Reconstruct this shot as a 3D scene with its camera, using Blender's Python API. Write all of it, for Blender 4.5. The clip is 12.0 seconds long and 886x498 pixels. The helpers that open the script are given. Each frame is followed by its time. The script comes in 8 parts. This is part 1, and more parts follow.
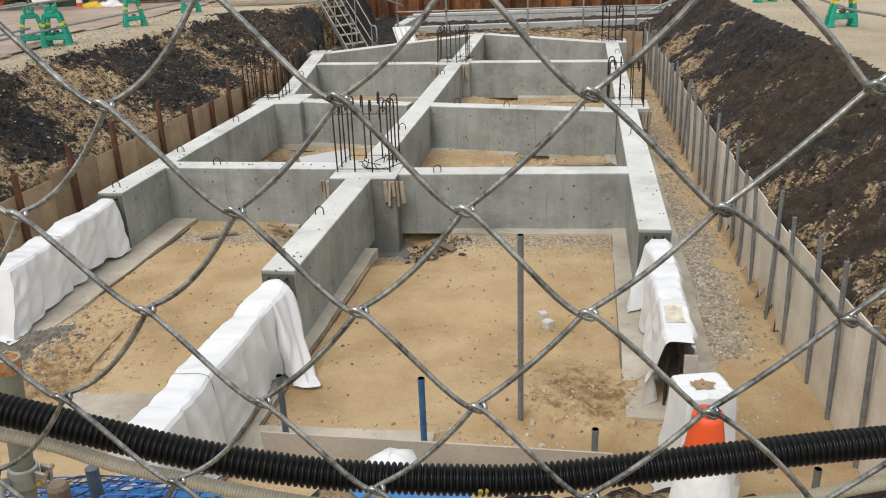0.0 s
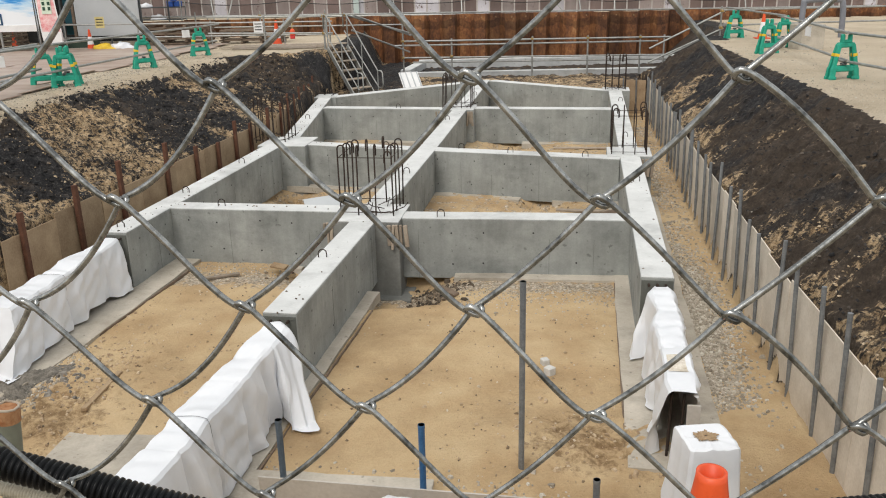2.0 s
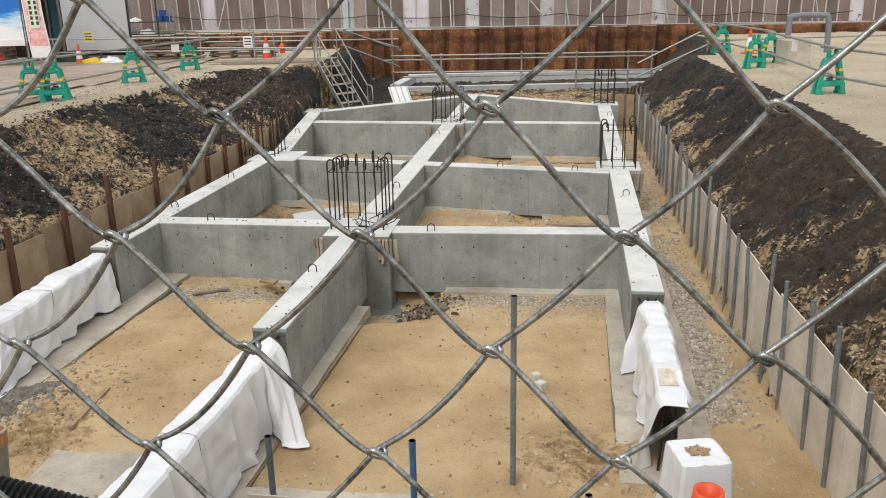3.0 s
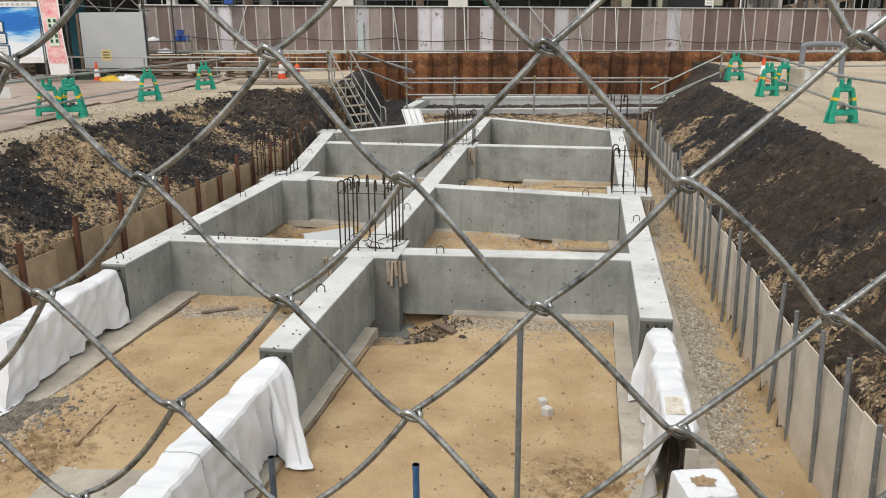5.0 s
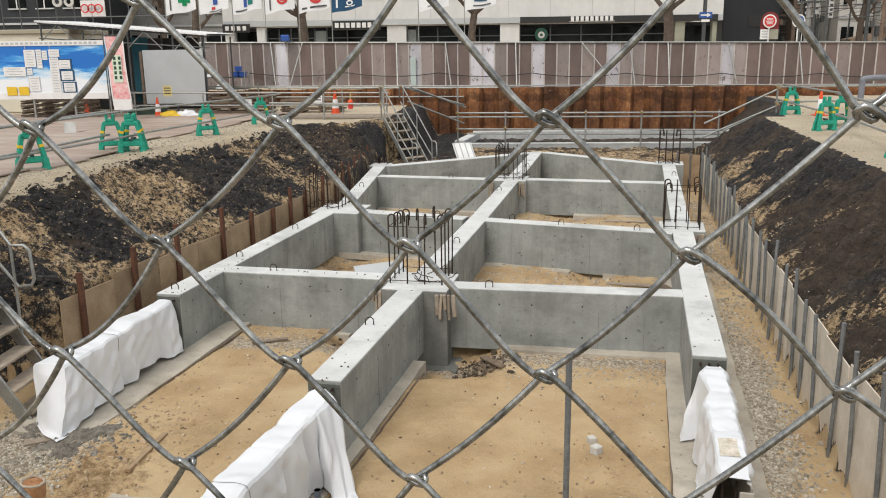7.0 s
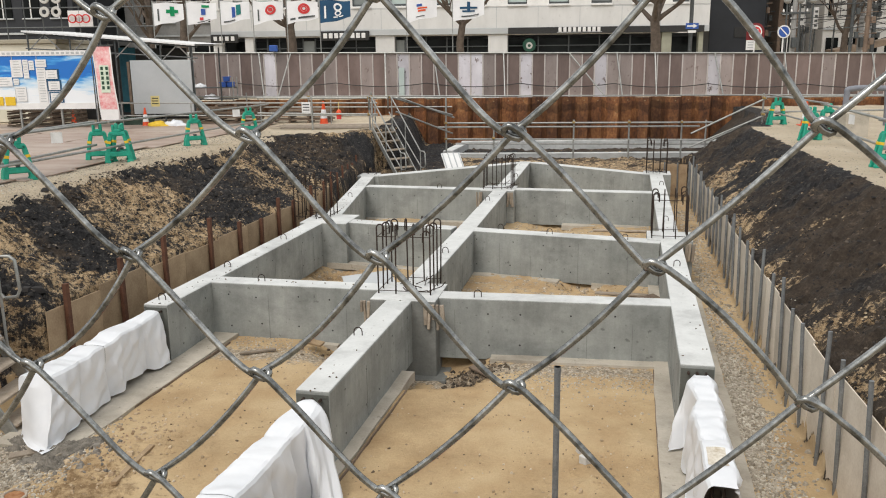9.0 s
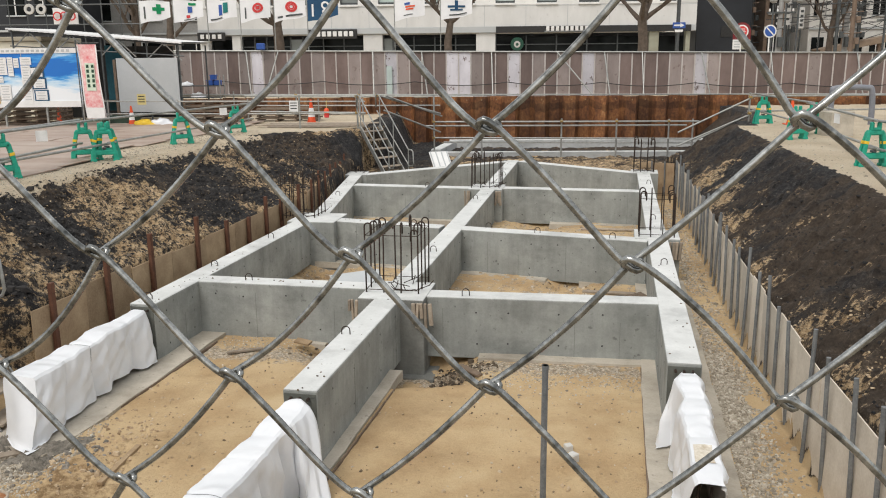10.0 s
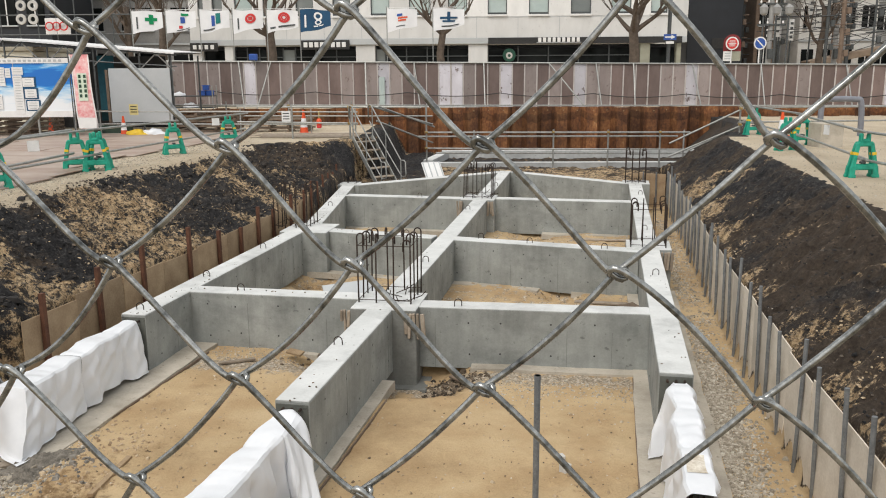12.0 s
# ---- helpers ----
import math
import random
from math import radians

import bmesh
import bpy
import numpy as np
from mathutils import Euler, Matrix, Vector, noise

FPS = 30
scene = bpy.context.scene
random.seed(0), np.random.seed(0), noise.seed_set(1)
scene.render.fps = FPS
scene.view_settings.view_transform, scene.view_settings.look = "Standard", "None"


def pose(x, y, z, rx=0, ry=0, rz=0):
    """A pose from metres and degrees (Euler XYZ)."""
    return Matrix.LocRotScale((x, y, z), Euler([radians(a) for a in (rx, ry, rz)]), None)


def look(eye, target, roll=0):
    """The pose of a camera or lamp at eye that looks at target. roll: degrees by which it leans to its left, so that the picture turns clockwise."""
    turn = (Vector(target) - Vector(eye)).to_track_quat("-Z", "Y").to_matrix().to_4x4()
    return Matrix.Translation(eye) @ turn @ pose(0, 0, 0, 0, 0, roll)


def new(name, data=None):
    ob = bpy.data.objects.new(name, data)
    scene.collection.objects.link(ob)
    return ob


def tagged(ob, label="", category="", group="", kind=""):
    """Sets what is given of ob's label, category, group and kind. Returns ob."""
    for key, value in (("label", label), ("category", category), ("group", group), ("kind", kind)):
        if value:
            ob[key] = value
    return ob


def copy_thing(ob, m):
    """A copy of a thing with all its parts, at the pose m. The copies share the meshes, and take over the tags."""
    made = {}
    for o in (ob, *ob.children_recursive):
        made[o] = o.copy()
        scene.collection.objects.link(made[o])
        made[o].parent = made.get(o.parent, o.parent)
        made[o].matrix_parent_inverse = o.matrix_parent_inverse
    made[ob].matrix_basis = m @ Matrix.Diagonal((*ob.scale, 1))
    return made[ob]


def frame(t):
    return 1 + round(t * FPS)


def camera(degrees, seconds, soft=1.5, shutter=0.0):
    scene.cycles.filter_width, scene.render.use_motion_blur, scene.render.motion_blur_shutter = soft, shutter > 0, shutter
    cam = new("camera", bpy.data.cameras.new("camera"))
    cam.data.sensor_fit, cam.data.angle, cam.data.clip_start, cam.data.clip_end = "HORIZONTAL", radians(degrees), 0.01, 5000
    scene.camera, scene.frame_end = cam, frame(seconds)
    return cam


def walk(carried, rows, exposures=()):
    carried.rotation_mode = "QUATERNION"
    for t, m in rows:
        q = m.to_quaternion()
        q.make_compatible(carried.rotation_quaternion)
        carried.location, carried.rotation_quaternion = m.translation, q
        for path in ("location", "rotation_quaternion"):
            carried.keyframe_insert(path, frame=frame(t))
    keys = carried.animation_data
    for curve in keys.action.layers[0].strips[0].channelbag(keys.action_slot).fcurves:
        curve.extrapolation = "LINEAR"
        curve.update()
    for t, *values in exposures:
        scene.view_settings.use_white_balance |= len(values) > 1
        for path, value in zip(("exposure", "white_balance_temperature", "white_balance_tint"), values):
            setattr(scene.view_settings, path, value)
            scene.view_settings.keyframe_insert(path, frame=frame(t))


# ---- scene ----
cam = camera(56.41, 12.0, soft=1.05)
walk(cam, [
    (0, pose(-0.0403, -0.0132, 1.9042, 68.641, 1.987, -0.656)),
    (0.5, pose(-0.0400, -0.0098, 1.9121, 69.455, 1.695, -0.752)),
    (1, pose(-0.0429, -0.0073, 1.9158, 70.263, 1.400, -0.660)),
    (1.5, pose(-0.0430, -0.0072, 1.9183, 70.984, 1.244, -0.426)),
    (2, pose(-0.0420, -0.0080, 1.9218, 71.631, 1.229, -0.208)),
    (2.5, pose(-0.0414, -0.0082, 1.9228, 72.150, 1.256, -0.467)),
    (3, pose(-0.0501, 0.0066, 1.9250, 72.570, 1.126, -0.930)),
    (3.2, pose(-0.0574, 0.0128, 1.9265, 72.72, 1.031, -1.13)),
    (4.8, pose(-0.0264, 0.0069, 1.9373, 73.882, 0.308, -0.370)),
    (5, pose(-0.0222, 0.0080, 1.9381, 74.084, 0.360, 0.105)),
    (5.5, pose(-0.0149, 0.0107, 1.9383, 74.601, 0.518, 1.239)),
    (6, pose(-0.0102, 0.0078, 1.9399, 75.218, 0.679, 2.303)),
    (6.5, pose(-0.0099, 0.0087, 1.9460, 75.847, 0.710, 3.114)),
    (7, pose(-0.0089, 0.0098, 1.9476, 76.411, 0.700, 3.606)),
    (9, pose(-0.0028, 0.0086, 1.9485, 77.084, 0.657, 2.828)),
    (9.5, pose(0.0008, 0.0132, 1.9466, 77.041, 0.579, 2.345)),
    (10, pose(0.0008, 0.0137, 1.9469, 76.987, 0.531, 2.017)),
    (10.5, pose(0.0032, 0.0115, 1.9475, 77.035, 0.487, 1.771)),
    (11, pose(0.0024, 0.0095, 1.9477, 77.163, 0.439, 1.644)),
    (11.5, pose(-0.0007, 0.0037, 1.9490, 77.406, 0.420, 1.566)),
    (12, pose(0.0000, 0.0000, 1.9500, 77.700, 0.400, 1.500)),
])

# ---- light ----
world = bpy.data.worlds.new("overcast_sky")
scene.world = world
world.use_nodes = True
wn = world.node_tree.nodes
wl = world.node_tree.links
sky = wn.new("ShaderNodeTexSky")
sky.sky_type = "NISHITA"
sky.sun_disc = False
sky.sun_elevation = radians(52)
sky.sun_rotation = radians(200)
sky.dust_density = 4.0
pale = wn.new("ShaderNodeMix")
pale.data_type = "RGBA"
pale.inputs["Factor"].default_value = 0.75
wl.new(sky.outputs["Color"], pale.inputs["A"])
pale.inputs["B"].default_value = (8.3, 8.3, 8.05, 1)
wl.new(pale.outputs["Result"], wn["Background"].inputs["Color"])
wn["Background"].inputs["Strength"].default_value = 0.12
sun = new("sun", bpy.data.lights.new("sun", "SUN"))
sun.data.energy = 1.5
sun.data.angle = radians(25)
sun.data.color = (1.0, 0.96, 0.9)
sun.matrix_world = look((0, 0, 30), (11, 20, 0))
scene.view_settings.exposure = 0.11


# ---- materials ----
def mat(name, rough=0.7, metal=0.0):
    m = bpy.data.materials.new(name)
    m.use_nodes = True
    b = m.node_tree.nodes["Principled BSDF"]
    b.inputs["Roughness"].default_value = rough
    b.inputs["Metallic"].default_value = metal
    return m, m.node_tree.nodes, m.node_tree.links, b


def coords(n, l, scale=(1, 1, 1)):
    tc, mp = n.new("ShaderNodeTexCoord"), n.new("ShaderNodeMapping")
    l.new(tc.outputs["Object"], mp.inputs["Vector"])
    mp.inputs["Scale"].default_value = scale
    return mp.outputs["Vector"]


def place_coords(n, l, scale=(1, 1, 1)):
    """Coordinates of the world, so that alike pieces differ."""
    geo, mp = n.new("ShaderNodeNewGeometry"), n.new("ShaderNodeMapping")
    l.new(geo.outputs["Position"], mp.inputs["Vector"])
    mp.inputs["Scale"].default_value = scale
    return mp.outputs["Vector"]


def noise_tex(n, l, vec, scale, detail=6, rough=0.6):
    t = n.new("ShaderNodeTexNoise")
    l.new(vec, t.inputs["Vector"])
    t.inputs["Scale"].default_value, t.inputs["Detail"].default_value, t.inputs["Roughness"].default_value = scale, detail, rough
    return t.outputs["Fac"]


def ramp(n, l, fac, stops):
    r = n.new("ShaderNodeValToRGB")
    l.new(fac, r.inputs["Fac"])
    els = r.color_ramp.elements
    while len(els) < len(stops):
        els.new(0.5)
    for e, (p, c) in zip(els, stops):
        e.position = p
        e.color = (*c, 1) if len(c) == 3 else c
    return r.outputs["Color"]


def blend(n, l, fac, a, b, mode="MIX"):
    m = n.new("ShaderNodeMix")
    m.data_type, m.blend_type = "RGBA", mode
    for sock, v in ((m.inputs["Factor"], fac), (m.inputs["A"], a), (m.inputs["B"], b)):
        if isinstance(v, (int, float)):
            sock.default_value = v
        elif isinstance(v, tuple):
            sock.default_value = (*v, 1)
        else:
            l.new(v, sock)
    return m.outputs["Result"]


def bump(n, l, b, height, strength=0.3, dist=0.01):
    k = n.new("ShaderNodeBump")
    k.inputs["Strength"].default_value, k.inputs["Distance"].default_value = strength, dist
    l.new(height, k.inputs["Height"])
    l.new(k.outputs["Normal"], b.inputs["Normal"])


def grey(v):
    return (v, v, v)


def simple(name, a, c, scale=8.0, rough=0.7, metal=0.0, bumps=0.15, fine=60.0, random_tone=0.0):
    """Two tones mixed by grain and large blotches, with fine relief."""
    m, n, l, b = mat(name, rough, metal)
    v = place_coords(n, l)
    big = noise_tex(n, l, v, scale)
    small = noise_tex(n, l, v, fine, 3)
    f = blend(n, l, 0.35, big, small)
    col = ramp(n, l, f, [(0.35, a), (0.65, c)])
    if random_tone:
        oi = n.new("ShaderNodeObjectInfo")
        tone = ramp(n, l, oi.outputs["Random"], [(0, grey(1 - random_tone)), (1, grey(1.0))])
        col = blend(n, l, 1.0, col, tone, "MULTIPLY")
    l.new(col, b.inputs["Base Color"])
    bump(n, l, b, small, bumps, 0.004)
    return m


def concrete_mat(name, dark, light, streak=0.5, pocks=0.7):
    m, n, l, b = mat(name, 0.85)
    v = place_coords(n, l)
    cloud = noise_tex(n, l, v, 1.6, 8, 0.65)
    fine = noise_tex(n, l, v, 40, 5)
    pits = noise_tex(n, l, v, 160, 2)
    vs = place_coords(n, l, (3.5, 3.5, 0.35))
    streaks = noise_tex(n, l, vs, 2.2, 5)
    col = ramp(n, l, cloud, [(0.3, dark), (0.7, light)])
    col = blend(n, l, 0.22, col, ramp(n, l, fine, [(0.3, dark), (0.7, light)]))
    stain = noise_tex(n, l, place_coords(n, l, (1, 1, 1.6)), 0.9, 10, 0.7)
    col = blend(n, l, 0.8, col, ramp(n, l, stain, [(0.36, grey(0.7)), (0.5, grey(1.0))]), "MULTIPLY")
    spots = noise_tex(n, l, v, 14, 3, 0.5)
    col = blend(n, l, pocks, col, ramp(n, l, spots, [(0.27, grey(0.45)), (0.33, grey(1.0))]), "MULTIPLY")
    col = blend(n, l, streak, col, ramp(n, l, streaks, [(0.35, grey(0.68)), (0.6, grey(1.0))]), "MULTIPLY")
    l.new(col, b.inputs["Base Color"])
    bump(n, l, b, blend(n, l, 0.5, fine, pits), 0.25, 0.006)
    return m


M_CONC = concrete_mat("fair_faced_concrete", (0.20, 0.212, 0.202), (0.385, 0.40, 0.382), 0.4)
M_CONCD = concrete_mat("form_joint_concrete", (0.15, 0.158, 0.152), (0.22, 0.23, 0.22), 0.1)
M_CONC_TOP = concrete_mat("pale_top_concrete", (0.50, 0.51, 0.50), (0.70, 0.71, 0.70), 0.08, 0.3)
M_BLIND = concrete_mat("blinding_concrete", (0.31, 0.275, 0.22), (0.58, 0.53, 0.45), 0.1)
M_JOINT = concrete_mat("rough_joint_concrete", (0.075, 0.08, 0.07), (0.15, 0.155, 0.14), 0.3)
M_CONCW = concrete_mat("stained_dark_concrete", (0.13, 0.135, 0.125), (0.27, 0.275, 0.26), 0.5)
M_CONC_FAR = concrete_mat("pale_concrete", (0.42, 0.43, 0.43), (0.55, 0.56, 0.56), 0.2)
M_WIRE = simple("galvanised_wire", (0.07, 0.074, 0.073), (0.5, 0.505, 0.49), 90, 0.24, 0.97, 0.03, 500)
M_BAR = simple("rusty_rebar", (0.022, 0.017, 0.015), (0.065, 0.042, 0.03), 20, 0.8, 0.3, 0.4, 150)
M_RUST = simple("rusted_steel", (0.07, 0.03, 0.018), (0.16, 0.07, 0.04), 6, 0.85, 0.2, 0.3, 60)
M_PIPE = simple("galvanised_pipe", (0.26, 0.27, 0.26), (0.44, 0.44, 0.42), 9, 0.5, 0.7, 0.1, 60)
M_PEG = simple("grey_steel_peg", (0.14, 0.15, 0.16), (0.27, 0.28, 0.28), 9, 0.6, 0.4, 0.1, 60)
M_BLUEPIPE = simple("blue_painted_pipe", (0.02, 0.09, 0.22), (0.06, 0.165, 0.33), 9, 0.5, 0.1, 0.1, 60)
M_BLUEPEG = simple("blue_grey_steel_peg", (0.05, 0.075, 0.105), (0.12, 0.15, 0.18), 9, 0.5, 0.2, 0.1, 60)
M_PLY_R = simple("weathered_plywood", (0.58, 0.50, 0.40), (0.78, 0.70, 0.59), 3, 0.8, 0, 0.15, 40, 0.3)
M_PLY_L = simple("brown_form_plywood", (0.30, 0.20, 0.115), (0.50, 0.37, 0.23), 3, 0.7, 0, 0.15, 40, 0.3)
M_PLY_N = simple("grey_form_plywood", (0.36, 0.33, 0.29), (0.50, 0.47, 0.43), 2, 0.7, 0, 0.15, 30)
M_WOOD = simple("raw_timber", (0.30, 0.20, 0.11), (0.45, 0.33, 0.2), 6, 0.8, 0, 0.2, 60, 0.3)
M_PACK = simple("pale_old_timber", (0.30, 0.24, 0.18), (0.48, 0.41, 0.33), 8, 0.85, 0, 0.2, 60, 0.4)
M_WOODD = simple("old_timber", (0.12, 0.085, 0.06), (0.24, 0.18, 0.13), 6, 0.85, 0, 0.2, 60, 0.3)
M_GREEN = simple("green_plastic", (0.004, 0.23, 0.15), (0.014, 0.36, 0.245), 12, 0.45, 0, 0.05, 60)
M_TAPE = simple("dirty_yellow_tape", (0.16, 0.13, 0.01), (0.5, 0.4, 0.03), 90, 0.6, 0, 0.1)
M_YELLOW = simple("yellow_reflective", (0.65, 0.42, 0.02), (0.78, 0.52, 0.03), 20, 0.5, 0, 0.05)
M_ORANGE = simple("orange_plastic", (0.64, 0.065, 0.012), (0.76, 0.10, 0.022), 10, 0.45, 0, 0.05)
M_WHITEBAND = simple("white_reflective_band", (0.72, 0.72, 0.74), (0.85, 0.85, 0.86), 50, 0.5, 0, 0.3, 300)
M_BLACKPIPE = simple("black_corrugated_plastic", (0.0015, 0.0018, 0.0022), (0.004, 0.0045, 0.0055), 30, 0.3, 0, 0.05, 300)
M_BLACKPIPE.node_tree.nodes["Principled BSDF"].inputs["Specular IOR Level"].default_value = 0.2
M_BLACKPIPE.node_tree.nodes["Principled BSDF"].inputs["Specular IOR Level"].default_value = 0.2
M_BEIGEPIPE = simple("beige_corrugated_plastic", (0.29, 0.26, 0.19), (0.38, 0.345, 0.27), 30, 0.5, 0, 0.05, 300)
M_TARP = simple("blue_tarpaulin", (0.02, 0.16, 0.48), (0.04, 0.27, 0.66), 4, 0.45, 0, 0.2, 40)
M_NET = simple("blue_net_cord", (0.01, 0.09, 0.33), (0.03, 0.17, 0.5), 20, 0.6)
M_NAVYCORD = simple("navy_net_cord", (0.006, 0.012, 0.03), (0.015, 0.03, 0.07), 20, 0.7)
M_BRASS = simple("zinc_yellow_bolt", (0.35, 0.24, 0.09), (0.5, 0.36, 0.16), 30, 0.4, 0.8, 0.1, 200)
M_PATCH = simple("beige_dusty_plastic", (0.42, 0.35, 0.25), (0.74, 0.70, 0.62), 14, 0.6, 0, 0.2, 40)
M_MUD = simple("dried_mud", (0.20, 0.125, 0.06), (0.42, 0.30, 0.18), 60, 0.9, 0, 0.3, 200)
M_CAP = simple("orange_rust", (0.25, 0.09, 0.03), (0.46, 0.26, 0.13), 40, 0.85, 0.1, 0.4, 150)
M_POST = simple("olive_grey_paint", (0.13, 0.14, 0.105), (0.21, 0.22, 0.17), 9, 0.55, 0.1, 0.1, 60)
M_STEELD = simple("dark_grey_paint", (0.05, 0.055, 0.06), (0.09, 0.1, 0.1), 9, 0.5, 0.1, 0.1)
M_WHITE = simple("white_paint", (0.66, 0.66, 0.66), (0.80, 0.80, 0.79), 3, 0.55, 0, 0.05)
M_GREYPANEL = simple("light_grey_sheet", (0.40, 0.42, 0.43), (0.48, 0.50, 0.51), 1, 0.55, 0, 0.05)
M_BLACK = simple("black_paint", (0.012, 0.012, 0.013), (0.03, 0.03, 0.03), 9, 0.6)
M_RED = simple("red_paint", (0.55, 0.03, 0.03), (0.65, 0.05, 0.05), 9, 0.5)
M_BLUE = simple("blue_paint", (0.02, 0.07, 0.30), (0.03, 0.10, 0.38), 9, 0.5)
M_PINK = simple("pink_cloth", (0.72, 0.20, 0.22), (0.84, 0.66, 0.65), 5, 0.8, 0, 0.05, 18)
M_TEAL = simple("teal_cloth", (0.006, 0.055, 0.08), (0.012, 0.09, 0.115), 5, 0.8)
M_BARK = simple("tree_bark", (0.055, 0.042, 0.032), (0.13, 0.10, 0.078), 5, 0.9, 0, 0.4, 40)
M_BLOCK = simple("concrete_spacer", (0.45, 0.44, 0.41), (0.58, 0.57, 0.54), 12, 0.85, 0, 0.2, 60)
M_BLIND_PANE = simple("pale_blind_behind_glass", (0.36, 0.44, 0.43), (0.50, 0.58, 0.56), 0.6, 0.12, 0, 0.0)
M_GREYPANE = simple("frosted_shop_pane", (0.16, 0.18, 0.18), (0.24, 0.26, 0.255), 0.5, 0.12, 0, 0.0)
M_OLIVE = simple("olive_door_frame", (0.26, 0.26, 0.2), (0.34, 0.34, 0.27), 2, 0.5)


def sheet_mat():
    m, n, l, b = mat("white_plastic_sheet", 0.38)
    v = place_coords(n, l)

    def creases(scale, squeeze):
        t = n.new("ShaderNodeTexNoise")
        t.noise_type = "RIDGED_MULTIFRACTAL"
        l.new(place_coords(n, l, squeeze), t.inputs["Vector"])
        t.inputs["Scale"].default_value, t.inputs["Detail"].default_value, t.inputs["Distortion"].default_value = scale, 2.5, 0.6
        return t.outputs["Fac"]

    folds = blend(n, l, 0.45, creases(2.6, (1, 1, 0.3)), creases(5.0, (1, 1, 0.7)))
    col = ramp(n, l, noise_tex(n, l, v, 2.5), [(0.3, (0.66, 0.68, 0.71)), (0.7, (0.77, 0.785, 0.81))])
    dust = noise_tex(n, l, v, 1.7, 8, 0.75)
    col = blend(n, l, ramp(n, l, dust, [(0.66, grey(0)), (0.76, grey(0.5))]), col, (0.5, 0.43, 0.33))
    l.new(col, b.inputs["Base Color"])
    bump(n, l, b, folds, 0.28, 0.02)
    return m


M_SHEET = sheet_mat()


def soil_mat():
    """Ground: sand in the pit, black soil with tan streaks on the banks, pale compacted ground on top."""
    m, n, l, b = mat("site_soil", 0.95)
    b.inputs["Specular IOR Level"].default_value = 0.25
    v = place_coords(n, l)
    grain = noise_tex(n, l, v, 120, 4, 0.7)
    crumb = noise_tex(n, l, v, 34, 6, 0.75)
    lumps = noise_tex(n, l, v, 8, 8, 0.72)
    blotch = noise_tex(n, l, v, 0.7, 7, 0.62)

    def fac(name):
        a = n.new("ShaderNodeAttribute")
        a.attribute_name = name
        return a.outputs["Fac"]

    def plus(a, c):
        k = n.new("ShaderNodeMath")
        l.new(a, k.inputs[0])
        l.new(c, k.inputs[1])
        return k.outputs[0]

    sand = ramp(n, l, blend(n, l, 0.25, blotch, crumb), [(0.3, (0.35, 0.24, 0.13)), (0.5, (0.54, 0.396, 0.228)), (0.7, (0.64, 0.50, 0.31))])
    sand = blend(n, l, 0.4, sand, ramp(n, l, grain, [(0.3, grey(0.75)), (0.6, grey(1.0))]), "MULTIPLY")
    tint = noise_tex(n, l, v, 1.6, 4, 0.5)
    sand = blend(n, l, 0.65, sand, ramp(n, l, tint, [(0.35, (0.8, 0.74, 0.68)), (0.55, (1, 1, 1))]), "MULTIPLY")
    damp = blend(n, l, 1.0, sand, (0.44, 0.39, 0.35), "MULTIPLY")
    sand = blend(n, l, ramp(n, l, plus(fac("damp"), lumps), [(0.72, grey(0)), (0.9, grey(1))]), sand, damp)
    along_slope = place_coords(n, l, (0.85, 1.7, 0.85))
    streak = noise_tex(n, l, along_slope, 3.6, 12, 0.78)
    fleck = plus(noise_tex(n, l, place_coords(n, l, (1.2, 3.9, 1.2)), 2.6, 9, 0.74), fac("tan"))
    mix = blend(n, l, 0.35, blend(n, l, 0.5, lumps, crumb), noise_tex(n, l, v, 3.2, 9, 0.72))
    black = ramp(n, l, mix, [(0.38, (0.006, 0.006, 0.007)), (0.52, (0.032, 0.031, 0.032)), (0.60, (0.085, 0.08, 0.077)), (0.70, (0.19, 0.17, 0.15))])
    brown = ramp(n, l, mix, [(0.36, (0.02, 0.015, 0.011)), (0.54, (0.08, 0.061, 0.046)), (0.66, (0.23, 0.178, 0.13)), (0.74, (0.42, 0.335, 0.24))])
    tan = ramp(n, l, mix, [(0.38, (0.06, 0.04, 0.024)), (0.45, (0.31, 0.21, 0.115)), (0.53, (0.60, 0.445, 0.27)), (0.64, (0.77, 0.62, 0.42))])
    speck = noise_tex(n, l, place_coords(n, l, (0.9, 1.5, 0.9)), 9, 10, 0.82)
    tan = blend(n, l, ramp(n, l, speck, [(0.455, grey(0.95)), (0.51, grey(0))]), tan, black)
    # sheen of the black soil, painted into its colour as grey flecks
    glint = noise_tex(n, l, place_coords(n, l, (0.7, 2.2, 0.7)), 15, 8, 0.8)
    black = blend(n, l, ramp(n, l, glint, [(0.56, grey(0)), (0.64, grey(0.7))]), black, (0.17, 0.16, 0.15))
    dark = blend(n, l, ramp(n, l, plus(noise_tex(n, l, along_slope, 0.6, 9, 0.72), fac("damp")), [(0.47, grey(0)), (0.6, grey(1))]), black, brown)
    bank = blend(n, l, ramp(n, l, plus(streak, fac("tan")), [(0.50, grey(0)), (0.545, grey(1))]), dark, tan)
    bank = blend(n, l, ramp(n, l, fleck, [(0.60, grey(0)), (0.635, grey(0.9))]), bank, tan)
    top = ramp(n, l, blend(n, l, 0.4, blotch, crumb), [(0.3, (0.45, 0.365, 0.255)), (0.5, (0.60, 0.505, 0.375)), (0.7, (0.69, 0.61, 0.485))])
    top = blend(n, l, 0.7, top, ramp(n, l, crumb, [(0.36, grey(0.78)), (0.5, grey(1.0))]), "MULTIPLY")
    stones = n.new("ShaderNodeTexVoronoi")
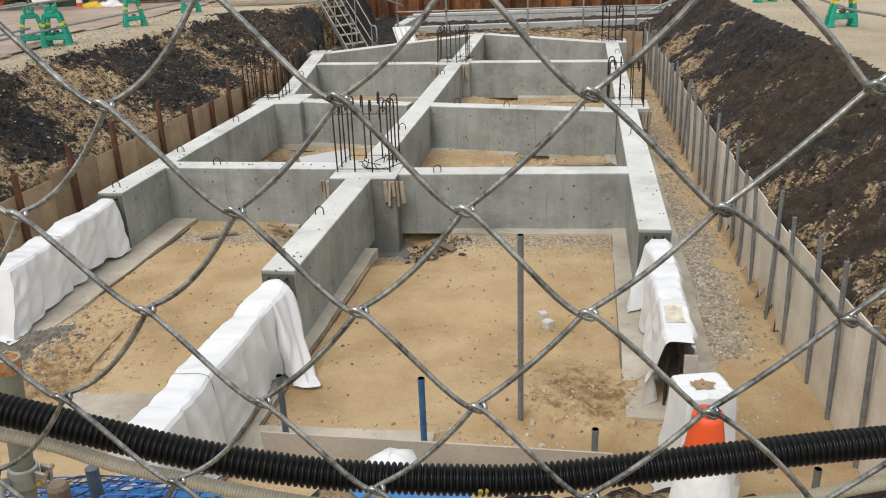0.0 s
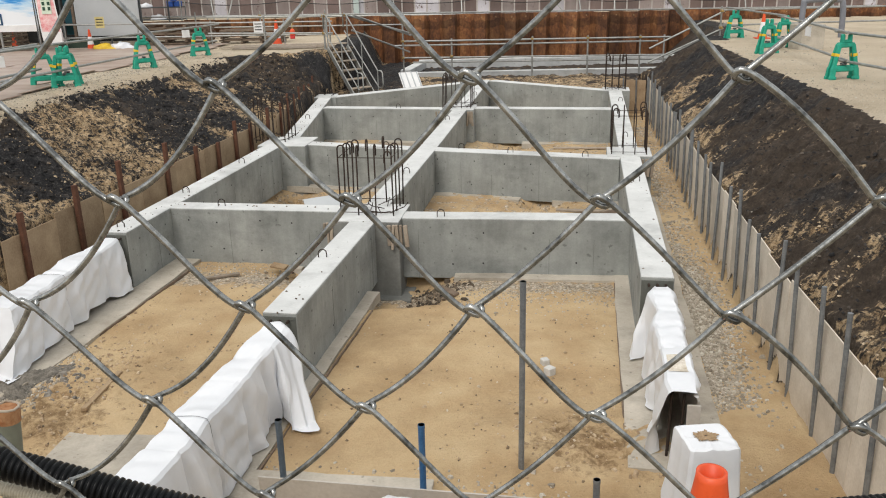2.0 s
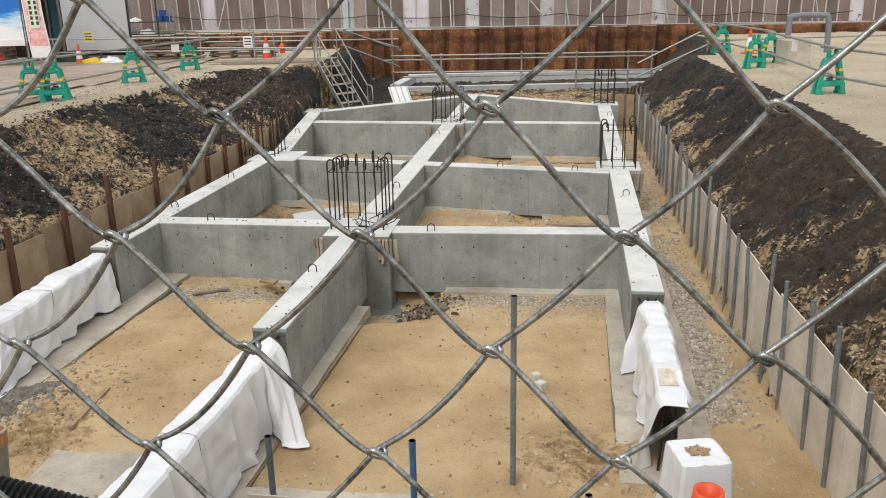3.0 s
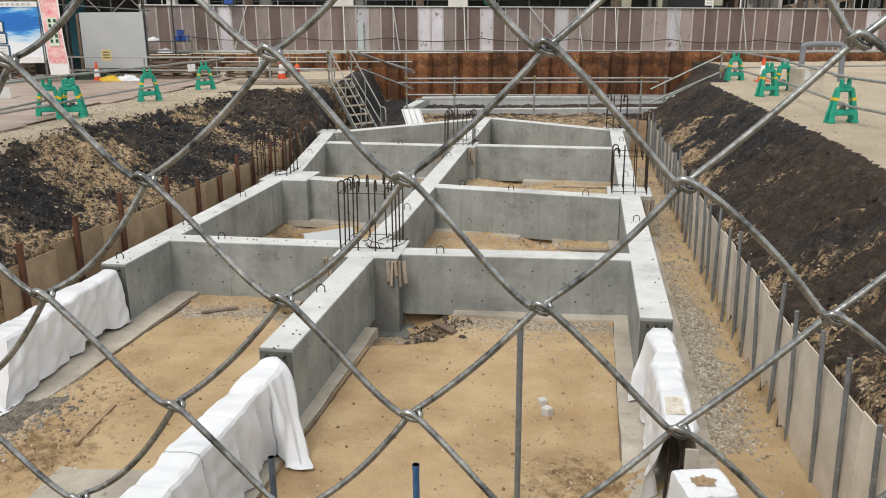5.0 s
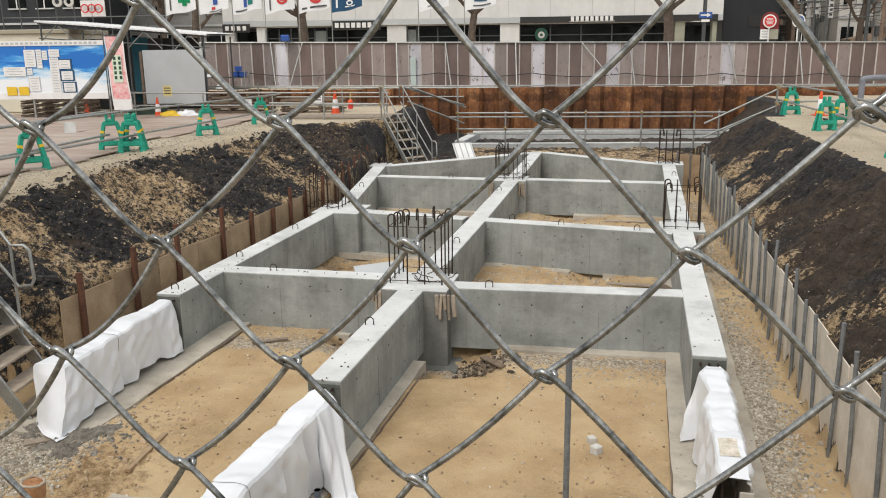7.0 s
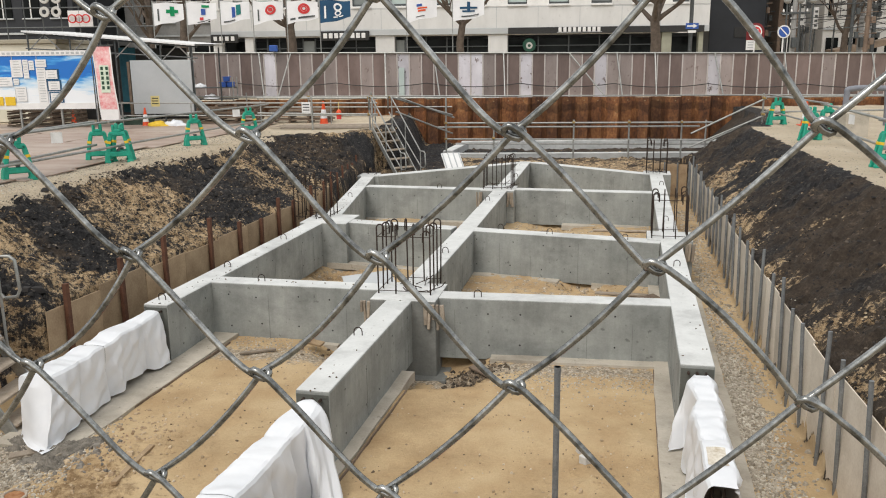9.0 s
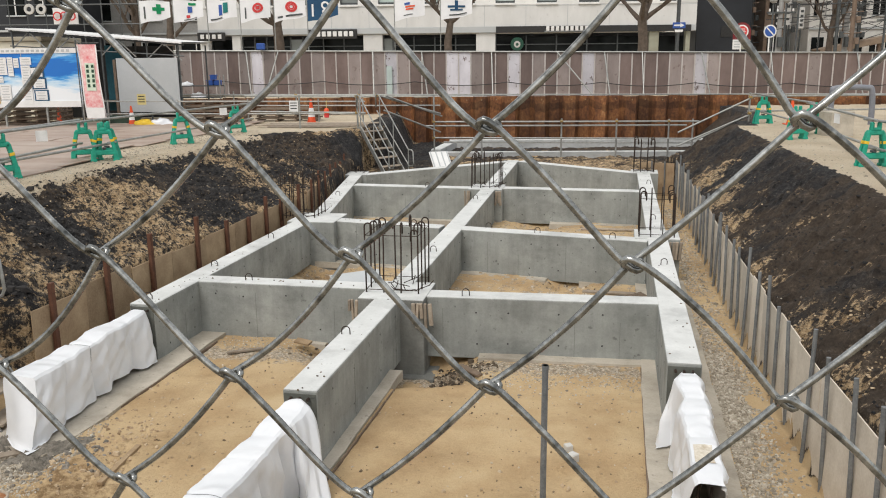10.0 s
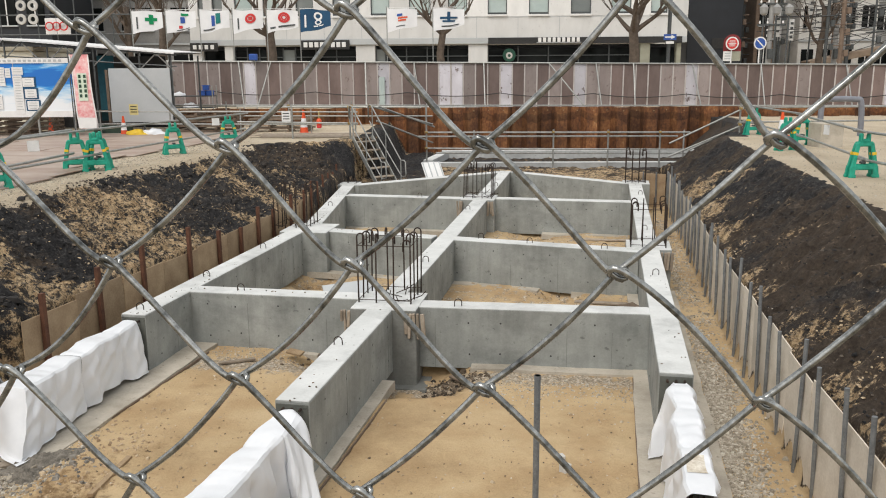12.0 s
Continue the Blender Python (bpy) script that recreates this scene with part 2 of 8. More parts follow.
    l.new(v, stones.inputs["Vector"])
    stones.inputs["Scale"].default_value = 30
    gravel = ramp(n, l, stones.outputs["Color"], [(0.1, (0.33, 0.26, 0.18)), (0.9, (0.64, 0.56, 0.45))])
    # shade in the crevices between stones is multiplied into the colour
    gravel = blend(n, l, 1.0, gravel, ramp(n, l, stones.outputs["Distance"], [(0.25, grey(1)), (0.7, grey(0.6))]), "MULTIPLY")

    def weight(name, soft):
        k = n.new("ShaderNodeMath")
        k.operation = "MULTIPLY_ADD"
        l.new(lumps, k.inputs[0])
        k.inputs[1].default_value, k.inputs[2].default_value = soft, -soft / 2
        return ramp(n, l, plus(fac(name), k.outputs[0]), [(0.44, grey(0)), (0.56, grey(1))])

    pebbly = ramp(n, l, plus(stones.outputs["Color"], noise_tex(n, l, v, 1.3, 5, 0.6)), [(1.27, grey(0)), (1.36, grey(0.75))])
    bank = blend(n, l, pebbly, bank, blend(n, l, 1.0, gravel, (0.8, 0.76, 0.7), "MULTIPLY"))
    col = blend(n, l, weight("gravel", 1.3), sand, gravel)
    col = blend(n, l, weight("bank", 1.3), col, bank)
    col = blend(n, l, weight("top", 1.7), col, top)
    l.new(col, b.inputs["Base Color"])
    rough = n.new("ShaderNodeMath")
    rough.operation = "MULTIPLY_ADD"
    l.new(fac("bank"), rough.inputs[0])
    rough.inputs[1].default_value, rough.inputs[2].default_value = 0.62, 0.38
    tall = n.new("ShaderNodeMath")
    tall.operation = "MULTIPLY"
    l.new(blend(n, l, 0.5, lumps, crumb), tall.inputs[0])
    l.new(rough.outputs[0], tall.inputs[1])
    bump(n, l, b, tall.outputs[0], 1.0, 0.1)
    return m


M_SOIL = soil_mat()


# ---- mesh helpers ----
class Geo:
    """Vertices and faces that are gathered for one mesh."""

    def __init__(self):
        self.v, self.f = [], []

    def add(self, verts, faces, m=None):
        k = len(self.v)
        self.v += [tuple(m @ Vector(p)) for p in verts] if m else [tuple(p) for p in verts]
        self.f += [tuple(i + k for i in f) for f in faces]
        return self


BOXES = {}


def box_data(sx, sy, sz, ch):
    key = (round(sx, 4), round(sy, 4), round(sz, 4), ch)
    if key not in BOXES:
        v, f = [], []
        c = min(ch, sx / 3, sy / 3, sz / 3)
        hx, hy, hz = sx / 2, sy / 2, sz / 2
        if c <= 0:
            v = [(x, y, z) for z in (-hz, hz) for y in (-hy, hy) for x in (-hx, hx)]
            f = [(0, 2, 3, 1), (4, 5, 7, 6), (0, 1, 5, 4), (2, 6, 7, 3), (0, 4, 6, 2), (1, 3, 7, 5)]
        else:
            bm = bmesh.new()
            bmesh.ops.create_cube(bm, size=1)
            bmesh.ops.scale(bm, vec=(sx, sy, sz), verts=bm.verts)
            bmesh.ops.bevel(bm, geom=bm.edges[:], offset=c, segments=1, affect="EDGES")
            bm.verts.ensure_lookup_table()
            bm.verts.index_update()
            v = [tuple(p.co) for p in bm.verts]
            f = [tuple(p.index for p in q.verts) for q in bm.faces]
            bm.free()
        BOXES[key] = (v, f)
    return BOXES[key]


def box(g, size, m, ch=0.0):
    return g.add(*box_data(*size, ch), m)


def ring_frame(d):
    up = Vector((0, 0, 1)) if abs(d.z) < 0.95 else Vector((1, 0, 0))
    a = d.cross(up).normalized()
    return a, d.cross(a).normalized()


def tube(g, pts, r, sides=8, caps=True):
    """A round bar along pts; r is one radius or one for each point."""
    pts = [Vector(p) for p in pts]
    rs = r if isinstance(r, (list, tuple)) else [r] * len(pts)
    verts, faces, prev = [], [], None
    for i, p in enumerate(pts):
        d = (pts[min(i + 1, len(pts) - 1)] - pts[max(i - 1, 0)]).normalized()
        if prev is None:
            a, b = ring_frame(d)
        else:
            a = (prev - d * prev.dot(d)).normalized()
            b = d.cross(a)
        prev = a
        for k in range(sides):
            w = 2 * math.pi * k / sides
            verts.append(p + (a * math.cos(w) + b * math.sin(w)) * rs[i])
    for i in range(len(pts) - 1):
        for k in range(sides):
            q = (k + 1) % sides
            faces.append((i * sides + k, i * sides + q, (i + 1) * sides + q, (i + 1) * sides + k))
    if caps:
        faces.append(tuple(range(sides))[::-1])
        faces.append(tuple((len(pts) - 1) * sides + k for k in range(sides)))
    return g.add(verts, faces)


def lathe(g, profile, sides=20, m=None):
    """A turned shape from (radius, height) pairs."""
    verts = [(r * math.cos(2 * math.pi * k / sides), r * math.sin(2 * math.pi * k / sides), z) for r, z in profile for k in range(sides)]
    faces = [(i * sides + k, i * sides + (k + 1) % sides, (i + 1) * sides + (k + 1) % sides, (i + 1) * sides + k)
             for i in range(len(profile) - 1) for k in range(sides)]
    return g.add(verts, faces, m)


def part(name, g, material, parent=None, label="", smooth=False, sharp=0):
    me = bpy.data.meshes.new(name)
    me.from_pydata(g.v, [], g.f)
    me.materials.append(material)
    if smooth:
        me.polygons.foreach_set("use_smooth", [True] * len(me.polygons))
    if sharp:
        me.set_sharp_from_angle(angle=radians(sharp))
    me.update()
    ob = new(name, me)
    if parent is not None:
        ob.parent = parent
    if label:
        tagged(ob, label)
    return ob


def thing(name, m, label, category, group="", kind=""):
    ob = new(name)
    ob.empty_display_size = 0.1
    ob.matrix_world = m
    return tagged(ob, label, category, group, kind)


def at(x, y, z, rz=0.0):
    return pose(x, y, z, 0, 0, rz)


def lerp(a, b, t):
    return a + (b - a) * t


def along(p, q):
    """Heading of the way from p to q, in degrees from +x."""
    return math.degrees(math.atan2(q[1] - p[1], q[0] - p[0]))


# ---- ground ----
FLOOR, TOP, LIP = -2.06, 0.0, -1.05
PIT = [(-5.7, 4.4), (-2.5, 3.7), (3.0, 3.6), (3.30, 7.5), (3.68, 10.2), (4.16, 13.4), (5.15, 19.5), (5.85, 24.0), (5.3, 25.4),
       (1.5, 27.3), (-2.6, 26.4), (-3.5, 24.0), (-3.75, 18.2), (-4.41, 14.82), (-5.02, 11.58), (-5.42, 9.54), (-6.45, 9.25), (-6.55, 7.5), (-6.0, 6.0)]
RIM = [(-8.6, 3.0), (-6, 1.9), (3.5, 1.8), (4.7, 4.5), (5.2, 8.5), (5.75, 11.3), (6.16, 13.8), (6.49, 16.6), (7.04, 20.6), (7.3, 23.0),
       (7.9, 25.5), (9.4, 29.5), (9.9, 34.7), (-3.1, 34.7), (-2.9, 26.0), (-4.4, 24.6), (-5.85, 24.2), (-6.5, 22.4), (-6.98, 17.6),
       (-7.56, 15.7), (-7.45, 13.0), (-7.6, 9.0), (-8.3, 5.0)]


def inside_and_distance(px, py, poly):
    ins = np.zeros(px.shape, bool)
    dist = np.full(px.shape, 1e9)
    for (x0, y0), (x1, y1) in zip(poly, poly[1:] + poly[:1]):
        cross = ((y0 > py) != (y1 > py)) & (px < (x1 - x0) * (py - y0) / ((y1 - y0) or 1e-9) + x0)
        ins ^= cross
        k = np.clip(((px - x0) * (x1 - x0) + (py - y0) * (y1 - y0)) / ((x1 - x0) ** 2 + (y1 - y0) ** 2), 0, 1)
        dist = np.minimum(dist, np.hypot(px - x0 - k * (x1 - x0), py - y0 - k * (y1 - y0)))
    return ins, dist


def smooth_step(a, b, v):
    k = np.clip((v - a) / (b - a), 0, 1)
    return k * k * (3 - 2 * k)


GROUND = {}


def height(x, y):
    """Height of the ground sheet at a place."""
    i = min(max(int(np.searchsorted(GROUND["x"], x)), 1), len(GROUND["x"]) - 1)
    j = min(max(int(np.searchsorted(GROUND["y"], y)), 1), len(GROUND["y"]) - 1)
    return float(GROUND["z"][j - 1:j + 1, i - 1:i + 1].mean())


def build_ground():
    fx = np.arange(-9.4, 10.0, 0.055)
    fy = np.concatenate([np.arange(1.2, 16.0, 0.055), np.arange(16.0, 35.0, 0.09)])
    gx = np.concatenate([[-600, -250, -120, -70, -45, -32, -24, -18, -14, -11], fx, [11, 13, 16, 20, 26, 35, 50, 80, 150, 300, 600]])
    gy = np.concatenate([[-300, -100, -40, -20, -10, -5, -2, -0.5, 0.5], fy, [36, 38, 41, 45, 52, 65, 90, 150, 300, 700]])
    px, py = np.meshgrid(gx, gy)
    in_pit, d_pit = inside_and_distance(px, py, PIT)
    in_rim, d_rim = inside_and_distance(px, py, RIM)
    t = np.where(in_rim, d_pit / (d_pit + d_rim + 1e-6), 1.0)
    t[in_pit] = 0
    near = smooth_step(4.5, 2.0, py)
    level = TOP - 0.012 * np.clip(py - 13, 0, 21) * smooth_step(2, -4, px) + 0.3 * smooth_step(34.2, 36.0, py)
    z = LIP + (level + 0.33 * near - LIP) * (0.85 * t + 0.15 * smooth_step(0, 1, t))
    shelf = in_rim & ~in_pit & (py > 24.6) & (px > -3.4)
    side = smooth_step(6.6, 8.7, px - (py - 25) * 0.22)
    left_side = (1 - smooth_step(0.0, 0.8, px + 2.95 + (py - 26) * 0.023)) * smooth_step(25.9, 27.0, py)
    z = np.where(shelf, -1.42 + np.maximum(side * 1.4, left_side * 1.3), z)
    z = np.where(~in_pit & in_rim & ~shelf, lerp(FLOOR, z, smooth_step(0.0, 0.07, d_pit)), z)
    z = np.where(in_pit, FLOOR - 0.06 * smooth_step(9.6, 10.4, py), z)
    rise = smooth_step(0.3, 1.3, py - np.where(px > 4.85, 24.25, np.minimum(23.22 + (px + 3.15) * 0.69, 26.2 - (px - 1.5) * 0.905)))
    z = np.where(in_pit, np.maximum(z, lerp(-2.06, -1.42, rise)), z)
    slope = (in_rim & ~in_pit).astype(float)
    fine = (px > -9.5) & (px < 10.1) & (py > 1.1) & (py < 35.1)
    rough = np.zeros(px.shape)
    for j, i in zip(*np.nonzero(fine)):
        q = Vector((px[j, i], py[j, i], 0))
        if slope[j, i]:
            n = abs(noise.noise(q * 6.0)) * (0.13 if px[j, i] < 0 else 0.07) + abs(noise.noise(q * 13.0)) * (0.06 if px[j, i] < 0 else 0.03) + noise.fractal(q * 1.1, 1.0, 2.0, 3) * 0.10 + noise.fractal(q * 2.3 + Vector((5, 0, 0)), 1.0, 2.0, 2) * 0.06 + noise.fractal(q * 4.0, 0.7, 2.0, 4) * 0.11
            w = min(1.0, t[j, i] * 5 + 0.3, (1 - t[j, i]) * 5 + 0.25) * (0.45 if shelf[j, i] else 1.0)
            rough[j, i] = n * w
        elif in_pit[j, i]:
            rough[j, i] = noise.fractal(q * 0.9, 1.0, 2.0, 3) * 0.03 + noise.fractal(q * 5.0, 0.9, 2.0, 3) * 0.012
        else:
            rough[j, i] = noise.fractal(q * 0.7, 1.0, 2.0, 2) * 0.012
    z = z + rough
    # trampled sand near the pole
    for cx, cy, rad, up in ((1.1, 6.3, 0.9, 0.05), (-3.5, 7.6, 1.1, 0.05), (-2.0, 11.1, 0.35, -0.25), (-2.95, 15.7, 0.5, -0.35), (1.72, 14.62, 0.3, -0.3), (1.6, 20.0, 0.45, -0.3), (-0.9, 20.7, 0.45, -0.3)):
        z += np.where(in_pit, up * np.exp(-((px - cx) ** 2 + (py - cy) ** 2) / rad ** 2), 0)
    pit_edge = smooth_step(9.66, 9.86, py + 0.1 * (px + 0.5) ** 2 - 0.45 * np.clip(px + 0.45, 0, 9)) * smooth_step(11.3, 11.0, py) * smooth_step(0.25, -0.5, px) * smooth_step(-1.75, -1.5, px)
    z -= np.where(in_pit, 0.26 * pit_edge, 0)
    spots = ((1.15, 6.35, 0.75, 1.0), (0.9, 7.4, 0.6, 0.5), (2.0, 9.3, 0.4, 0.5), (-3.5, 7.9, 0.8, 0.6), (-3.9, 7.0, 0.9, 1.0), (-0.3, 10.4, 0.6, 1.3), (-1.9, 11.1, 0.5, 1.2), (2.75, 10.5, 0.5, 0.6), (-2.9, 15.6, 0.7, 1.2), (1.7, 14.3, 0.5, 1.0), (0.8, 14.2, 0.9, 0.7), (2.6, 13.4, 0.7, 0.6), (-1.6, 14.0, 0.9, 0.6), (1.6, 19.7, 0.8, 1.0), (-0.9, 20.3, 0.8, 1.0), (3.4, 18.9, 0.9, 0.6), (-2.3, 20.4, 0.8, 0.6))
    damp = np.zeros(px.shape)
    for cx, cy, rad, k in spots:
        damp = np.maximum(damp, k * 0.34 * np.exp(-((px - cx) ** 2 + (py - cy) ** 2) / rad ** 2) * in_pit)
    for j, i in zip(*np.nonzero(damp > 0.04)):
        q = Vector((px[j, i], py[j, i], 3))
        z[j, i] += noise.fractal(q * 7.0, 0.8, 2.0, 3) * 0.17 * damp[j, i]
    verts = np.stack([px, py, z], -1).reshape(-1, 3)
    h, w = px.shape
    a = (np.arange(h - 1)[:, None] * w + np.arange(w - 1)).ravel()
    faces = np.stack([a, a + 1, a + w + 1, a + w], 1)
    me = bpy.data.meshes.new("ground")
    me.from_pydata(verts.tolist(), [], faces.tolist())
    me.materials.append(M_SOIL)
    me.polygons.foreach_set("use_smooth", [True] * len(me.polygons))
    trench = px - (2.25 + (py - 8.39) * 0.172)
    gravel = np.where(in_pit & (trench > 0.1), 0.26, 0.0) * smooth_step(5.6, 7.4, py)
    gravel = np.maximum(gravel, in_pit * 0.43 * smooth_step(11.6, 12.4, py))
    gravel = np.maximum(gravel, in_pit * 0.62 * np.exp(-((py - (10.35 - 0.12 * (px - 1))) / 0.45) ** 2) * (px < 2.2))
    gravel = np.maximum(gravel, in_pit * 0.75 * np.exp(-((px + 5.0) / 0.9) ** 2 - ((py - 7.6) / 1.2) ** 2))
    tan = np.where(px < 0, 0.006, -0.088) + np.where(px < 0, 0.08, 0.085) * np.exp(-(t / np.where(px < 0, 0.13, 0.17)) ** 2) - 0.13 * np.exp(-((py - 23.0) / 2.2) ** 2) * (px < 0)
    tan = tan + np.where(shelf, 0.06, 0) + np.where((t > 0.88) & (px < 0), 0.08, 0)
    tan = np.where(in_pit & (rise > 0), 0.03, tan)
    # spills of tan sand (+) and black soil (-) down the banks: x, y, reach, amount
    for cx, cy, rad, k in ((-6.8, 14.6, 0.5, 0.1), (-6.0, 13.8, 0.55, 0.12), (-5.3, 13.1, 0.5, 0.12), (-6.4, 10.4, 0.5, 0.1), (-5.8, 10.2, 0.4, 0.08), (-6.2, 9.2, 0.7, -0.14), (-5.3, 12.0, 0.4, 0.04), (-4.6, 16.5, 0.4, 0.08), (-4.6, 18.0, 0.5, 0.08), (-6.6, 19.3, 0.6, 0.06),
                           (-7.0, 12.2, 0.6, -0.12), (-6.3, 12.0, 0.6, -0.12), (-5.7, 11.4, 0.45, -0.08), (-6.1, 16.3, 0.7, -0.1), (-5.3, 15.5, 0.6, -0.12), (-5.3, 17.2, 0.7, -0.1), (8.8, 27.5, 2.0, -0.3), (9.4, 31.0, 2.6, -0.35), (6.7, 21.6, 1.3, -0.09), (7.4, 24.6, 1.6, -0.14), (-2.8, 27.2, 1.2, -0.2), (-2.5, 29.5, 2.0, -0.25), (-2.3, 32.5, 2.0, -0.25), (5.9, 25.6, 1.1, 0.16), (4.6, 27.0, 1.6, 0.14), (6.9, 27.2, 1.0, 0.1)):
        tan = tan + k * np.exp(-((px - cx) ** 2 / 1.6 + (py - cy) ** 2) / rad ** 2)
    for j, i in zip(*np.nonzero((slope > 0) & fine)):
        # spills run down the slope
        q = Vector((px[j, i] * 0.75, py[j, i] * 1.35, 5))
        tan[j, i] += 0.17 * noise.fractal(q, 0.9, 2.1, 4) - 0.015
    brown = lerp(-0.04, 0.09, smooth_step(-2.0, 2.0, px))
    for cx, cy, rad, k in ((5.5, 12.2, 0.9, 0.13), (4.8, 11.2, 0.9, 0.13), (4.2, 9.9, 0.7, 0.13), (4.0, 6.8, 1.6, 0.2), (6.3, 18.1, 1.6, -0.16), (5.4, 15.0, 1.1, -0.14), (6.9, 22.0, 1.5, -0.12), (4.6, 8.6, 0.5, -0.1), (-4.9, 22.6, 1.3, 0.2), (-5.2, 20.3, 0.8, 0.1), (-6.6, 15.0, 0.6, 0.12), (-5.6, 12.4, 0.5, 0.1)):
        brown = brown + k * np.exp(-((px - cx) ** 2 + (py - cy) ** 2) / rad ** 2)
    for cx, cy, rad, k in ((5.45, 19.3, 0.5, 0.14), (4.95, 16.3, 0.5, 0.12), (6.0, 19.3, 0.25, 0.12), (4.0, 11.5, 0.3, 0.08), (5.46, 13.9, 0.2, 0.1), (4.4, 7.2, 0.4, 0.07), (3.7, 5.6, 0.5, 0.08), (4.3, 6.2, 1.1, 0.07), (4.1, 8.5, 0.5, 0.02), (4.6, 7.2, 0.7, 0.05), (4.55, 9.9, 0.6, -0.05), (5.2, 12.6, 0.9, -0.05)):
        tan = tan + k * np.exp(-((px - cx) ** 2 + (py - cy) ** 2) / rad ** 2)
    ledge = (py > 24.0) & (py < 35.5) & (px > -4.2) & (px < 10.5) & (d_rim < 0.55)
    bank = np.where(ledge | (in_pit & (rise > 0.3)), 1.0, np.where(in_pit, 0.0, 1.0))
    for name, val in (("bank", bank), ("top", np.where((px < -5) & (py > 6) & (py < 23) & (t > 0.74), smooth_step(0.74, 0.93, t), np.where(in_rim | ledge, 0.0, 1.0))), ("gravel", gravel), ("tan", tan), ("damp", np.where(slope > 0, brown, damp))):
        me.attributes.new(name, "FLOAT", "POINT").data.foreach_set("value", val.astype(np.float32).ravel())
    me.update()
    ob = new("ground", me)
    GROUND.update(x=gx, y=gy, z=z, t=t, bank=slope * (t > 0.05), pit=in_pit, tan=tan)
    return tagged(ob, "sandy excavation floor with dark soil banks and pale compacted ground above", "ground", kind="structure")


ground = build_ground()

# ---- concrete foundation ----
BEAM_TOP, BEAM_H, BEAM_W = -1.25, 0.86, 0.36
foundation = thing("concrete_foundation", at(-1.1, 11.2, FLOOR), "bare grey concrete grid of foundation beams in the sand pit", "foundation", kind="structure")
F_INV = Matrix.Translation((1.1, -11.2, -FLOOR))


def beam(p, q, width=BEAM_W, drop=BEAM_H, ztop=BEAM_TOP):
    """A beam with its centre line from p to q: paler top, form joints and tie holes on its sides."""
    p, q = Vector((*p, 0)), Vector((*q, 0))
    d = q - p
    ln = d.length
    mid = F_INV @ at((p.x + q.x) / 2, (p.y + q.y) / 2, 0, along(p, q))
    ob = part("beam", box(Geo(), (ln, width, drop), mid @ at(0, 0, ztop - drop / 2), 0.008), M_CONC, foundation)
    part("beam_top", box(Geo(), (ln - 0.012, width - 0.012, 0.012), mid @ at(0, 0, ztop + 0.004), 0.004), M_CONC_TOP, foundation, "pale beam top")
    holes, seams = Geo(), Geo()
    for s in (-1, 1):
        x = -ln / 2 + random.uniform(0.2, 0.5)
        while x < ln / 2 - 0.2:
            for z in (ztop - 0.17, ztop - 0.62):
                m = mid @ at(x + random.uniform(-0.04, 0.04), s * (width / 2 - 0.004), z + random.uniform(-0.03, 0.03)) @ pose(0, 0, 0, -90 * s, 0, 0)
                # flat black disc stands in for the shaded inside of a hole
                lathe(holes, [(0.0, 0.0055), (0.013, 0.0055), (0.013, 0.0)], 8, m)
            x += random.uniform(0.45, 0.75)
        x = -ln / 2 + random.uniform(0.4, 1.3)
        while x < ln / 2 - 0.2:
            h = drop * random.uniform(0.5, 0.97)
            box(seams, (0.007, 0.006, h), mid @ at(x, s * (width / 2 - 0.001), ztop - drop + h / 2))
            x += random.choice((0.6, 0.9, 1.2, 1.8))
    part("tie_holes", holes, M_BLACK, ob, "dark form tie holes")
    part("form_joints", seams, M_CONCD, ob, "darker form joint lines")
    return ob


R0, R1 = (2.25, 8.39), (4.82, 23.5)
C0, C1 = (-1.715, 7.61), (1.28, 26.35)
L0, L1 = (-4.46, 10.53), (-3.38, 16.7)
K0, K1 = (-3.22, 16.9), (-3.31, 23.35)
CENTRE = [C0, (-1.133, 11.0), (-0.357, 15.7), (0.417, 20.7), C1]
for p, q in ((R0, R1), *zip(CENTRE, CENTRE[1:]), (L0, L1), (K0, K1)):
    beam(p, q)
for p, q in (((-1.03, 11.14), (2.485, 10.74)), ((-4.1, 11.89), (-1.35, 11.46)),
             ((-3.2, 16.67), (-0.6, 15.77)), ((-0.34, 15.69), (3.13, 14.53)),
             ((-3.08, 21.33), (0.12, 20.69)), ((0.52, 20.76), (4.05, 20.09)),
             ((-3.15, 23.22), (1.12, 26.16)), ((1.5, 26.2), (4.7, 23.3))):
    beam(p, q, 0.35, ztop=BEAM_TOP - 0.005)


for (x, y), rz in ((R0, 80), (C0, 81), (L0, 80)):
    # rough dark construction joints at the free beam ends
    m = F_INV @ at(x, y, BEAM_TOP - 0.44, rz)
    part("end_face", box(Geo(), (0.012, BEAM_W - 0.02, 0.82), m, 0.003), M_JOINT, foundation, "rough dark end of a beam")
    for k in (-0.09, 0.0, 0.09):
        part("bar_stub", tube(Geo(), [m @ Vector((-0.05, k, 0.365)), m @ Vector((0.03, k, 0.365))], 0.015, 8), M_BAR, foundation, "rusty cut bar stub in the beam end")


def column(x, y, size, rz, name="column", material=M_CONC):
    m = F_INV @ at(x, y, BEAM_TOP - 0.56 + 0.008, rz)
    part(name, box(Geo(), (size, size, 1.12), m, 0.01), material, foundation)
    part("column_top", box(Geo(), (size - 0.01, size - 0.01, 0.012), F_INV @ at(x, y, BEAM_TOP + 0.012, rz), 0.004), M_CONC_TOP, foundation, "pale column top")


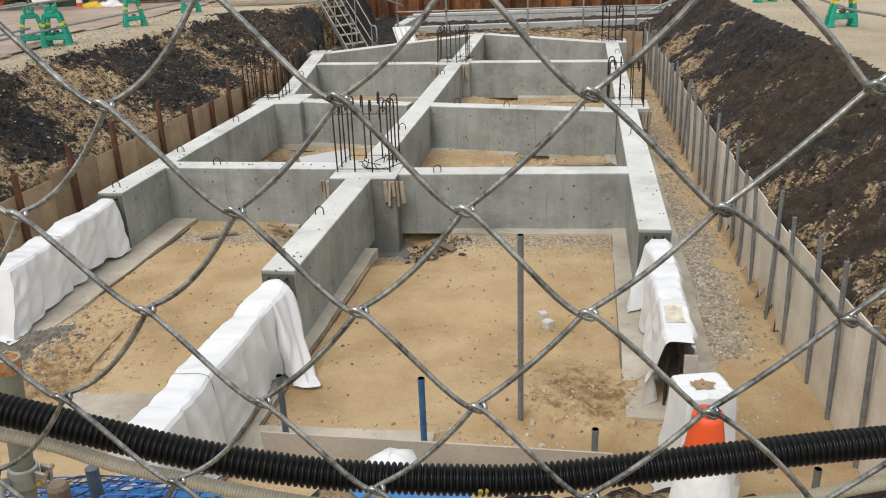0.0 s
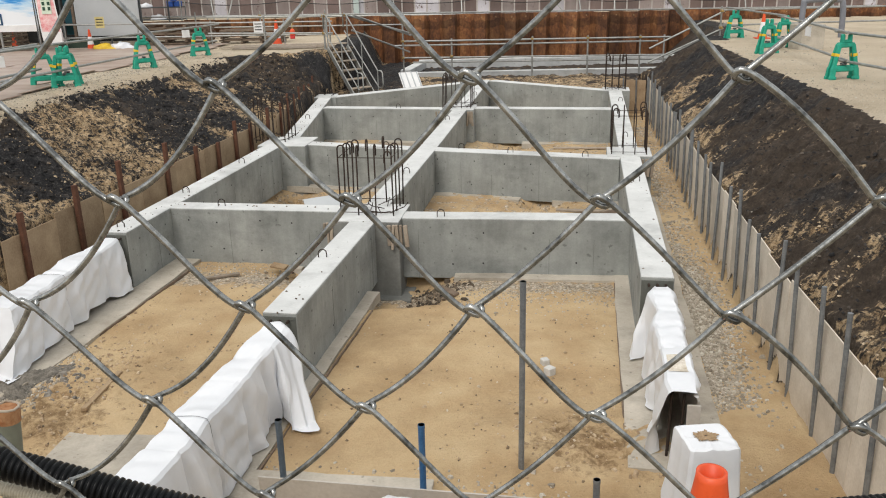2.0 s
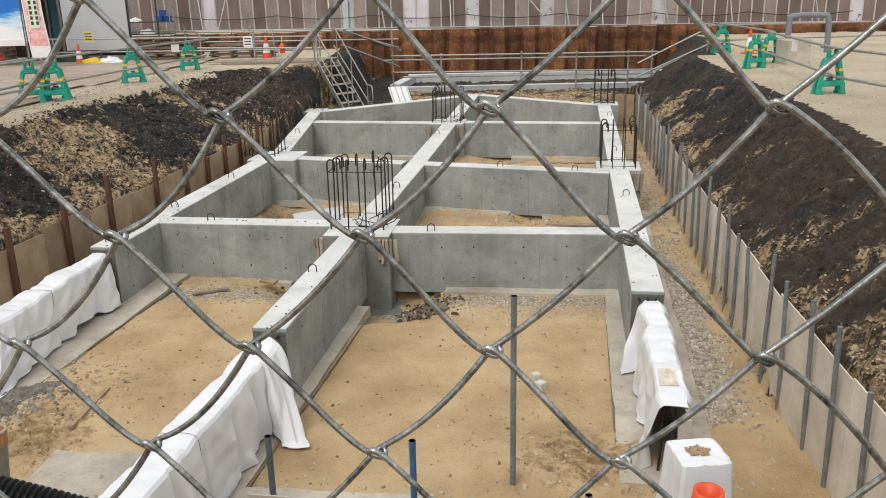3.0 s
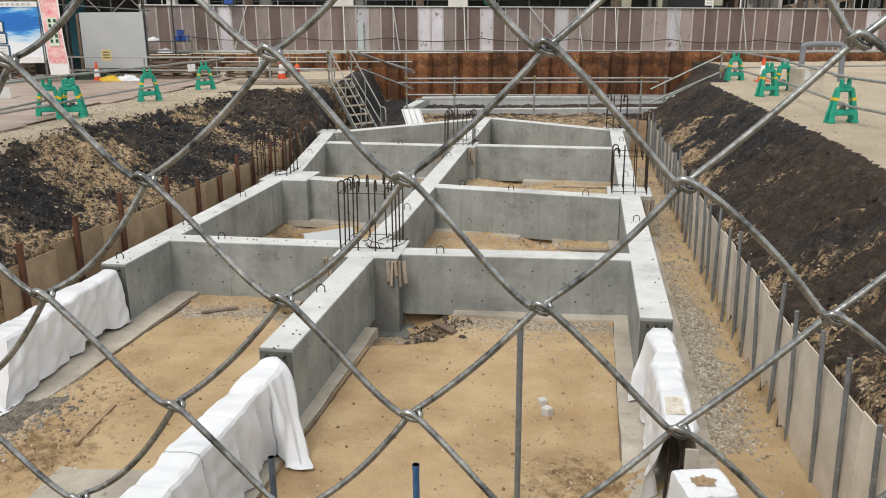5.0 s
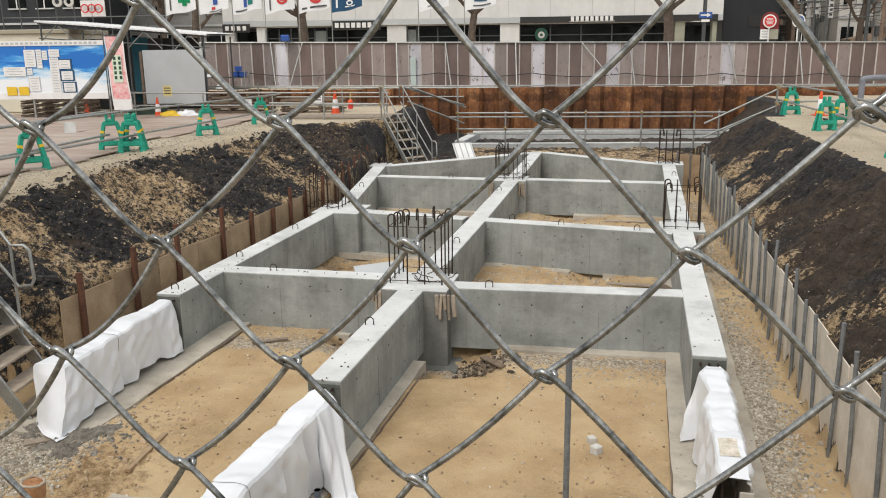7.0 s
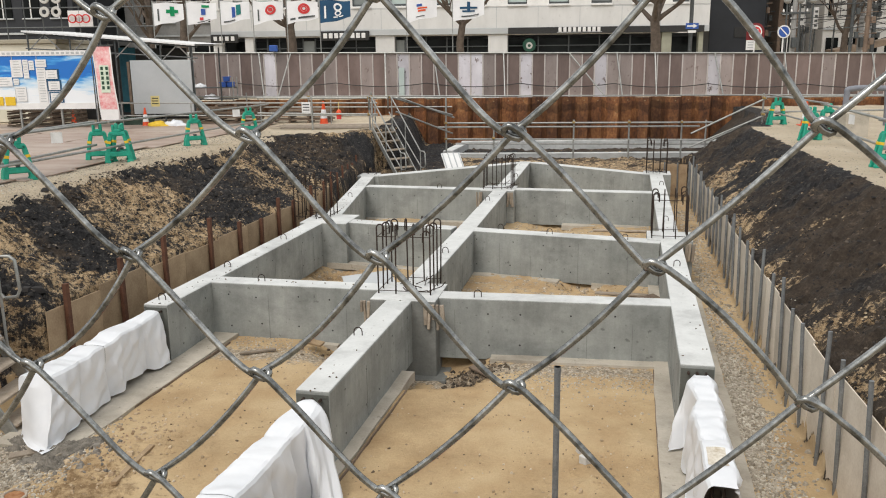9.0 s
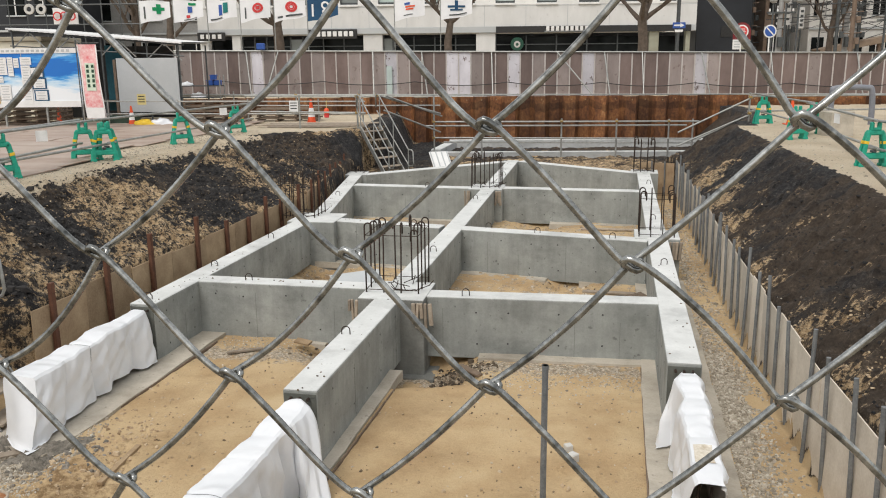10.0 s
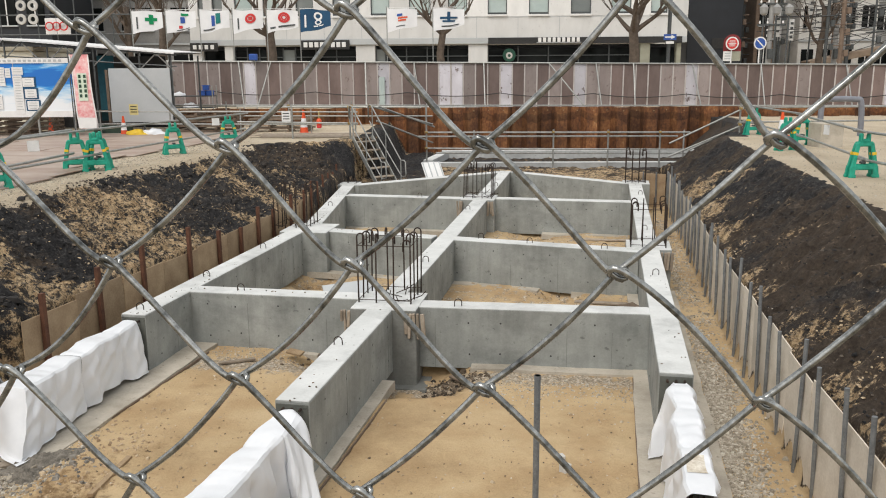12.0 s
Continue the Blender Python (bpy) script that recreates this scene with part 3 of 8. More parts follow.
def cage(x, y, size, height, rz, bars=4, hooks=True):
    """Upright starter bars with bent tops round a column, held by hoops."""
    base = F_INV @ at(x, y, BEAM_TOP, rz)
    hoop = Geo()
    s = size / 2
    for zz in (0.06, height - 0.14):
        tube(hoop, [(-s, -s, zz), (s, -s, zz), (s, s, zz), (-s, s, zz), (-s, -s, zz)], 0.006, 5)
    hoop_ob = part("rebar_hoops", Geo().add(hoop.v, hoop.f, base), M_BAR, foundation, "rusty tied hoops of a column cage")
    for i in range(bars):
        u = -s + size * i / (bars - 1)
        ring = [(u, -s), (u, s)] + ([(-s, u), (s, u)] if 0 < i < bars - 1 else [])
        for (bx, by) in ring:
            g = Geo()
            h = height + random.uniform(-0.05, 0.04)
            lean = random.uniform(-0.01, 0.01)
            pts = [(bx, by, -0.05), (bx + lean, by, h * 0.6), (bx + lean, by, h - 0.05)]
            if hooks:
                inx = -math.copysign(0.1, bx) if abs(abs(bx) - s) < 1e-6 else 0.0
                iny = 0.0 if inx else -math.copysign(0.1, by)
                for k in range(1, 7):
                    w = math.pi * k / 6
                    pts.append((bx + lean + inx * (1 - math.cos(w)) / 2, by + iny * (1 - math.cos(w)) / 2, h - 0.05 + 0.05 * math.sin(w)))
                pts.append((bx + lean + inx, by + iny, h - 0.16))
            tube(g, pts, 0.011, 6)
            part("rebar", Geo().add(g.v, g.f, base), M_BAR, hoop_ob, smooth=True)


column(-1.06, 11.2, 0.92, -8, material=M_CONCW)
# the stained column tone also darkens the footing, down in the hole
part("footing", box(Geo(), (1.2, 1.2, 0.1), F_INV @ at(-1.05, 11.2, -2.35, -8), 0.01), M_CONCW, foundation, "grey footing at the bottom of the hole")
cage(-1.07, 11.42, 0.74, 0.97, -8)
column(-3.2, 16.68, 0.98, -8)
cage(-3.55, 17.0, 0.7, 0.9, -8)
column(3.36, 14.95, 0.8, -10)
cage(3.36, 15.0, 0.62, 0.85, -10)
column(0.36, 20.75, 0.85, -9)
cage(0.36, 20.9, 0.7, 0.85, -9)
column(-3.35, 23.4, 0.7, 0)
column(4.85, 23.5, 0.75, -10)
cage(4.85, 23.6, 0.55, 0.95, -10)

for bx, by, rz in ((-1.51, 9.3, 8), (-0.67, 13.6, 8), (-3.33, 11.77, 80), (-4.45, 10.75, 10), (-0.1, 10.95, 85), (2.99, 12.69, 10), (3.6, 16.4, 10), (4.5, 21.19, 10), (-3.24, 19.53, 0),
                   (-1.16, 20.9, 80), (0.06, 18.91, 8), (0.3, 15.6, 70), (1.2, 15.15, 70), (2.51, 14.65, 70), (0.85, 22.85, 8), (-1.16, 15.95, 70), (-4.1, 12.6, 10), (-3.7, 14.7, 10)):
    g = tube(Geo(), [F_INV @ at(bx, by, BEAM_TOP, random.uniform(-18, 18)) @ Vector(v) for v in [(-0.05, 0, -0.03), (-0.05, 0, 0.06)] + [(-0.05 * math.cos(math.pi * k / 6), 0, 0.06 + 0.05 * math.sin(math.pi * k / 6)) for k in range(1, 6)] + [(0.05, 0, 0.06), (0.05, 0, -0.03)]], 0.007, 6)
    part("lifting_loop", g, M_BAR, foundation, "rusty bent lifting loop", smooth=True)


def packers(x, y, rz, n=4):
    """Splintered timber packers left round a column head."""
    for i in range(n):
        h = random.uniform(0.14, 0.40)
        m = F_INV @ at(x, y, BEAM_TOP - h / 2 - 0.02, rz) @ at((i - n / 2) * 0.058 + random.uniform(-0.012, 0.012), random.uniform(-0.03, 0.0), 0) @ pose(0, 0, 0, random.uniform(-3, 3), random.uniform(-5, 5), 0)
        part("packer", box(Geo(), (random.uniform(0.03, 0.06), 0.05, h), m, 0.006), M_PACK, foundation, "pale timber packer")


packers(-0.66, 10.68, -8, 5)
packers(-1.62, 10.86, -8, 3)
packers(2.87, 14.52, -10, 4)
packers(3.62, 14.45, -10, 4)
packers(-3.05, 16.38, -10, 4)
packers(0.62, 20.25, -9, 4)
packers(-0.12, 20.35, -9, 3)
for cx, cy in ((-1.06, 11.33), (-3.55, 17.0), (0.36, 20.9), (-3.35, 23.4), (4.85, 23.6)):
    g = Geo()
    for k in range(9):
        a = random.uniform(0, 6.28)
        p = Vector((cx + random.uniform(-0.3, 0.3), cy + random.uniform(-0.3, 0.3), BEAM_TOP + 0.03))
        tube(g, [F_INV @ p, F_INV @ (p + Vector((math.cos(a) * 0.2, math.sin(a) * 0.2, random.uniform(0.0, 0.08)))), F_INV @ (p + Vector((math.cos(a) * 0.26, math.sin(a) * 0.26, random.uniform(0.05, 0.14))))], 0.007, 5)
    part("bent_ties", g, M_BAR, foundation, "loose bent tie bars on a column head")

# ---- chain-link fence ----
KNOT, HALF_U, HALF_V = Vector((-0.0336, 0.2401, 1.8920)), Vector((0.03908, -0.00574, 0.00087)), Vector((0.00073, -0.00069, -0.03639))
BENT = {(-3, 1): (1.8, -3.3, 1.3), (-3, 3): (0.9, 0.6, -0.1), (-2, 0): (-1.5, 3.7, 0.2), (-2, 2): (0.6, -0.3, 0.3), (-1, -1): (2.6, -1.2, 0.5),
        (-1, 1): (0.4, -0.6, 0.6), (-1, 3): (0.2, -0.2, 0.3), (0, 0): (-0.1, 0.6, 1.0), (0, 2): (-0.9, 3.2, -1.3), (1, -1): (0.3, -1.4, 0.1),
        (1, 1): (-0.5, 1.5, -0.8), (1, 3): (-1.7, -1.5, 0.7), (2, 0): (-1.1, 1.2, -0.8), (2, 2): (-0.8, -2.0, 0.0), (3, 1): (-0.1, -0.6, -1.1),
        (3, 3): (0.6, -0.7, -1.3), (0, -2): (1.7, 0, 1.7), (2, -2): (2.6, 0, 5.3)}
WIRE_R = 0.00105
FRONT = {1: (-0.0013, 0.0008), 2: (-0.0036, 0.0), 3: (-0.003, 0.0)}  # how far each column's strands bow
BACK = {-5: 0.0066, -4: 0.0066, -3: 0.0062, -2: 0.0032, -1: 0.0041, 0: 0.0021, 1: 0.0025, 2: 0.0011, 3: 0.001}
fence = thing("chain_link_fence", at(0, 0.245, 0.33, -8.4), "galvanised chain-link fence of thick wire diamonds", "fence")
FENCE_INV = fence.matrix_world.inverted()
OUT = HALF_U.cross(HALF_V).normalized()  # towards the site


def knot(a, b):
    p = KNOT + HALF_U * a + HALF_V * b
    return p + Vector(BENT.get((a, b), (0, 0, 0))) * 0.001


def fence_wire(n, b0, b1):
    """One zigzag wire between the columns n and n + 1 of knots, hooked into its neighbours at each turn."""
    ud, vd, r = HALF_U.normalized(), HALF_V.normalized(), WIRE_R
    pts, b = [], b0
    if (n + b) % 2:
        b += 1
    arc, bow = FRONT.get(n, (0.0, 0.0022))
    back_sag = BACK.get(n, 0.003)

    def near(c, x, y, z):
        return c + ud * r * x * 0.9 + vd * r * y * 0.9 - OUT * r * z

    while b <= b1:
        p, q, w = knot(n, b), knot(n + 1, b + 1), knot(n, b + 2)
        # left turn: from the back, round the neighbour and over to the front
        pts += [near(p, -1.2, 0.9, -1.2), near(p, -2.7, 0.5, 0.2), near(p, -2.6, -1.2, 1.9), near(p, -0.9, -2.1, 2.4)]
        a, c = near(p, 0.6, -1.5, 2.0), near(q, -1.6, 1.1, 0.4)
        for k in (0.06, 0.12, 0.2, 0.3, 0.4, 0.5, 0.6, 0.7, 0.8, 0.88, 0.95):
            pts.append(a.lerp(c, k) + vd * (arc * 4 * k * (1 - k) + bow * 9.5 * k ** 3 * (1 - k)))
        # right turn: under the neighbour, up and away to the back
        pts += [near(q, 0.9, 2.2, 0.4), near(q, 2.5, 1.4, 0.2), near(q, 2.7, -0.4, -0.5), near(q, 1.2, -0.8, -1.9)]
        a, c = near(q, -0.6, 0.4, -2.2), near(w, 0.6, -0.4, -1.7)
        for k in (0.04, 0.1, 0.18, 0.3, 0.4, 0.5, 0.6, 0.7, 0.8, 0.88, 0.95):
            pts.append(a.lerp(c, k) + vd * back_sag * 4 * k * (1 - k))
        b += 2
    g = Geo()
    soft = [pts[0]]
    for p, q in zip(pts, pts[1:]):
        soft += [p.lerp(q, 0.25), p.lerp(q, 0.75)]
    tube(g, [FENCE_INV @ p for p in soft + [pts[-1]]], r, 8)
    return part("wire", g, M_WIRE, fence, smooth=True)


for n in range(-9, 10):
    fence_wire(n, -11, 43)
for n in [*range(-26, -9), *range(10, 26)]:
    # the fence goes on to both sides
    pts = []
    for b in range(-11 + (n + 11) % 2, 43, 2):
        p, q = knot(n, b), knot(n + 1, b + 1)
        pts += [p - OUT * 0.001, p.lerp(q, 0.5) - OUT * 0.001, q, q + OUT * 0.001, q.lerp(knot(n, b + 2), 0.5) + OUT * 0.001]
    part("wire", tube(Geo(), [FENCE_INV @ p for p in pts], WIRE_R, 5), M_WIRE, fence, smooth=True)
for n in (-26, 26):
    p = knot(n, 0)
    part("post", tube(Geo(), [FENCE_INV @ Vector((p.x, p.y, 0.28)), FENCE_INV @ Vector((p.x, p.y, 2.36))], 0.024, 12), M_PIPE, fence, "galvanised fence post")
part("top_rail", tube(Geo(), [FENCE_INV @ knot(-26, -12), FENCE_INV @ knot(26, -12)], 0.016, 10), M_PIPE, fence, "galvanised top rail")

# ---- blinding strips under the beams ----


def slab(p, q, left, right, ztop=-2.0, name="blinding_strip", ragged=0.018):
    """A thin rough strip from p to q that reaches so far to the left and right of the line."""
    p, q = Vector((*p, 0)), Vector((*q, 0))
    d = (q - p).normalized()
    side = Vector((-d.y, d.x, 0))
    n = max(4, int((q - p).length / 0.22))
    verts, faces = [], []
    for i in range(n + 1):
        c = p.lerp(q, i / n)
        for off in (left, -right):
            w = off + ragged * noise.noise(c * 1.7 + Vector((0, 0, off))) + 0.008 * noise.noise(c * 7 + Vector((0, 0, off)))
            for zz in (ztop + 0.012 * noise.noise(c * 3.1), ztop - 0.12):
                verts.append(c + side * w + Vector((0, 0, zz)))
    for i in range(n):
        a = i * 4
        faces += [(a, a + 4, a + 6, a + 2), (a, a + 1, a + 5, a + 4), (a + 2, a + 6, a + 7, a + 3)]
    faces += [(0, 2, 3, 1), (n * 4, n * 4 + 1, n * 4 + 3, n * 4 + 2)]
    return tagged(part(name, Geo().add(verts, faces), M_BLIND), "rough pale blinding concrete strip at the foot of a beam", "concrete strip", kind="structure")


slab((-2.22, 4.6), (-1.17, 10.2), 0.34, 0.25, -2.03)
slab((1.78, 5.9), (3.3, 14.7), 0.34, 0.52, -2.02)
slab((-4.92, 7.9), (-4.0, 13.2), 0.40, 0.56, -2.02)
slab((0.1, 10.94), (2.45, 10.66), 0.2, 0.3, -2.03)
slab((-4.0, 11.87), (-2.1, 11.57), 0.2, 0.28, -2.08)
slab((-0.3, 15.7), (1.45, 15.1), 0.25, 0.42, -2.05, ragged=0.06)
slab((2.0, 14.9), (2.9, 14.6), 0.25, 0.2, -2.07, ragged=0.06)
slab((1.95, 20.45), (4.0, 20.1), 0.25, 0.42, -2.05, ragged=0.05)
slab((-3.0, 21.3), (0.0, 20.7), 0.25, 0.42, -2.05, ragged=0.05)
slab((-3.1, 16.6), (-0.8, 15.85), 0.25, 0.42, -2.05, ragged=0.05)
slab((-1.75, 5.9), (-0.2, 5.68), 0.16, 0.3, -2.01, ragged=0.12)
slab((-3.6, 6.3), (-2.5, 6.2), 0.42, 0.45, -2.015, ragged=0.22)


for (x0, y0), (x1, y1) in (((-1.935, 4.7), (-0.975, 9.55)), ((-4.36, 8.0), (-3.72, 11.3)), ((1.46, 6.1), (2.2, 10.3))):
    g = box(Geo(), (math.hypot(x1 - x0, y1 - y0), 0.016, 0.06), at((x0 + x1) / 2, (y0 + y1) / 2, -2.06, along((x0, y0), (x1, y1))), 0.003)
    tagged(part("edge_board", g, M_WOODD), "dark timber edge board along a concrete strip", "board", "edge boards")

# ---- boarded pit edge ----
def boarded_edge(path, z0, z1, step, material, peg_mat, peg_gap, peg_r, peg_up, side, name, label, lean=0.02, flat=False):
    """Upright boards along a path with driven pegs on the pit side."""
    ob = thing(name, at(*path[0], z0), label, "retaining boards", kind="structure")
    inv = ob.matrix_world.inverted()
    for k, (p, q) in enumerate(zip(path, path[1:])):
        p, q = Vector((*p, 0)), Vector((*q, 0))
        d = (q - p).normalized()
        nrm = Vector((-d.y, d.x, 0)) * side
        length = (q - p).length
        n = max(1, round(length / step))
        for i in range(n):
            c = p + d * length * (i + 0.5) / n
            top = z1 + random.uniform(-0.035, 0.035)
            g = box(Geo(), (length / n - 0.006, 0.014, top - z0), inv @ at(c.x, c.y, (top + z0) / 2, along(p, q)) @ pose(0, 0, 0, random.uniform(-1.2, 1.2), random.uniform(-0.5, 0.5), 0), 0.002)
            part("board", g, material, ob)
        m = max(1, round(length / peg_gap))
        for i in range(m):
            c = p + d * length * (i + random.uniform(0.25, 0.75)) / m + nrm * (peg_r + 0.014)
            tip = nrm * random.uniform(-lean, lean * 1.5) + d * random.uniform(-0.03, 0.03)
            up = z1 + peg_up * random.choice((0.2, 0.6, 1.0, 1.3, 1.7))
            if flat:
                g = box(Geo(), (peg_r * 2, peg_r * 1.6, up - z0 + 0.1), inv @ at(c.x, c.y, (up + z0 - 0.1) / 2, along(p, q)) @ pose(0, 0, 0, random.uniform(-1, 1), random.uniform(-1.5, 1.5), 0), 0.004)
                part("post", g, peg_mat, ob)
            else:
                g = tube(Geo(), [inv @ (c + Vector((0, 0, z0 - 0.1)) - tip), inv @ (c + Vector((0, 0, up)) + tip)], peg_r, 8)
                part("peg", g, peg_mat, ob, smooth=False)
    return ob


boarded_edge([(3.02, 4.75), (3.31, 7.5), (3.69, 10.2), (4.17, 13.4), (5.16, 19.5), (5.86, 24.0)], -2.12, -0.98, 0.91, M_PLY_R, M_PEG, 0.66, 0.022, 0.2, 1,
             "sheathing_right", "weathered plywood boards held by leaning grey steel pegs along the pit edge")
boarded_edge([(-3.74, 18.2), (-4.40, 14.82), (-5.01, 11.58), (-5.42, 9.5)], -2.12, -1.0, 1.0, M_PLY_L, M_RUST, 0.98, 0.036, 0.24, 1,
             "sheathing_left", "brown form boards held by rusty steel posts along the pit edge", flat=True)
boarded_edge([(-3.78, 24.2), (-3.74, 18.3)], -2.1, -0.98, 0.9, M_PLY_L, M_RUST, 0.9, 0.03, 0.2, 1,
             "sheathing_back_left", "brown boards and rusty posts behind the beam end", flat=True)
boarded_edge([(5.84, 24.1), (4.9, 24.5)], -2.1, -1.1, 0.9, M_PLY_L, M_PEG, 0.6, 0.024, 0.1, 1,
             "sheathing_back_right", "brown boards closing the pit beside the beam end")


# ---- sheeted starter bars ----
def crease(x):
    """A wave with sharp ridges and valleys, from -1 to 1."""
    return abs((x % 1.0) * 2 - 1) * 2 - 1


def crumple(u, s, seed):
    """Relief of a sheet that was folded and pressed flat again."""
    rng = random.Random(seed)
    h = 0.0
    for k in range(9):
        w, fr, ph = rng.gauss(0.0, 0.32) if k < 6 else rng.uniform(0, math.pi), rng.uniform(1.3, 6.5), rng.random()
        q = Vector((u * 1.3 + k * 5.1, s * 1.3, seed))
        warp = 0.22 * noise.noise(q)
        here = min(1.0, max(0.0, 0.4 + 1.9 * noise.noise(q * 1.1 + Vector((0, 9, 0)))))
        h += here * crease((u * math.cos(w) + s * math.sin(w)) * fr + ph + warp) * 0.041 / fr
    return h + 0.008 * noise.noise(Vector((u * 3.1, s * 3.1, seed + 4)))


def table(rows, u):
    """Values between the rows (u, value, value ...)."""
    if u <= rows[0][0]:
        return rows[0][1:]
    for p, q in zip(rows, rows[1:]):
        if u <= q[0]:
            k = (u - p[0]) / (q[0] - p[0])
            return tuple(lerp(m, n, k) for m, n in zip(p[1:], q[1:]))
    return rows[-1][1:]


def sheeted(path, ztop, zbot, label, crest, left, right, ties=(), folds=(), patch=None, caps=(0, 1), pleats=0.05, seed=1, step=0.022):
    """White plastic sheeting over a row of wall bars. crest: rows of the way along, half width, shift aside and sag of the top;
    left and right: rows of the way along, how far the hem strays along and outwards, and the length of the drop."""
    a, b = Vector((*path[0], 0)), Vector((*path[1], 0))
    d = (b - a).normalized()
    ob = thing("sheeted_wall_bars", at(a.x, a.y, zbot, math.degrees(math.atan2(d.y, d.x))), label, "covered bars")
    tall, length = ztop - zbot, (b - a).length
    nu, nt, nd = int(length / step) + 1, 10, 30
    rows = []
    for i in range(nu):
        u = length * i / (nu - 1)
        half, shift, sag = table(crest, u)
        pinch = max([math.exp(-((u - c) / 0.035) ** 2) for c in ties] + [0.0])
        near = max([math.exp(-abs(u - c) / 0.028) for c in folds] + [0.0])
        span = (0.0, *folds, length)
        lo, hi = max([c for c in span if c <= u + 1e-6]), min([c for c in span if c >= u - 1e-6])
        bulge = math.sin(math.pi * (u - lo) / max(hi - lo, 1e-6)) ** 0.7 if hi > lo else 0.0
        ztop_u = tall - sag - 0.008 * pinch - 0.007 * near
        row = []
        for side, hem in ((-1, right), (1, left)):
            dx, dy, drop = table(hem, u)
            half_row = []
            for j in range(nd + 1):
                h = j / nd
                over = h * drop
                fold = crease(u * 2.3 + 0.8 * noise.noise(Vector((u * 1.5, side * 3.0, seed))) + seed * 0.37) * 0.6 + crease(u * 4.1 + over * 0.5 + seed * 0.61) * 0.4
                out = half + shift * side + 0.012 + dy * h ** 0.75 + pleats * fold * h * (1 - 0.75 * pinch) - 0.03 * pinch * h
                out -= 0.016 * (1 - min(1.0, over / 0.035)) ** 2 + (0.034 * near - 0.016 * bulge) * min(1.0, 0.25 + over * 2.5)
                z = ztop_u - over
                c = crumple(u + side * 7, over, seed + side)
                half_row.append(Vector((u + dx * h ** 1.2 + 0.01 * noise.noise(Vector((u * 4, h * 3, seed))), side * (out + c * (1 - 0.6 * pinch) * min(1.0, 0.35 + over * 4)), max(z, 0.012 + 0.01 * abs(c) * 40))))
            row.append(half_row)
        top = [row[0][0].lerp(row[1][0], k / nt) + Vector((0, 0, 0.004 * math.sin(math.pi * k / nt) + 0.45 * crumple(u, k / nt * 2 * half + 3, seed + 5))) for k in range(1, nt)]
        rows.append(row[0][::-1] + top + row[1])
    m = len(rows[0])
    verts = [v for r in rows for v in r]
    faces = [(i * m + k, (i + 1) * m + k, (i + 1) * m + k + 1, i * m + k + 1) for i in range(nu - 1) for k in range(m - 1)]
    sheet = part("plastic_sheet", Geo().add(verts, faces), M_SHEET, ob, smooth=True, sharp=17)
    if patch:
        rim = [[v + Vector((0, 0, 0.004)) for v in rows[i][nd + 1:nd + nt - 1]] for i in range(round(patch[0] / length * (nu - 1)), round(patch[1] / length * (nu - 1)) + 1)]
        w = len(rim[0])
        part("dirty_patch", Geo().add([v for r in rim for v in r], [(i * w + k, (i + 1) * w + k, (i + 1) * w + k + 1, i * w + k + 1) for i in range(len(rim) - 1) for k in range(w - 1)]), M_PATCH, ob, "beige patch on the sheet", smooth=True)
    for e in caps:
        # the end hangs down between the two sides
        r, g, n = rows[0 if e == 0 else -1], Geo(), nt
        sgn = -1 if e == 0 else 1
        cv = []
        for j in range(nd + 1):
            p, q = r[nd - j], r[m - 1 - nd + j]
            for k in range(n + 1):
                w = k / n
                c = p.lerp(q, w)
                rise = r[nd + k] - r[nd].lerp(r[m - 1 - nd], w)
                c += rise * max(0.0, 1 - j / 5)
                c.x += sgn * (0.035 * math.sin(math.pi * w) + 0.5 * crumple(w * 0.4, j / nd * 0.7, seed + 11)) * min(1.0, 4 * w, 4 * (1 - w), j / 4)
                cv.append(c)
        part("end_flap", g.add(cv, [(j * (n + 1) + k, j * (n + 1) + k + 1, (j + 1) * (n + 1) + k + 1, (j + 1) * (n + 1) + k) for j in range(nd) for k in range(n)]), M_SHEET, ob, smooth=True, sharp=17)
    for c in ties:
        row = rows[min(nu - 1, round(c / length * (nu - 1)))]
        out = [v + Vector((0, 0.004 * (1 if v.y > 0 else -1), 0.003)) for v in row[::2]]
        part("tie_cord", tube(Geo(), out, 0.0022, 5), M_PEG, ob, "thin grey cord round the sheet")
    return ob


sheeted(((-1.72, 7.5), (-2.22, 4.75)), -1.28, -2.03, "wall bars under a creased white plastic sheet beside a beam",
        crest=((0, 0.06, 0.0, 0.02), (0.1, 0.1, 0.01, 0.0), (0.25, 0.12, 0.02, 0.01), (0.55, 0.14, 0.02, 0.0), (0.75, 0.13, 0.0, 0.035), (1.2, 0.14, 0.02, 0.0), (1.35, 0.15, 0.0, 0.03), (1.9, 0.15, 0.0, 0.0), (2.05, 0.14, 0.0, 0.03), (2.8, 0.15, 0, 0)),
        left=((0, 0.72, 0.50, 0.98), (0.12, 0.64, 0.45, 0.95), (0.3, 0.5, 0.34, 0.86), (0.42, 0.36, 0.26, 0.78), (0.52, 0.26, 0.19, 0.68), (0.56, 0.02, 0.02, 0.70), (1.0, 0, 0.05, 0.76), (1.5, 0, 0.03, 0.75), (2.2, 0.02, 0.10, 0.78), (2.8, 0.05, 0.06, 0.76)),
        right=((0, 0.0, 0.05, 0.72), (1.4, 0, 0.09, 0.76), (2.8, 0.02, 0.05, 0.75)), ties=(1.86,), folds=(0.55, 0.78, 1.25, 1.86, 2.31), pleats=0.04, seed=2)
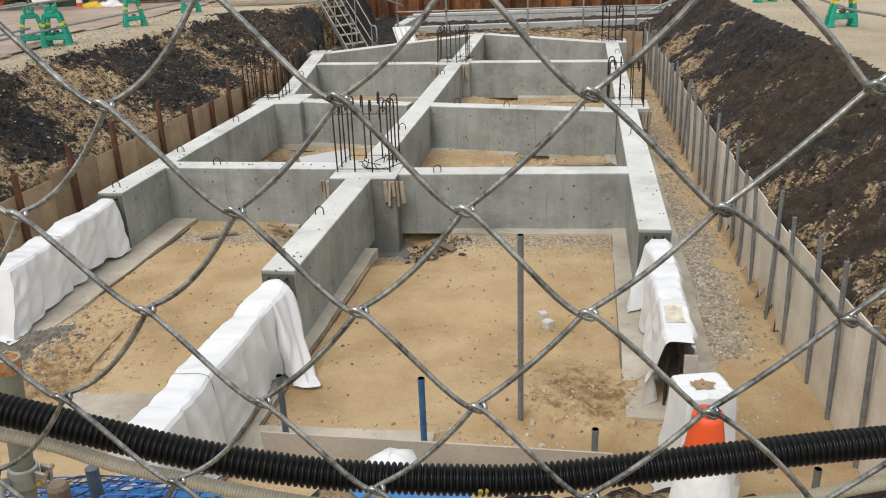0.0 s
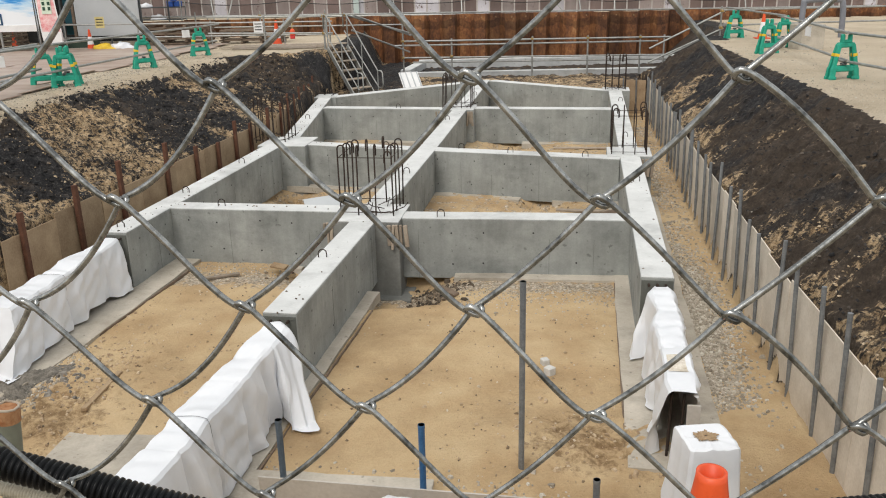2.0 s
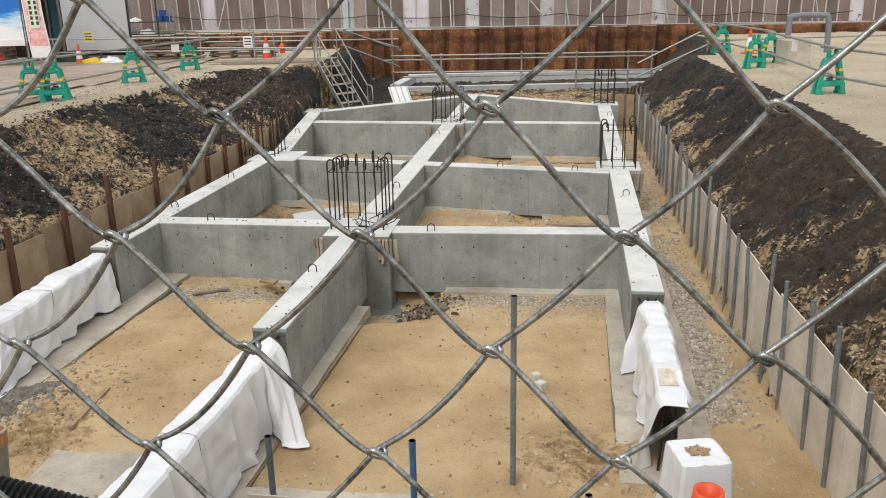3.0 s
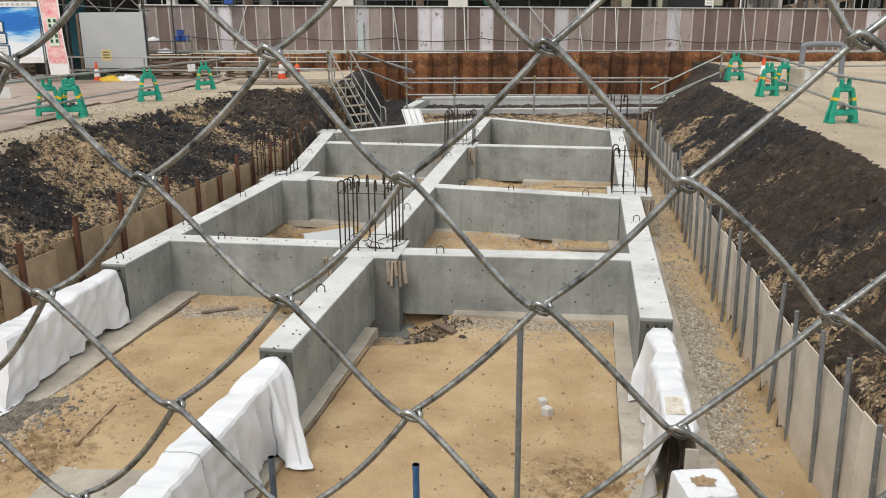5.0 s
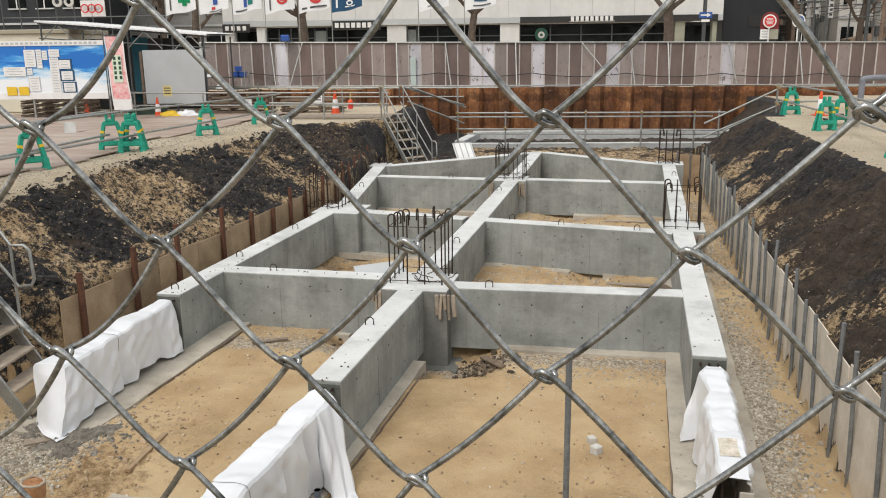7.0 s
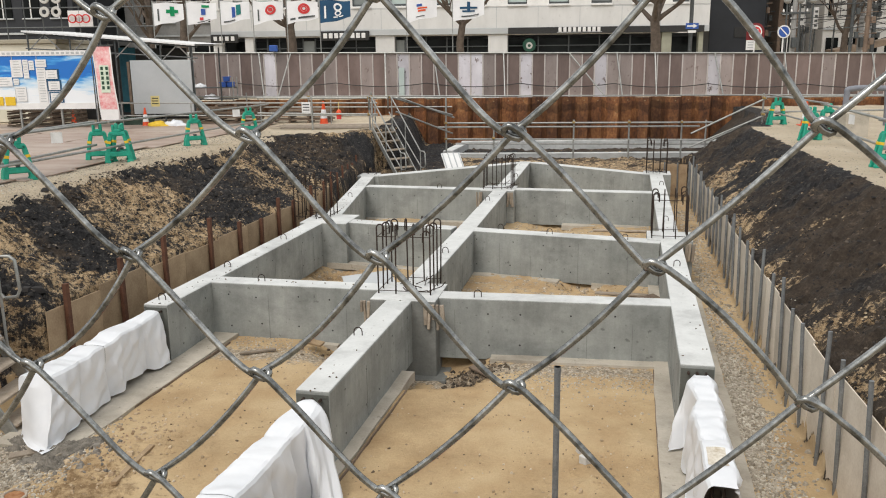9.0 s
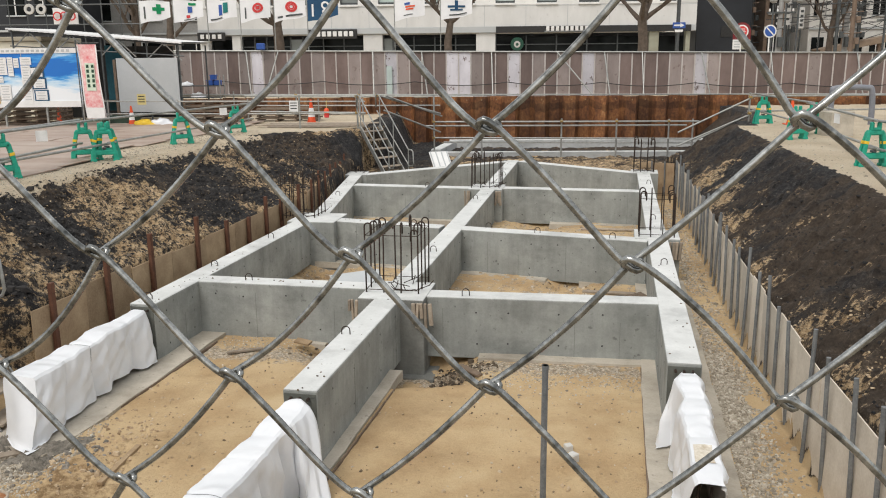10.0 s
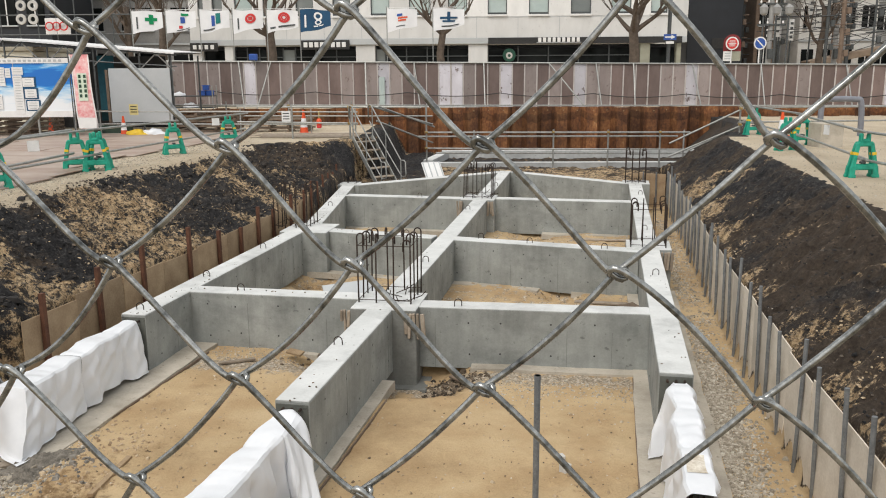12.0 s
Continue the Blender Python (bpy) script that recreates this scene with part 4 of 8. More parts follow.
sheeted(((-4.5, 10.46), (-4.85, 8.14)), -1.30, -2.0, "wall bars under a tied white plastic sheet at a beam end",
        crest=((0, 0.08, 0.02, 0.0), (0.3, 0.10, 0.03, 0.01), (0.45, 0.13, 0.0, 0.03), (0.95, 0.15, 0.0, 0.0), (1.15, 0.14, 0.01, 0.04), (1.5, 0.15, 0.0, 0.02), (1.65, 0.15, 0, 0.05), (2.2, 0.17, 0, 0.03)),
        left=((0, 0.06, 0.15, 0.78), (0.3, 0.02, 0.1, 0.72), (0.45, 0.0, 0.03, 0.62), (1.0, 0.0, 0.04, 0.62), (1.25, 0, 0.04, 0.66), (1.6, 0.08, 0.05, 0.68), (1.9, 0.28, 0.1, 0.72), (2.2, 0.46, 0.17, 0.8)),
        right=((0, 0, 0.06, 0.66), (1.2, 0, 0.08, 0.68), (2.2, 0.1, 0.02, 0.7)), ties=(1.3,), folds=(0.45, 1.3, 1.78), pleats=0.02, seed=5)
sheeted(((2.26, 8.3), (1.86, 5.95)), -1.31, -2.01, "narrow white plastic sheet over wall bars, open at one end",
        crest=((0, 0.075, 0, 0.0), (0.15, 0.11, 0.0, 0.0), (0.6, 0.10, 0.02, 0.02), (0.95, 0.12, 0.0, 0.0), (1.4, 0.11, 0.0, 0.025), (1.75, 0.115, 0.0, 0.0), (2.38, 0.11, 0, 0.01)),
        left=((0, 0, 0.02, 0.16), (1.0, 0, 0.03, 0.13), (2.38, 0, 0.01, 0.05)),
        right=((0, 0.34, 0.19, 0.74), (0.15, 0.32, 0.16, 0.74), (0.3, 0.05, 0.03, 0.66), (0.9, 0, 0.05, 0.68), (1.6, 0, 0.02, 0.7), (2.2, -0.02, 0.04, 0.7), (2.38, -0.1, 0.18, 0.74)), folds=(0.62, 1.5), patch=(1.72, 2.02), caps=(0,), pleats=0.04, seed=8)
g = box(Geo(), (0.02, 1.9, 0.62), at(2.17, 6.95, -1.75, -10), 0.003)
tagged(part("form_board", g, M_PLY_N), "grey form panel under the edge of the sheet", "board")
for bx, by in ((1.80, 6.12), (1.90, 6.1), (1.83, 6.2)):
    tagged(part("wall_bar", tube(Geo(), [(bx, by, -2.05), (bx + 0.01, by, -1.42)], 0.012, 6), M_BAR), "rusty upright wall bar showing below the sheet", "rebar", "wall bars")


g = box(Geo(), (0.11, 0.02, 0.62), at(1.955, 5.97, -1.76, -10), 0.003)
tagged(part("form_board", g, M_PLY_N), "narrow grey form strip closing the open end of the sheet", "board")


def ridge(q):
    """Sharp crease of a fold."""
    return max(0.0, 1 - abs(noise.noise(q)) * 5) ** 2


def covered_post():
    ob = thing("covered_column_bars", at(1.71, 4.92, -2.05, 4), "square white-sheeted column bars with a brown mud stain on top", "covered bars")
    n, verts, faces = 14, [], []
    rings = [(0.0, 0.245), (0.12, 0.228), (0.25, 0.215), (0.4, 0.204), (0.55, 0.194), (0.7, 0.186), (0.82, 0.18), (0.925, 0.175), (0.945, 0.17), (0.955, 0.15)]
    for h, r in rings:
        for k in range(n * 4):
            w = 2 * math.pi * (k + 0.5) / (n * 4)
            c, s = math.cos(w), math.sin(w)
            q = (abs(c) ** 14 + abs(s) ** 14) ** (-1 / 14)
            f = r + (0.02 * noise.noise(Vector((c * 4, s * 4, h * 1.2))) + 0.028 * ridge(Vector((c * 3.1 + h, s * 3.1, h * 0.4)))) * (1.1 - h)
            verts.append((c * q * f, s * q * f, h + 0.012 * noise.noise(Vector((c * 3, s * 3, 4)))))
    m = n * 4
    for i in range(len(rings) - 1):
        for k in range(m):
            faces.append((i * m + k, i * m + (k + 1) % m, (i + 1) * m + (k + 1) % m, (i + 1) * m + k))
    verts.append((0, 0, 0.945))
    for k in range(m):
        faces.append(((len(rings) - 1) * m + k, (len(rings) - 1) * m + (k + 1) % m, len(verts) - 1))
    part("plastic_sheet", Geo().add(verts, faces), M_SHEET, ob, smooth=True, sharp=20)
    splat, seg = [], 64
    for k in range(seg):
        w = 2 * math.pi * k / seg
        edge = 1 + 0.5 * noise.noise(Vector((math.cos(w) * 2, math.sin(w) * 2, 3))) + random.uniform(-0.22, 0.22)
        for r in (random.uniform(0.004, 0.011), 0.035, 0.068 * edge):
            splat.append((r * math.cos(w) * 1.15 - 0.01, r * math.sin(w) * 0.9, 0.958))
    splat = Geo().add(splat, [(k * 3 + r, k * 3 + r + 1, (k + 1) % seg * 3 + r + 1, (k + 1) % seg * 3 + r) for k in range(seg) for r in (0, 1)])
    part("mud_stain", splat, M_MUD, ob, "splashed brown mud stain")
    return ob


covered_post()

# ---- pegs, board and oddments on the sand ----
for nm, x, y, z1, r, mt, lb in (("marker_pole", 0.55, 5.97, -0.34, 0.025, M_PEG, "tall grey steel pole driven into the sand"),
                                ("steel_peg", -1.385, 5.72, -1.36, 0.026, M_BLUEPEG, "short dark steel peg behind a form board"),
                                ("steel_peg", -0.26, 5.60, -1.36, 0.027, M_BLUEPIPE, "short blue painted steel peg behind a form board"),
                                ("steel_peg", 1.05, 5.3, -1.68, 0.026, M_PEG, "short grey steel peg beside a form board"),
                                ("steel_peg", 2.5, 4.75, -1.7, 0.026, M_PEG, "short grey steel peg in the sand")):
    g = tube(Geo(), [(x, y, -2.2), (x, y, z1)], r, 10)
    tube(g, [(x, y, z1 - 0.03), (x, y, z1)], r * 1.08, 10)
    tagged(part(nm, g, mt), lb, "peg")
g = box(Geo(), (2.75, 0.015, 0.42), at(-0.2, 5.41, -2.01, -9.3) @ pose(0, 0, 0, 6, 0.2, 0), 0.002)
tagged(part("form_board", g, M_PLY_N), "grey form plywood standing on edge in the sand", "board")
g = box(Geo(), (0.8, 0.06, 0.04), at(-3.55, 7.5, -2.0, 85.6), 0.004)
tagged(part("timber_batten", g, M_WOOD), "loose brown timber batten lying on the sand", "timber")
for x, y, s, rz in ((0.99, 7.97, 0.08, 20), (1.01, 7.74, 0.095, 40)):
    tagged(part("spacer_block", box(Geo(), (s, s, s), at(x, y, -2.06 + s / 2, rz), 0.008), M_BLOCK), "small pale concrete spacer block on the sand", "block", "spacer blocks")
g = box(Geo(), (0.85, 0.6, 0.03), at(-1.98, 13.55, -1.72, 15) @ pose(0, 0, 0, 10, -4, 0), 0.003)
tagged(part("insulation_panel", g, M_GREYPANEL), "pale grey panel lying in a foundation bay", "panel")
g = box(Geo(), (0.24, 0.12, 0.03), at(-2.42, 11.1, -1.97, -20) @ pose(0, 0, 0, 10, 5, 0), 0.003)
tagged(part("board_offcut", g, M_WOOD), "orange-brown board offcut beside the beam", "board")


for x, y, lx, ly, rz, tx, mt, lb in ((2.35, 13.9, 0.9, 0.1, -15, 3, M_PACK, "pale timber offcut lying in a foundation bay"), (2.75, 13.55, 0.45, 0.28, 30, 8, M_WOODD, "dark board offcut leaning in a bay corner"),
                                 (3.3, 19.2, 1.5, 0.12, -12, 2, M_PACK, "pale timber lying along the bay floor"), (1.3, 19.7, 0.5, 0.14, 10, 8, M_WOODD, "dark board scrap in a far bay"),
                                 (-0.9, 14.9, 0.7, 0.12, 20, 4, M_PACK, "pale timber offcut beside the panel"), (-2.6, 14.6, 1.1, 0.1, 75, 3, M_WOOD, "brown timber batten in a foundation bay"),
                                 (-2.0, 20.2, 1.2, 0.12, -8, 2, M_PACK, "pale timber lying in a far bay"), (-2.05, 11.0, 0.5, 0.1, 35, 9, M_WOODD, "dark wet board end in the hole under a beam"),
                                 (-0.05, 10.35, 0.55, 0.09, -60, 10, M_WOODD, "dark timber scrap in the hole beside the column"), (-3.2, 10.9, 0.5, 0.05, 15, 4, M_PACK, "thin pale lath on the sand"), (-4.78, 7.78, 0.42, 0.09, 20, 9, M_PACK, "pale board end sticking out from under the sheet")):
    g = box(Geo(), (lx, ly, 0.03), at(x, y, height(x, y) + 0.03, rz) @ pose(0, 0, 0, tx, -tx / 2, 0), 0.003)
    tagged(part("timber_offcut", g, mt), lb, "timber", "timber offcuts")


# ---- near edge: tarpaulin, cone, post, conduits ----
def tarpaulin(x0, x1, y0, y1, name, label, material, cat):
    n, m, verts, faces = 40, 26, [], []
    for j in range(m + 1):
        for i in range(n + 1):
            x, y = lerp(x0, x1, i / n), lerp(y0, y1, j / m)
            gz = lerp(0.0, -0.38, (y - 2.25) / 0.9) - 0.05 * (x + 1.2) - 0.12 * math.exp(-((x + 0.8) / 0.2) ** 2) - 0.4 * max(0.0, (y - 2.8)) ** 1.2
            q = Vector((x, y, 0))
            verts.append((x + 0.06 * noise.noise(q * 2), y + 0.06 * noise.noise(q * 2.3 + Vector((0, 0, 4))), gz + 0.05 * noise.noise(q * 3.2) + 0.03 * noise.noise(q * 8)))
    for j in range(m):
        for i in range(n):
            a = j * (n + 1) + i
            faces.append((a, a + 1, a + n + 2, a + n + 1))
    return tagged(part(name, Geo().add(verts, faces), material, smooth=True), label, cat)


tarpaulin(-1.75, 0.0, 2.25, 3.12, "blue_tarpaulin", "crumpled blue tarpaulin over the near slope", M_TARP, "tarpaulin")


def sandbag(x, y, z):
    g, verts, faces = Geo(), [], []
    n, m = 22, 12
    for j in range(m + 1):
        for i in range(n):
            a, b = 2 * math.pi * i / n, math.pi * (j / m - 0.5)
            k = 1 + 0.1 * noise.noise(Vector((math.cos(a) * 2, math.sin(a) * 2, b * 3)))
            verts.append((0.24 * math.cos(a) * math.cos(b) * k, 0.2 * math.sin(a) * math.cos(b) * k, 0.225 * math.sin(b) * k + 0.2))
    for j in range(m):
        for i in range(n):
            faces.append((j * n + i, j * n + (i + 1) % n, (j + 1) * n + (i + 1) % n, (j + 1) * n + i))
    g.add(verts, faces, at(x, y, z, 20))
    return tagged(part("filled_bag", g, M_SHEET, smooth=True), "full white woven bag in front of the form board", "bag")


sandbag(-0.48, 5.0, -2.04)


def traffic_cone(m, scale=1.0, band=0.46, label="orange traffic cone with a pale reflective band"):
    ob = thing("traffic_cone", m, label, "traffic cone", "traffic cones")
    s = scale
    sq = box(Geo(), (0.37 * s, 0.37 * s, 0.03 * s), at(0, 0, 0.015 * s), 0.012 * s)
    part("base", sq, M_ORANGE, ob)
    prof = [(0.135, 0.03), (0.115, 0.1), (0.03, 0.685), (0.029, 0.7), (0.023, 0.7), (0.021, 0.64)]
    part("cone_body", lathe(Geo(), [(r * s, z * s) for r, z in prof], 28), M_ORANGE, ob, smooth=True)
    if band:
        r = lambda z: 0.115 + (0.03 - 0.115) * (z - 0.1) / 0.585 + 0.0022
        part("reflective_band", lathe(Geo(), [(r(z) * s, z * s) for z in [0.2 + (band - 0.2) * k / 6 for k in range(7)]], 28), M_WHITEBAND, ob, "white reflective sleeve", smooth=True)
    return ob


traffic_cone(at(0.456, 1.35, 0.313), 1.0, 0.61)

post = thing("guard_post", at(-0.815, 1.1, 0.33), "olive steel guard post with a rusty capped top", "post")
part("pole", tube(Geo(), [(-0.005, 0, -0.06), (0.107, 0, 0.985)], 0.0172, 20), M_POST, post, smooth=True, sharp=40)
tip = pose(0.107, 0, 0.985, 0, 6, 0)
part("cap", tube(Geo(), [tip @ Vector((0, 0, -0.02)), tip @ Vector((0, 0, 0.003))], 0.0182, 20), M_CAP, post, "rusted cap")
part("cap_rim", tube(Geo(), [tip @ Vector((0.0165 * math.cos(k * 0.524), 0.0165 * math.sin(k * 0.524), 0.004 + random.uniform(-0.0013, 0.0013))) for k in range(13)], 0.0022, 6), M_PACK, post, "flaking pale rim")
seat = pose(0.083, 0, 0.758, 0, 6, 0)
g = lathe(Geo(), [(0.0185, 0.0), (0.023, 0.002), (0.0236, 0.013), (0.0236, 0.025), (0.023, 0.035), (0.0185, 0.037)], 24, seat)
for y in (-0.01, 0.01):
    box(g, (0.022, 0.006, 0.029), seat @ at(0.032, y, 0.018, -18), 0.0025)
clamp = part("clamp", g, M_PIPE, post, "galvanised pipe clamp", smooth=True, sharp=35)
part("bolt", tube(Geo(), [seat @ Vector((0.035, -0.032, 0.02)), seat @ Vector((0.035, 0.026, 0.02))], 0.004, 8), M_BRASS, clamp, "brass-coloured clamp bolt")
part("nut", tube(Geo(), [seat @ Vector((0.035, -0.022, 0.02)), seat @ Vector((0.035, -0.014, 0.02))], 0.007, 6), M_BRASS, clamp, "brass-coloured nut")
part("coupler_arm", tube(Geo(), [seat @ Vector(v) for v in ((-0.017, -0.019, 0.016), (-0.023, -0.038, 0.013), (-0.01, -0.057, 0.006), (0.02, -0.063, 0.004))], 0.01, 10), M_PIPE, clamp, "dull grey coupler arm", smooth=True)
g = tube(Geo(), [(-1.375, 2.3, -0.2), (-1.372, 2.3, 0.0), (-1.37, 2.3, 0.19), (-1.37, 2.3, 0.205)], [0.036, 0.038, 0.036, 0.028], 14)
tagged(part("timber_stake", g, M_WOODD), "dark brown timber stake driven beside the guard post", "stake")
g = tube(Geo(), [(-1.40, 2.6, -0.35), (-1.40, 2.6, 0.05)], 0.025, 10)
tagged(part("steel_peg", g, M_BLUEPEG), "short blue-grey steel peg standing in the near slope", "peg")


def smooth_path(pts, per=20):
    pts = [Vector(p) for p in pts]
    out = []
    for i in range(len(pts) - 1):
        p0, p1, p2, p3 = pts[max(i - 1, 0)], pts[i], pts[i + 1], pts[min(i + 2, len(pts) - 1)]
        for k in range(per):
            t = k / per
            out.append(0.5 * (2 * p1 + (p2 - p0) * t + (2 * p0 - 5 * p1 + 4 * p2 - p3) * t * t + (3 * p1 - p0 - 3 * p2 + p3) * t ** 3))
    return out + [pts[-1]]


def corrugated(name, pts, r, pitch, depth, material, label):
    path = smooth_path(pts, 60)
    total, run = 0.0, [0.0]
    for p, q in zip(path, path[1:]):
        total += (q - p).length
        run.append(total)
    n = int(total / pitch) * 6
    ring, rs, j = [], [], 0
    shape = (0.0, 0.62, 0.93, 1.0, 0.93, 0.62)
    for i in range(n):
        s = total * i / n
        while run[j + 1] < s:
            j += 1
        k = (s - run[j]) / max(1e-9, run[j + 1] - run[j])
        ring.append(path[j].lerp(path[j + 1], k))
        rs.append(r - depth * (1 - shape[i % 6]))
    ob = thing(name, at(*ring[0]), label, "conduit")
    inv = ob.matrix_world.inverted()
    part("corrugated_pipe", tube(Geo(), [inv @ p for p in ring], rs, 16), material, ob, smooth=True)
    return ob


conduit = corrugated("conduit_black", [(-2.6, 1.3, 0.36), (-1.9, 1.05, 0.9), (-1.1, 0.9, 1.42), (-0.8, 0.87, 1.43), (-0.59, 0.855, 1.379), (-0.37, 0.835, 1.3215), (-0.235, 0.829, 1.293), (-0.15, 0.825, 1.283), (-0.04, 0.822, 1.2755), (0.07, 0.82, 1.2745), (0.29, 0.823, 1.292), (0.49, 0.83, 1.303), (0.8, 0.84, 1.31), (1.3, 0.9, 1.0), (1.8, 1.1, 0.36)],
                     0.0197, 0.0078, 0.005, M_BLACKPIPE, "thick black corrugated plastic conduit sagging behind the fence")
tape = conduit.matrix_world.inverted() @ pose(-0.004, 0.8035, 1.2705, 15, 0, 4)
part("marking_tape", box(box(Geo(), (0.0065, 0.004, 0.008), tape @ pose(-0.0039, 0, 0), 0.001), (0.005, 0.004, 0.006), tape @ pose(0.0039, 0, 0.001), 0.001), M_TAPE, conduit, "small dirty yellow tape mark")
corrugated("conduit_beige", [(-2.5, 1.4, 0.35), (-1.8, 1.1, 0.85), (-1.0, 0.9, 1.38), (-0.6, 0.87, 1.332), (-0.44, 0.852, 1.287), (-0.2, 0.84, 1.229), (0.05, 0.835, 1.205), (0.35, 0.83, 1.218), (0.5, 0.83, 1.243), (0.85, 0.85, 1.27), (1.3, 0.95, 0.95), (1.75, 1.15, 0.35)],
           0.0095, 0.0037, 0.0010, M_BEIGEPIPE, "thin beige corrugated plastic conduit hanging below a black one")


def net(x0, x1, y0, y1, turn, r, material, label):
    """A loose cord net bundled on the near slope."""
    g = Geo()
    n = 12
    for i in range(n + 1):
        for flip in (0, 1):
            pts = []
            for k in range(15):
                u, v = i / n, k / 14
                if flip:
                    u, v = v, u
                x, y = lerp(x0, x1, u), lerp(y0, y1, v)
                q = Vector((x * 5, y * 5, 1 + turn))
                gz = lerp(0.2, -0.3, (y - 2.0) / 1.0)
                pts.append((x + 0.05 * noise.noise(q), y + 0.05 * noise.noise(q + Vector((7, 0, 0))), gz + 0.02 + 0.05 * noise.noise(q + Vector((0, 9, 0)))))
            tube(g, pts, r, 4)
    return tagged(part("cord_net", g, material), label, "net", kind="stuff")


net(-1.9, -1.15, 2.0, 3.0, 0.0, 0.0042, M_NET, "loose blue cord net bundled on the slope")
net(-1.95, -1.0, 1.95, 2.95, 3.3, 0.003, M_NAVYCORD, "loose navy cord net bundled on the slope")


# ---- green barricades and their rails ----
def barricade(m, group):
    ob = thing("barricade_stand", m, "green plastic A-shaped barricade stand with yellow bands", "barricade", group)
    for s in (-1, 1):
        lean = pose(0, s * 0.075, 0, s * 4.2, 0, 0)
        g = Geo()
        for k in (-1, 1):
            leg = [(k * 0.225, 0, 0.0), (k * 0.205, 0, 0.2), (k * 0.165, 0, 0.42), (k * 0.125, 0, 0.60)]
            for p, q in zip(leg, leg[1:]):
                d = Vector(q) - Vector(p)
                c = (Vector(p) + Vector(q)) / 2
                w = 0.10 if p[2] < 0.1 else 0.075
                box(g, (w, 0.055, d.length + 0.025), lean @ Matrix.Translation(c) @ pose(0, 0, 0, 0, math.degrees(math.atan2(d.x, d.z)), 0), 0.012)
            box(g, (0.055, 0.055, 0.13), lean @ at(k * 0.068, 0, 0.725), 0.018)
            box(g, (0.13, 0.065, 0.06), lean @ at(k * 0.215, 0, 0.03), 0.012)
        box(g, (0.30, 0.055, 0.09), lean @ at(0, 0, 0.60), 0.02)
        box(g, (0.19, 0.05, 0.06), lean @ at(0, 0, 0.66), 0.015)
        box(g, (0.37, 0.05, 0.10), lean @ at(0, 0, 0.19), 0.015)
        frame_ob = part("frame", g, M_GREEN, ob)
        for k in (-1, 1):
            b = box(Geo(), (0.08, 0.06, 0.055), lean @ at(k * 0.166, 0, 0.43) @ pose(0, 0, 0, 0, -k * 11, 0), 0.004)
            part("reflective_band", b, M_YELLOW, frame_ob, "yellow reflective band")
    part("pipe_saddle", box(Geo(), (0.07, 0.12, 0.04), at(0, 0, 0.27), 0.01), M_STEELD, ob, "dark pipe saddle")
    return ob


def ground_z(x, y):
    return -0.012 * max(0.0, y - 13.0) if x < 0 else 0.0


first = None
for x, y, rz, grp in ((-8.03, 13.8, 40, 0), (-7.95, 16.7, 20, 0), (-7.5, 16.6, 25, 0), (-7.62, 17.0, 55, 0), (-7.3, 20.6, 35, 0), (-6.96, 24.3, 30, 0),
                      (7.1, 14.95, 5, 1), (7.62, 19.9, 20, 1), (8.5, 21.2, 15, 1), (8.43, 24.6, 10, 1)):
    m = at(x, y, ground_z(x, y) - 0.005, rz)
    if first is None:
        first = barricade(m, "barricades on the left bank")
    else:
        c = copy_thing(first, m)
        tagged(c, group="barricades on the right bank" if grp else "barricades on the left bank")


def pipe_thing(p, q, r=0.0243, material=None, label="grey scaffold pipe laid along the barricades", name="scaffold_pipe", group="scaffold pipes"):
    return tagged(part(name, tube(Geo(), [p, q], r, 10), material or M_PIPE), label, "pipe", group)


for p, q in (((-8.5, 9.5, 0.80), (-7.65, 16.75, 0.79)), ((-8.55, 9.5, 0.31), (-7.45, 16.95, 0.30)), ((-8.3, 11.2, 0.78), (-7.95, 16.6, 0.80)), ((-8.35, 11.2, 0.29), (-7.95, 16.6, 0.33)),
             ((-7.6, 16.5, 0.80), (-6.7, 25.6, 0.66)), ((-7.5, 16.8, 0.31), (-6.75, 25.4, 0.2)),
             ((7.6, 9.5, 0.79), (7.1, 15.4, 0.80)), ((7.6, 9.5, 0.3), (7.1, 15.2, 0.31)), ((7.0, 14.7, 0.82), (8.2, 20.9, 0.80)), ((7.1, 14.8, 0.33), (8.2, 20.8, 0.31)),
             ((8.1, 20.2, 0.83), (8.6, 25.9, 0.80)), ((8.1, 20.2, 0.3), (8.55, 25.9, 0.33))):
    pipe_thing(p, q)
for x, y, z, rz in ((-7.92, 15.0, 0.62, 20), (-6.93, 23.0, 0.56, 20), (7.55, 17.6, 0.65, 100)):
    g = box(Geo(), (0.2, 0.006, 0.2), at(x, y, z, rz), 0.001)
    ob = tagged(part("hanging_notice", g, M_WHITE), "small white notice sheet tied to a scaffold pipe", "notice")


# ---- steel cover plates on the left ground ----
def plate_mat():
    m, n, l, b = mat("worn_road_plate", 0.55, 0.1)
    v = place_coords(n, l)
    f = noise_tex(n, l, place_coords(n, l, (0.5, 1.2, 1)), 1.2, 8, 0.7)
    col = ramp(n, l, f, [(0.3, (0.27, 0.185, 0.14)), (0.5, (0.40, 0.32, 0.265)), (0.72, (0.49, 0.44, 0.39))])
    oi = n.new("ShaderNodeObjectInfo")
    col = blend(n, l, 1.0, col, ramp(n, l, oi.outputs["Random"], [(0, (0.85, 0.78, 0.74)), (1, (1, 1, 1))]), "MULTIPLY")
    l.new(col, b.inputs["Base Color"])
    bump(n, l, b, noise_tex(n, l, v, 50, 3), 0.2, 0.004)
    return m


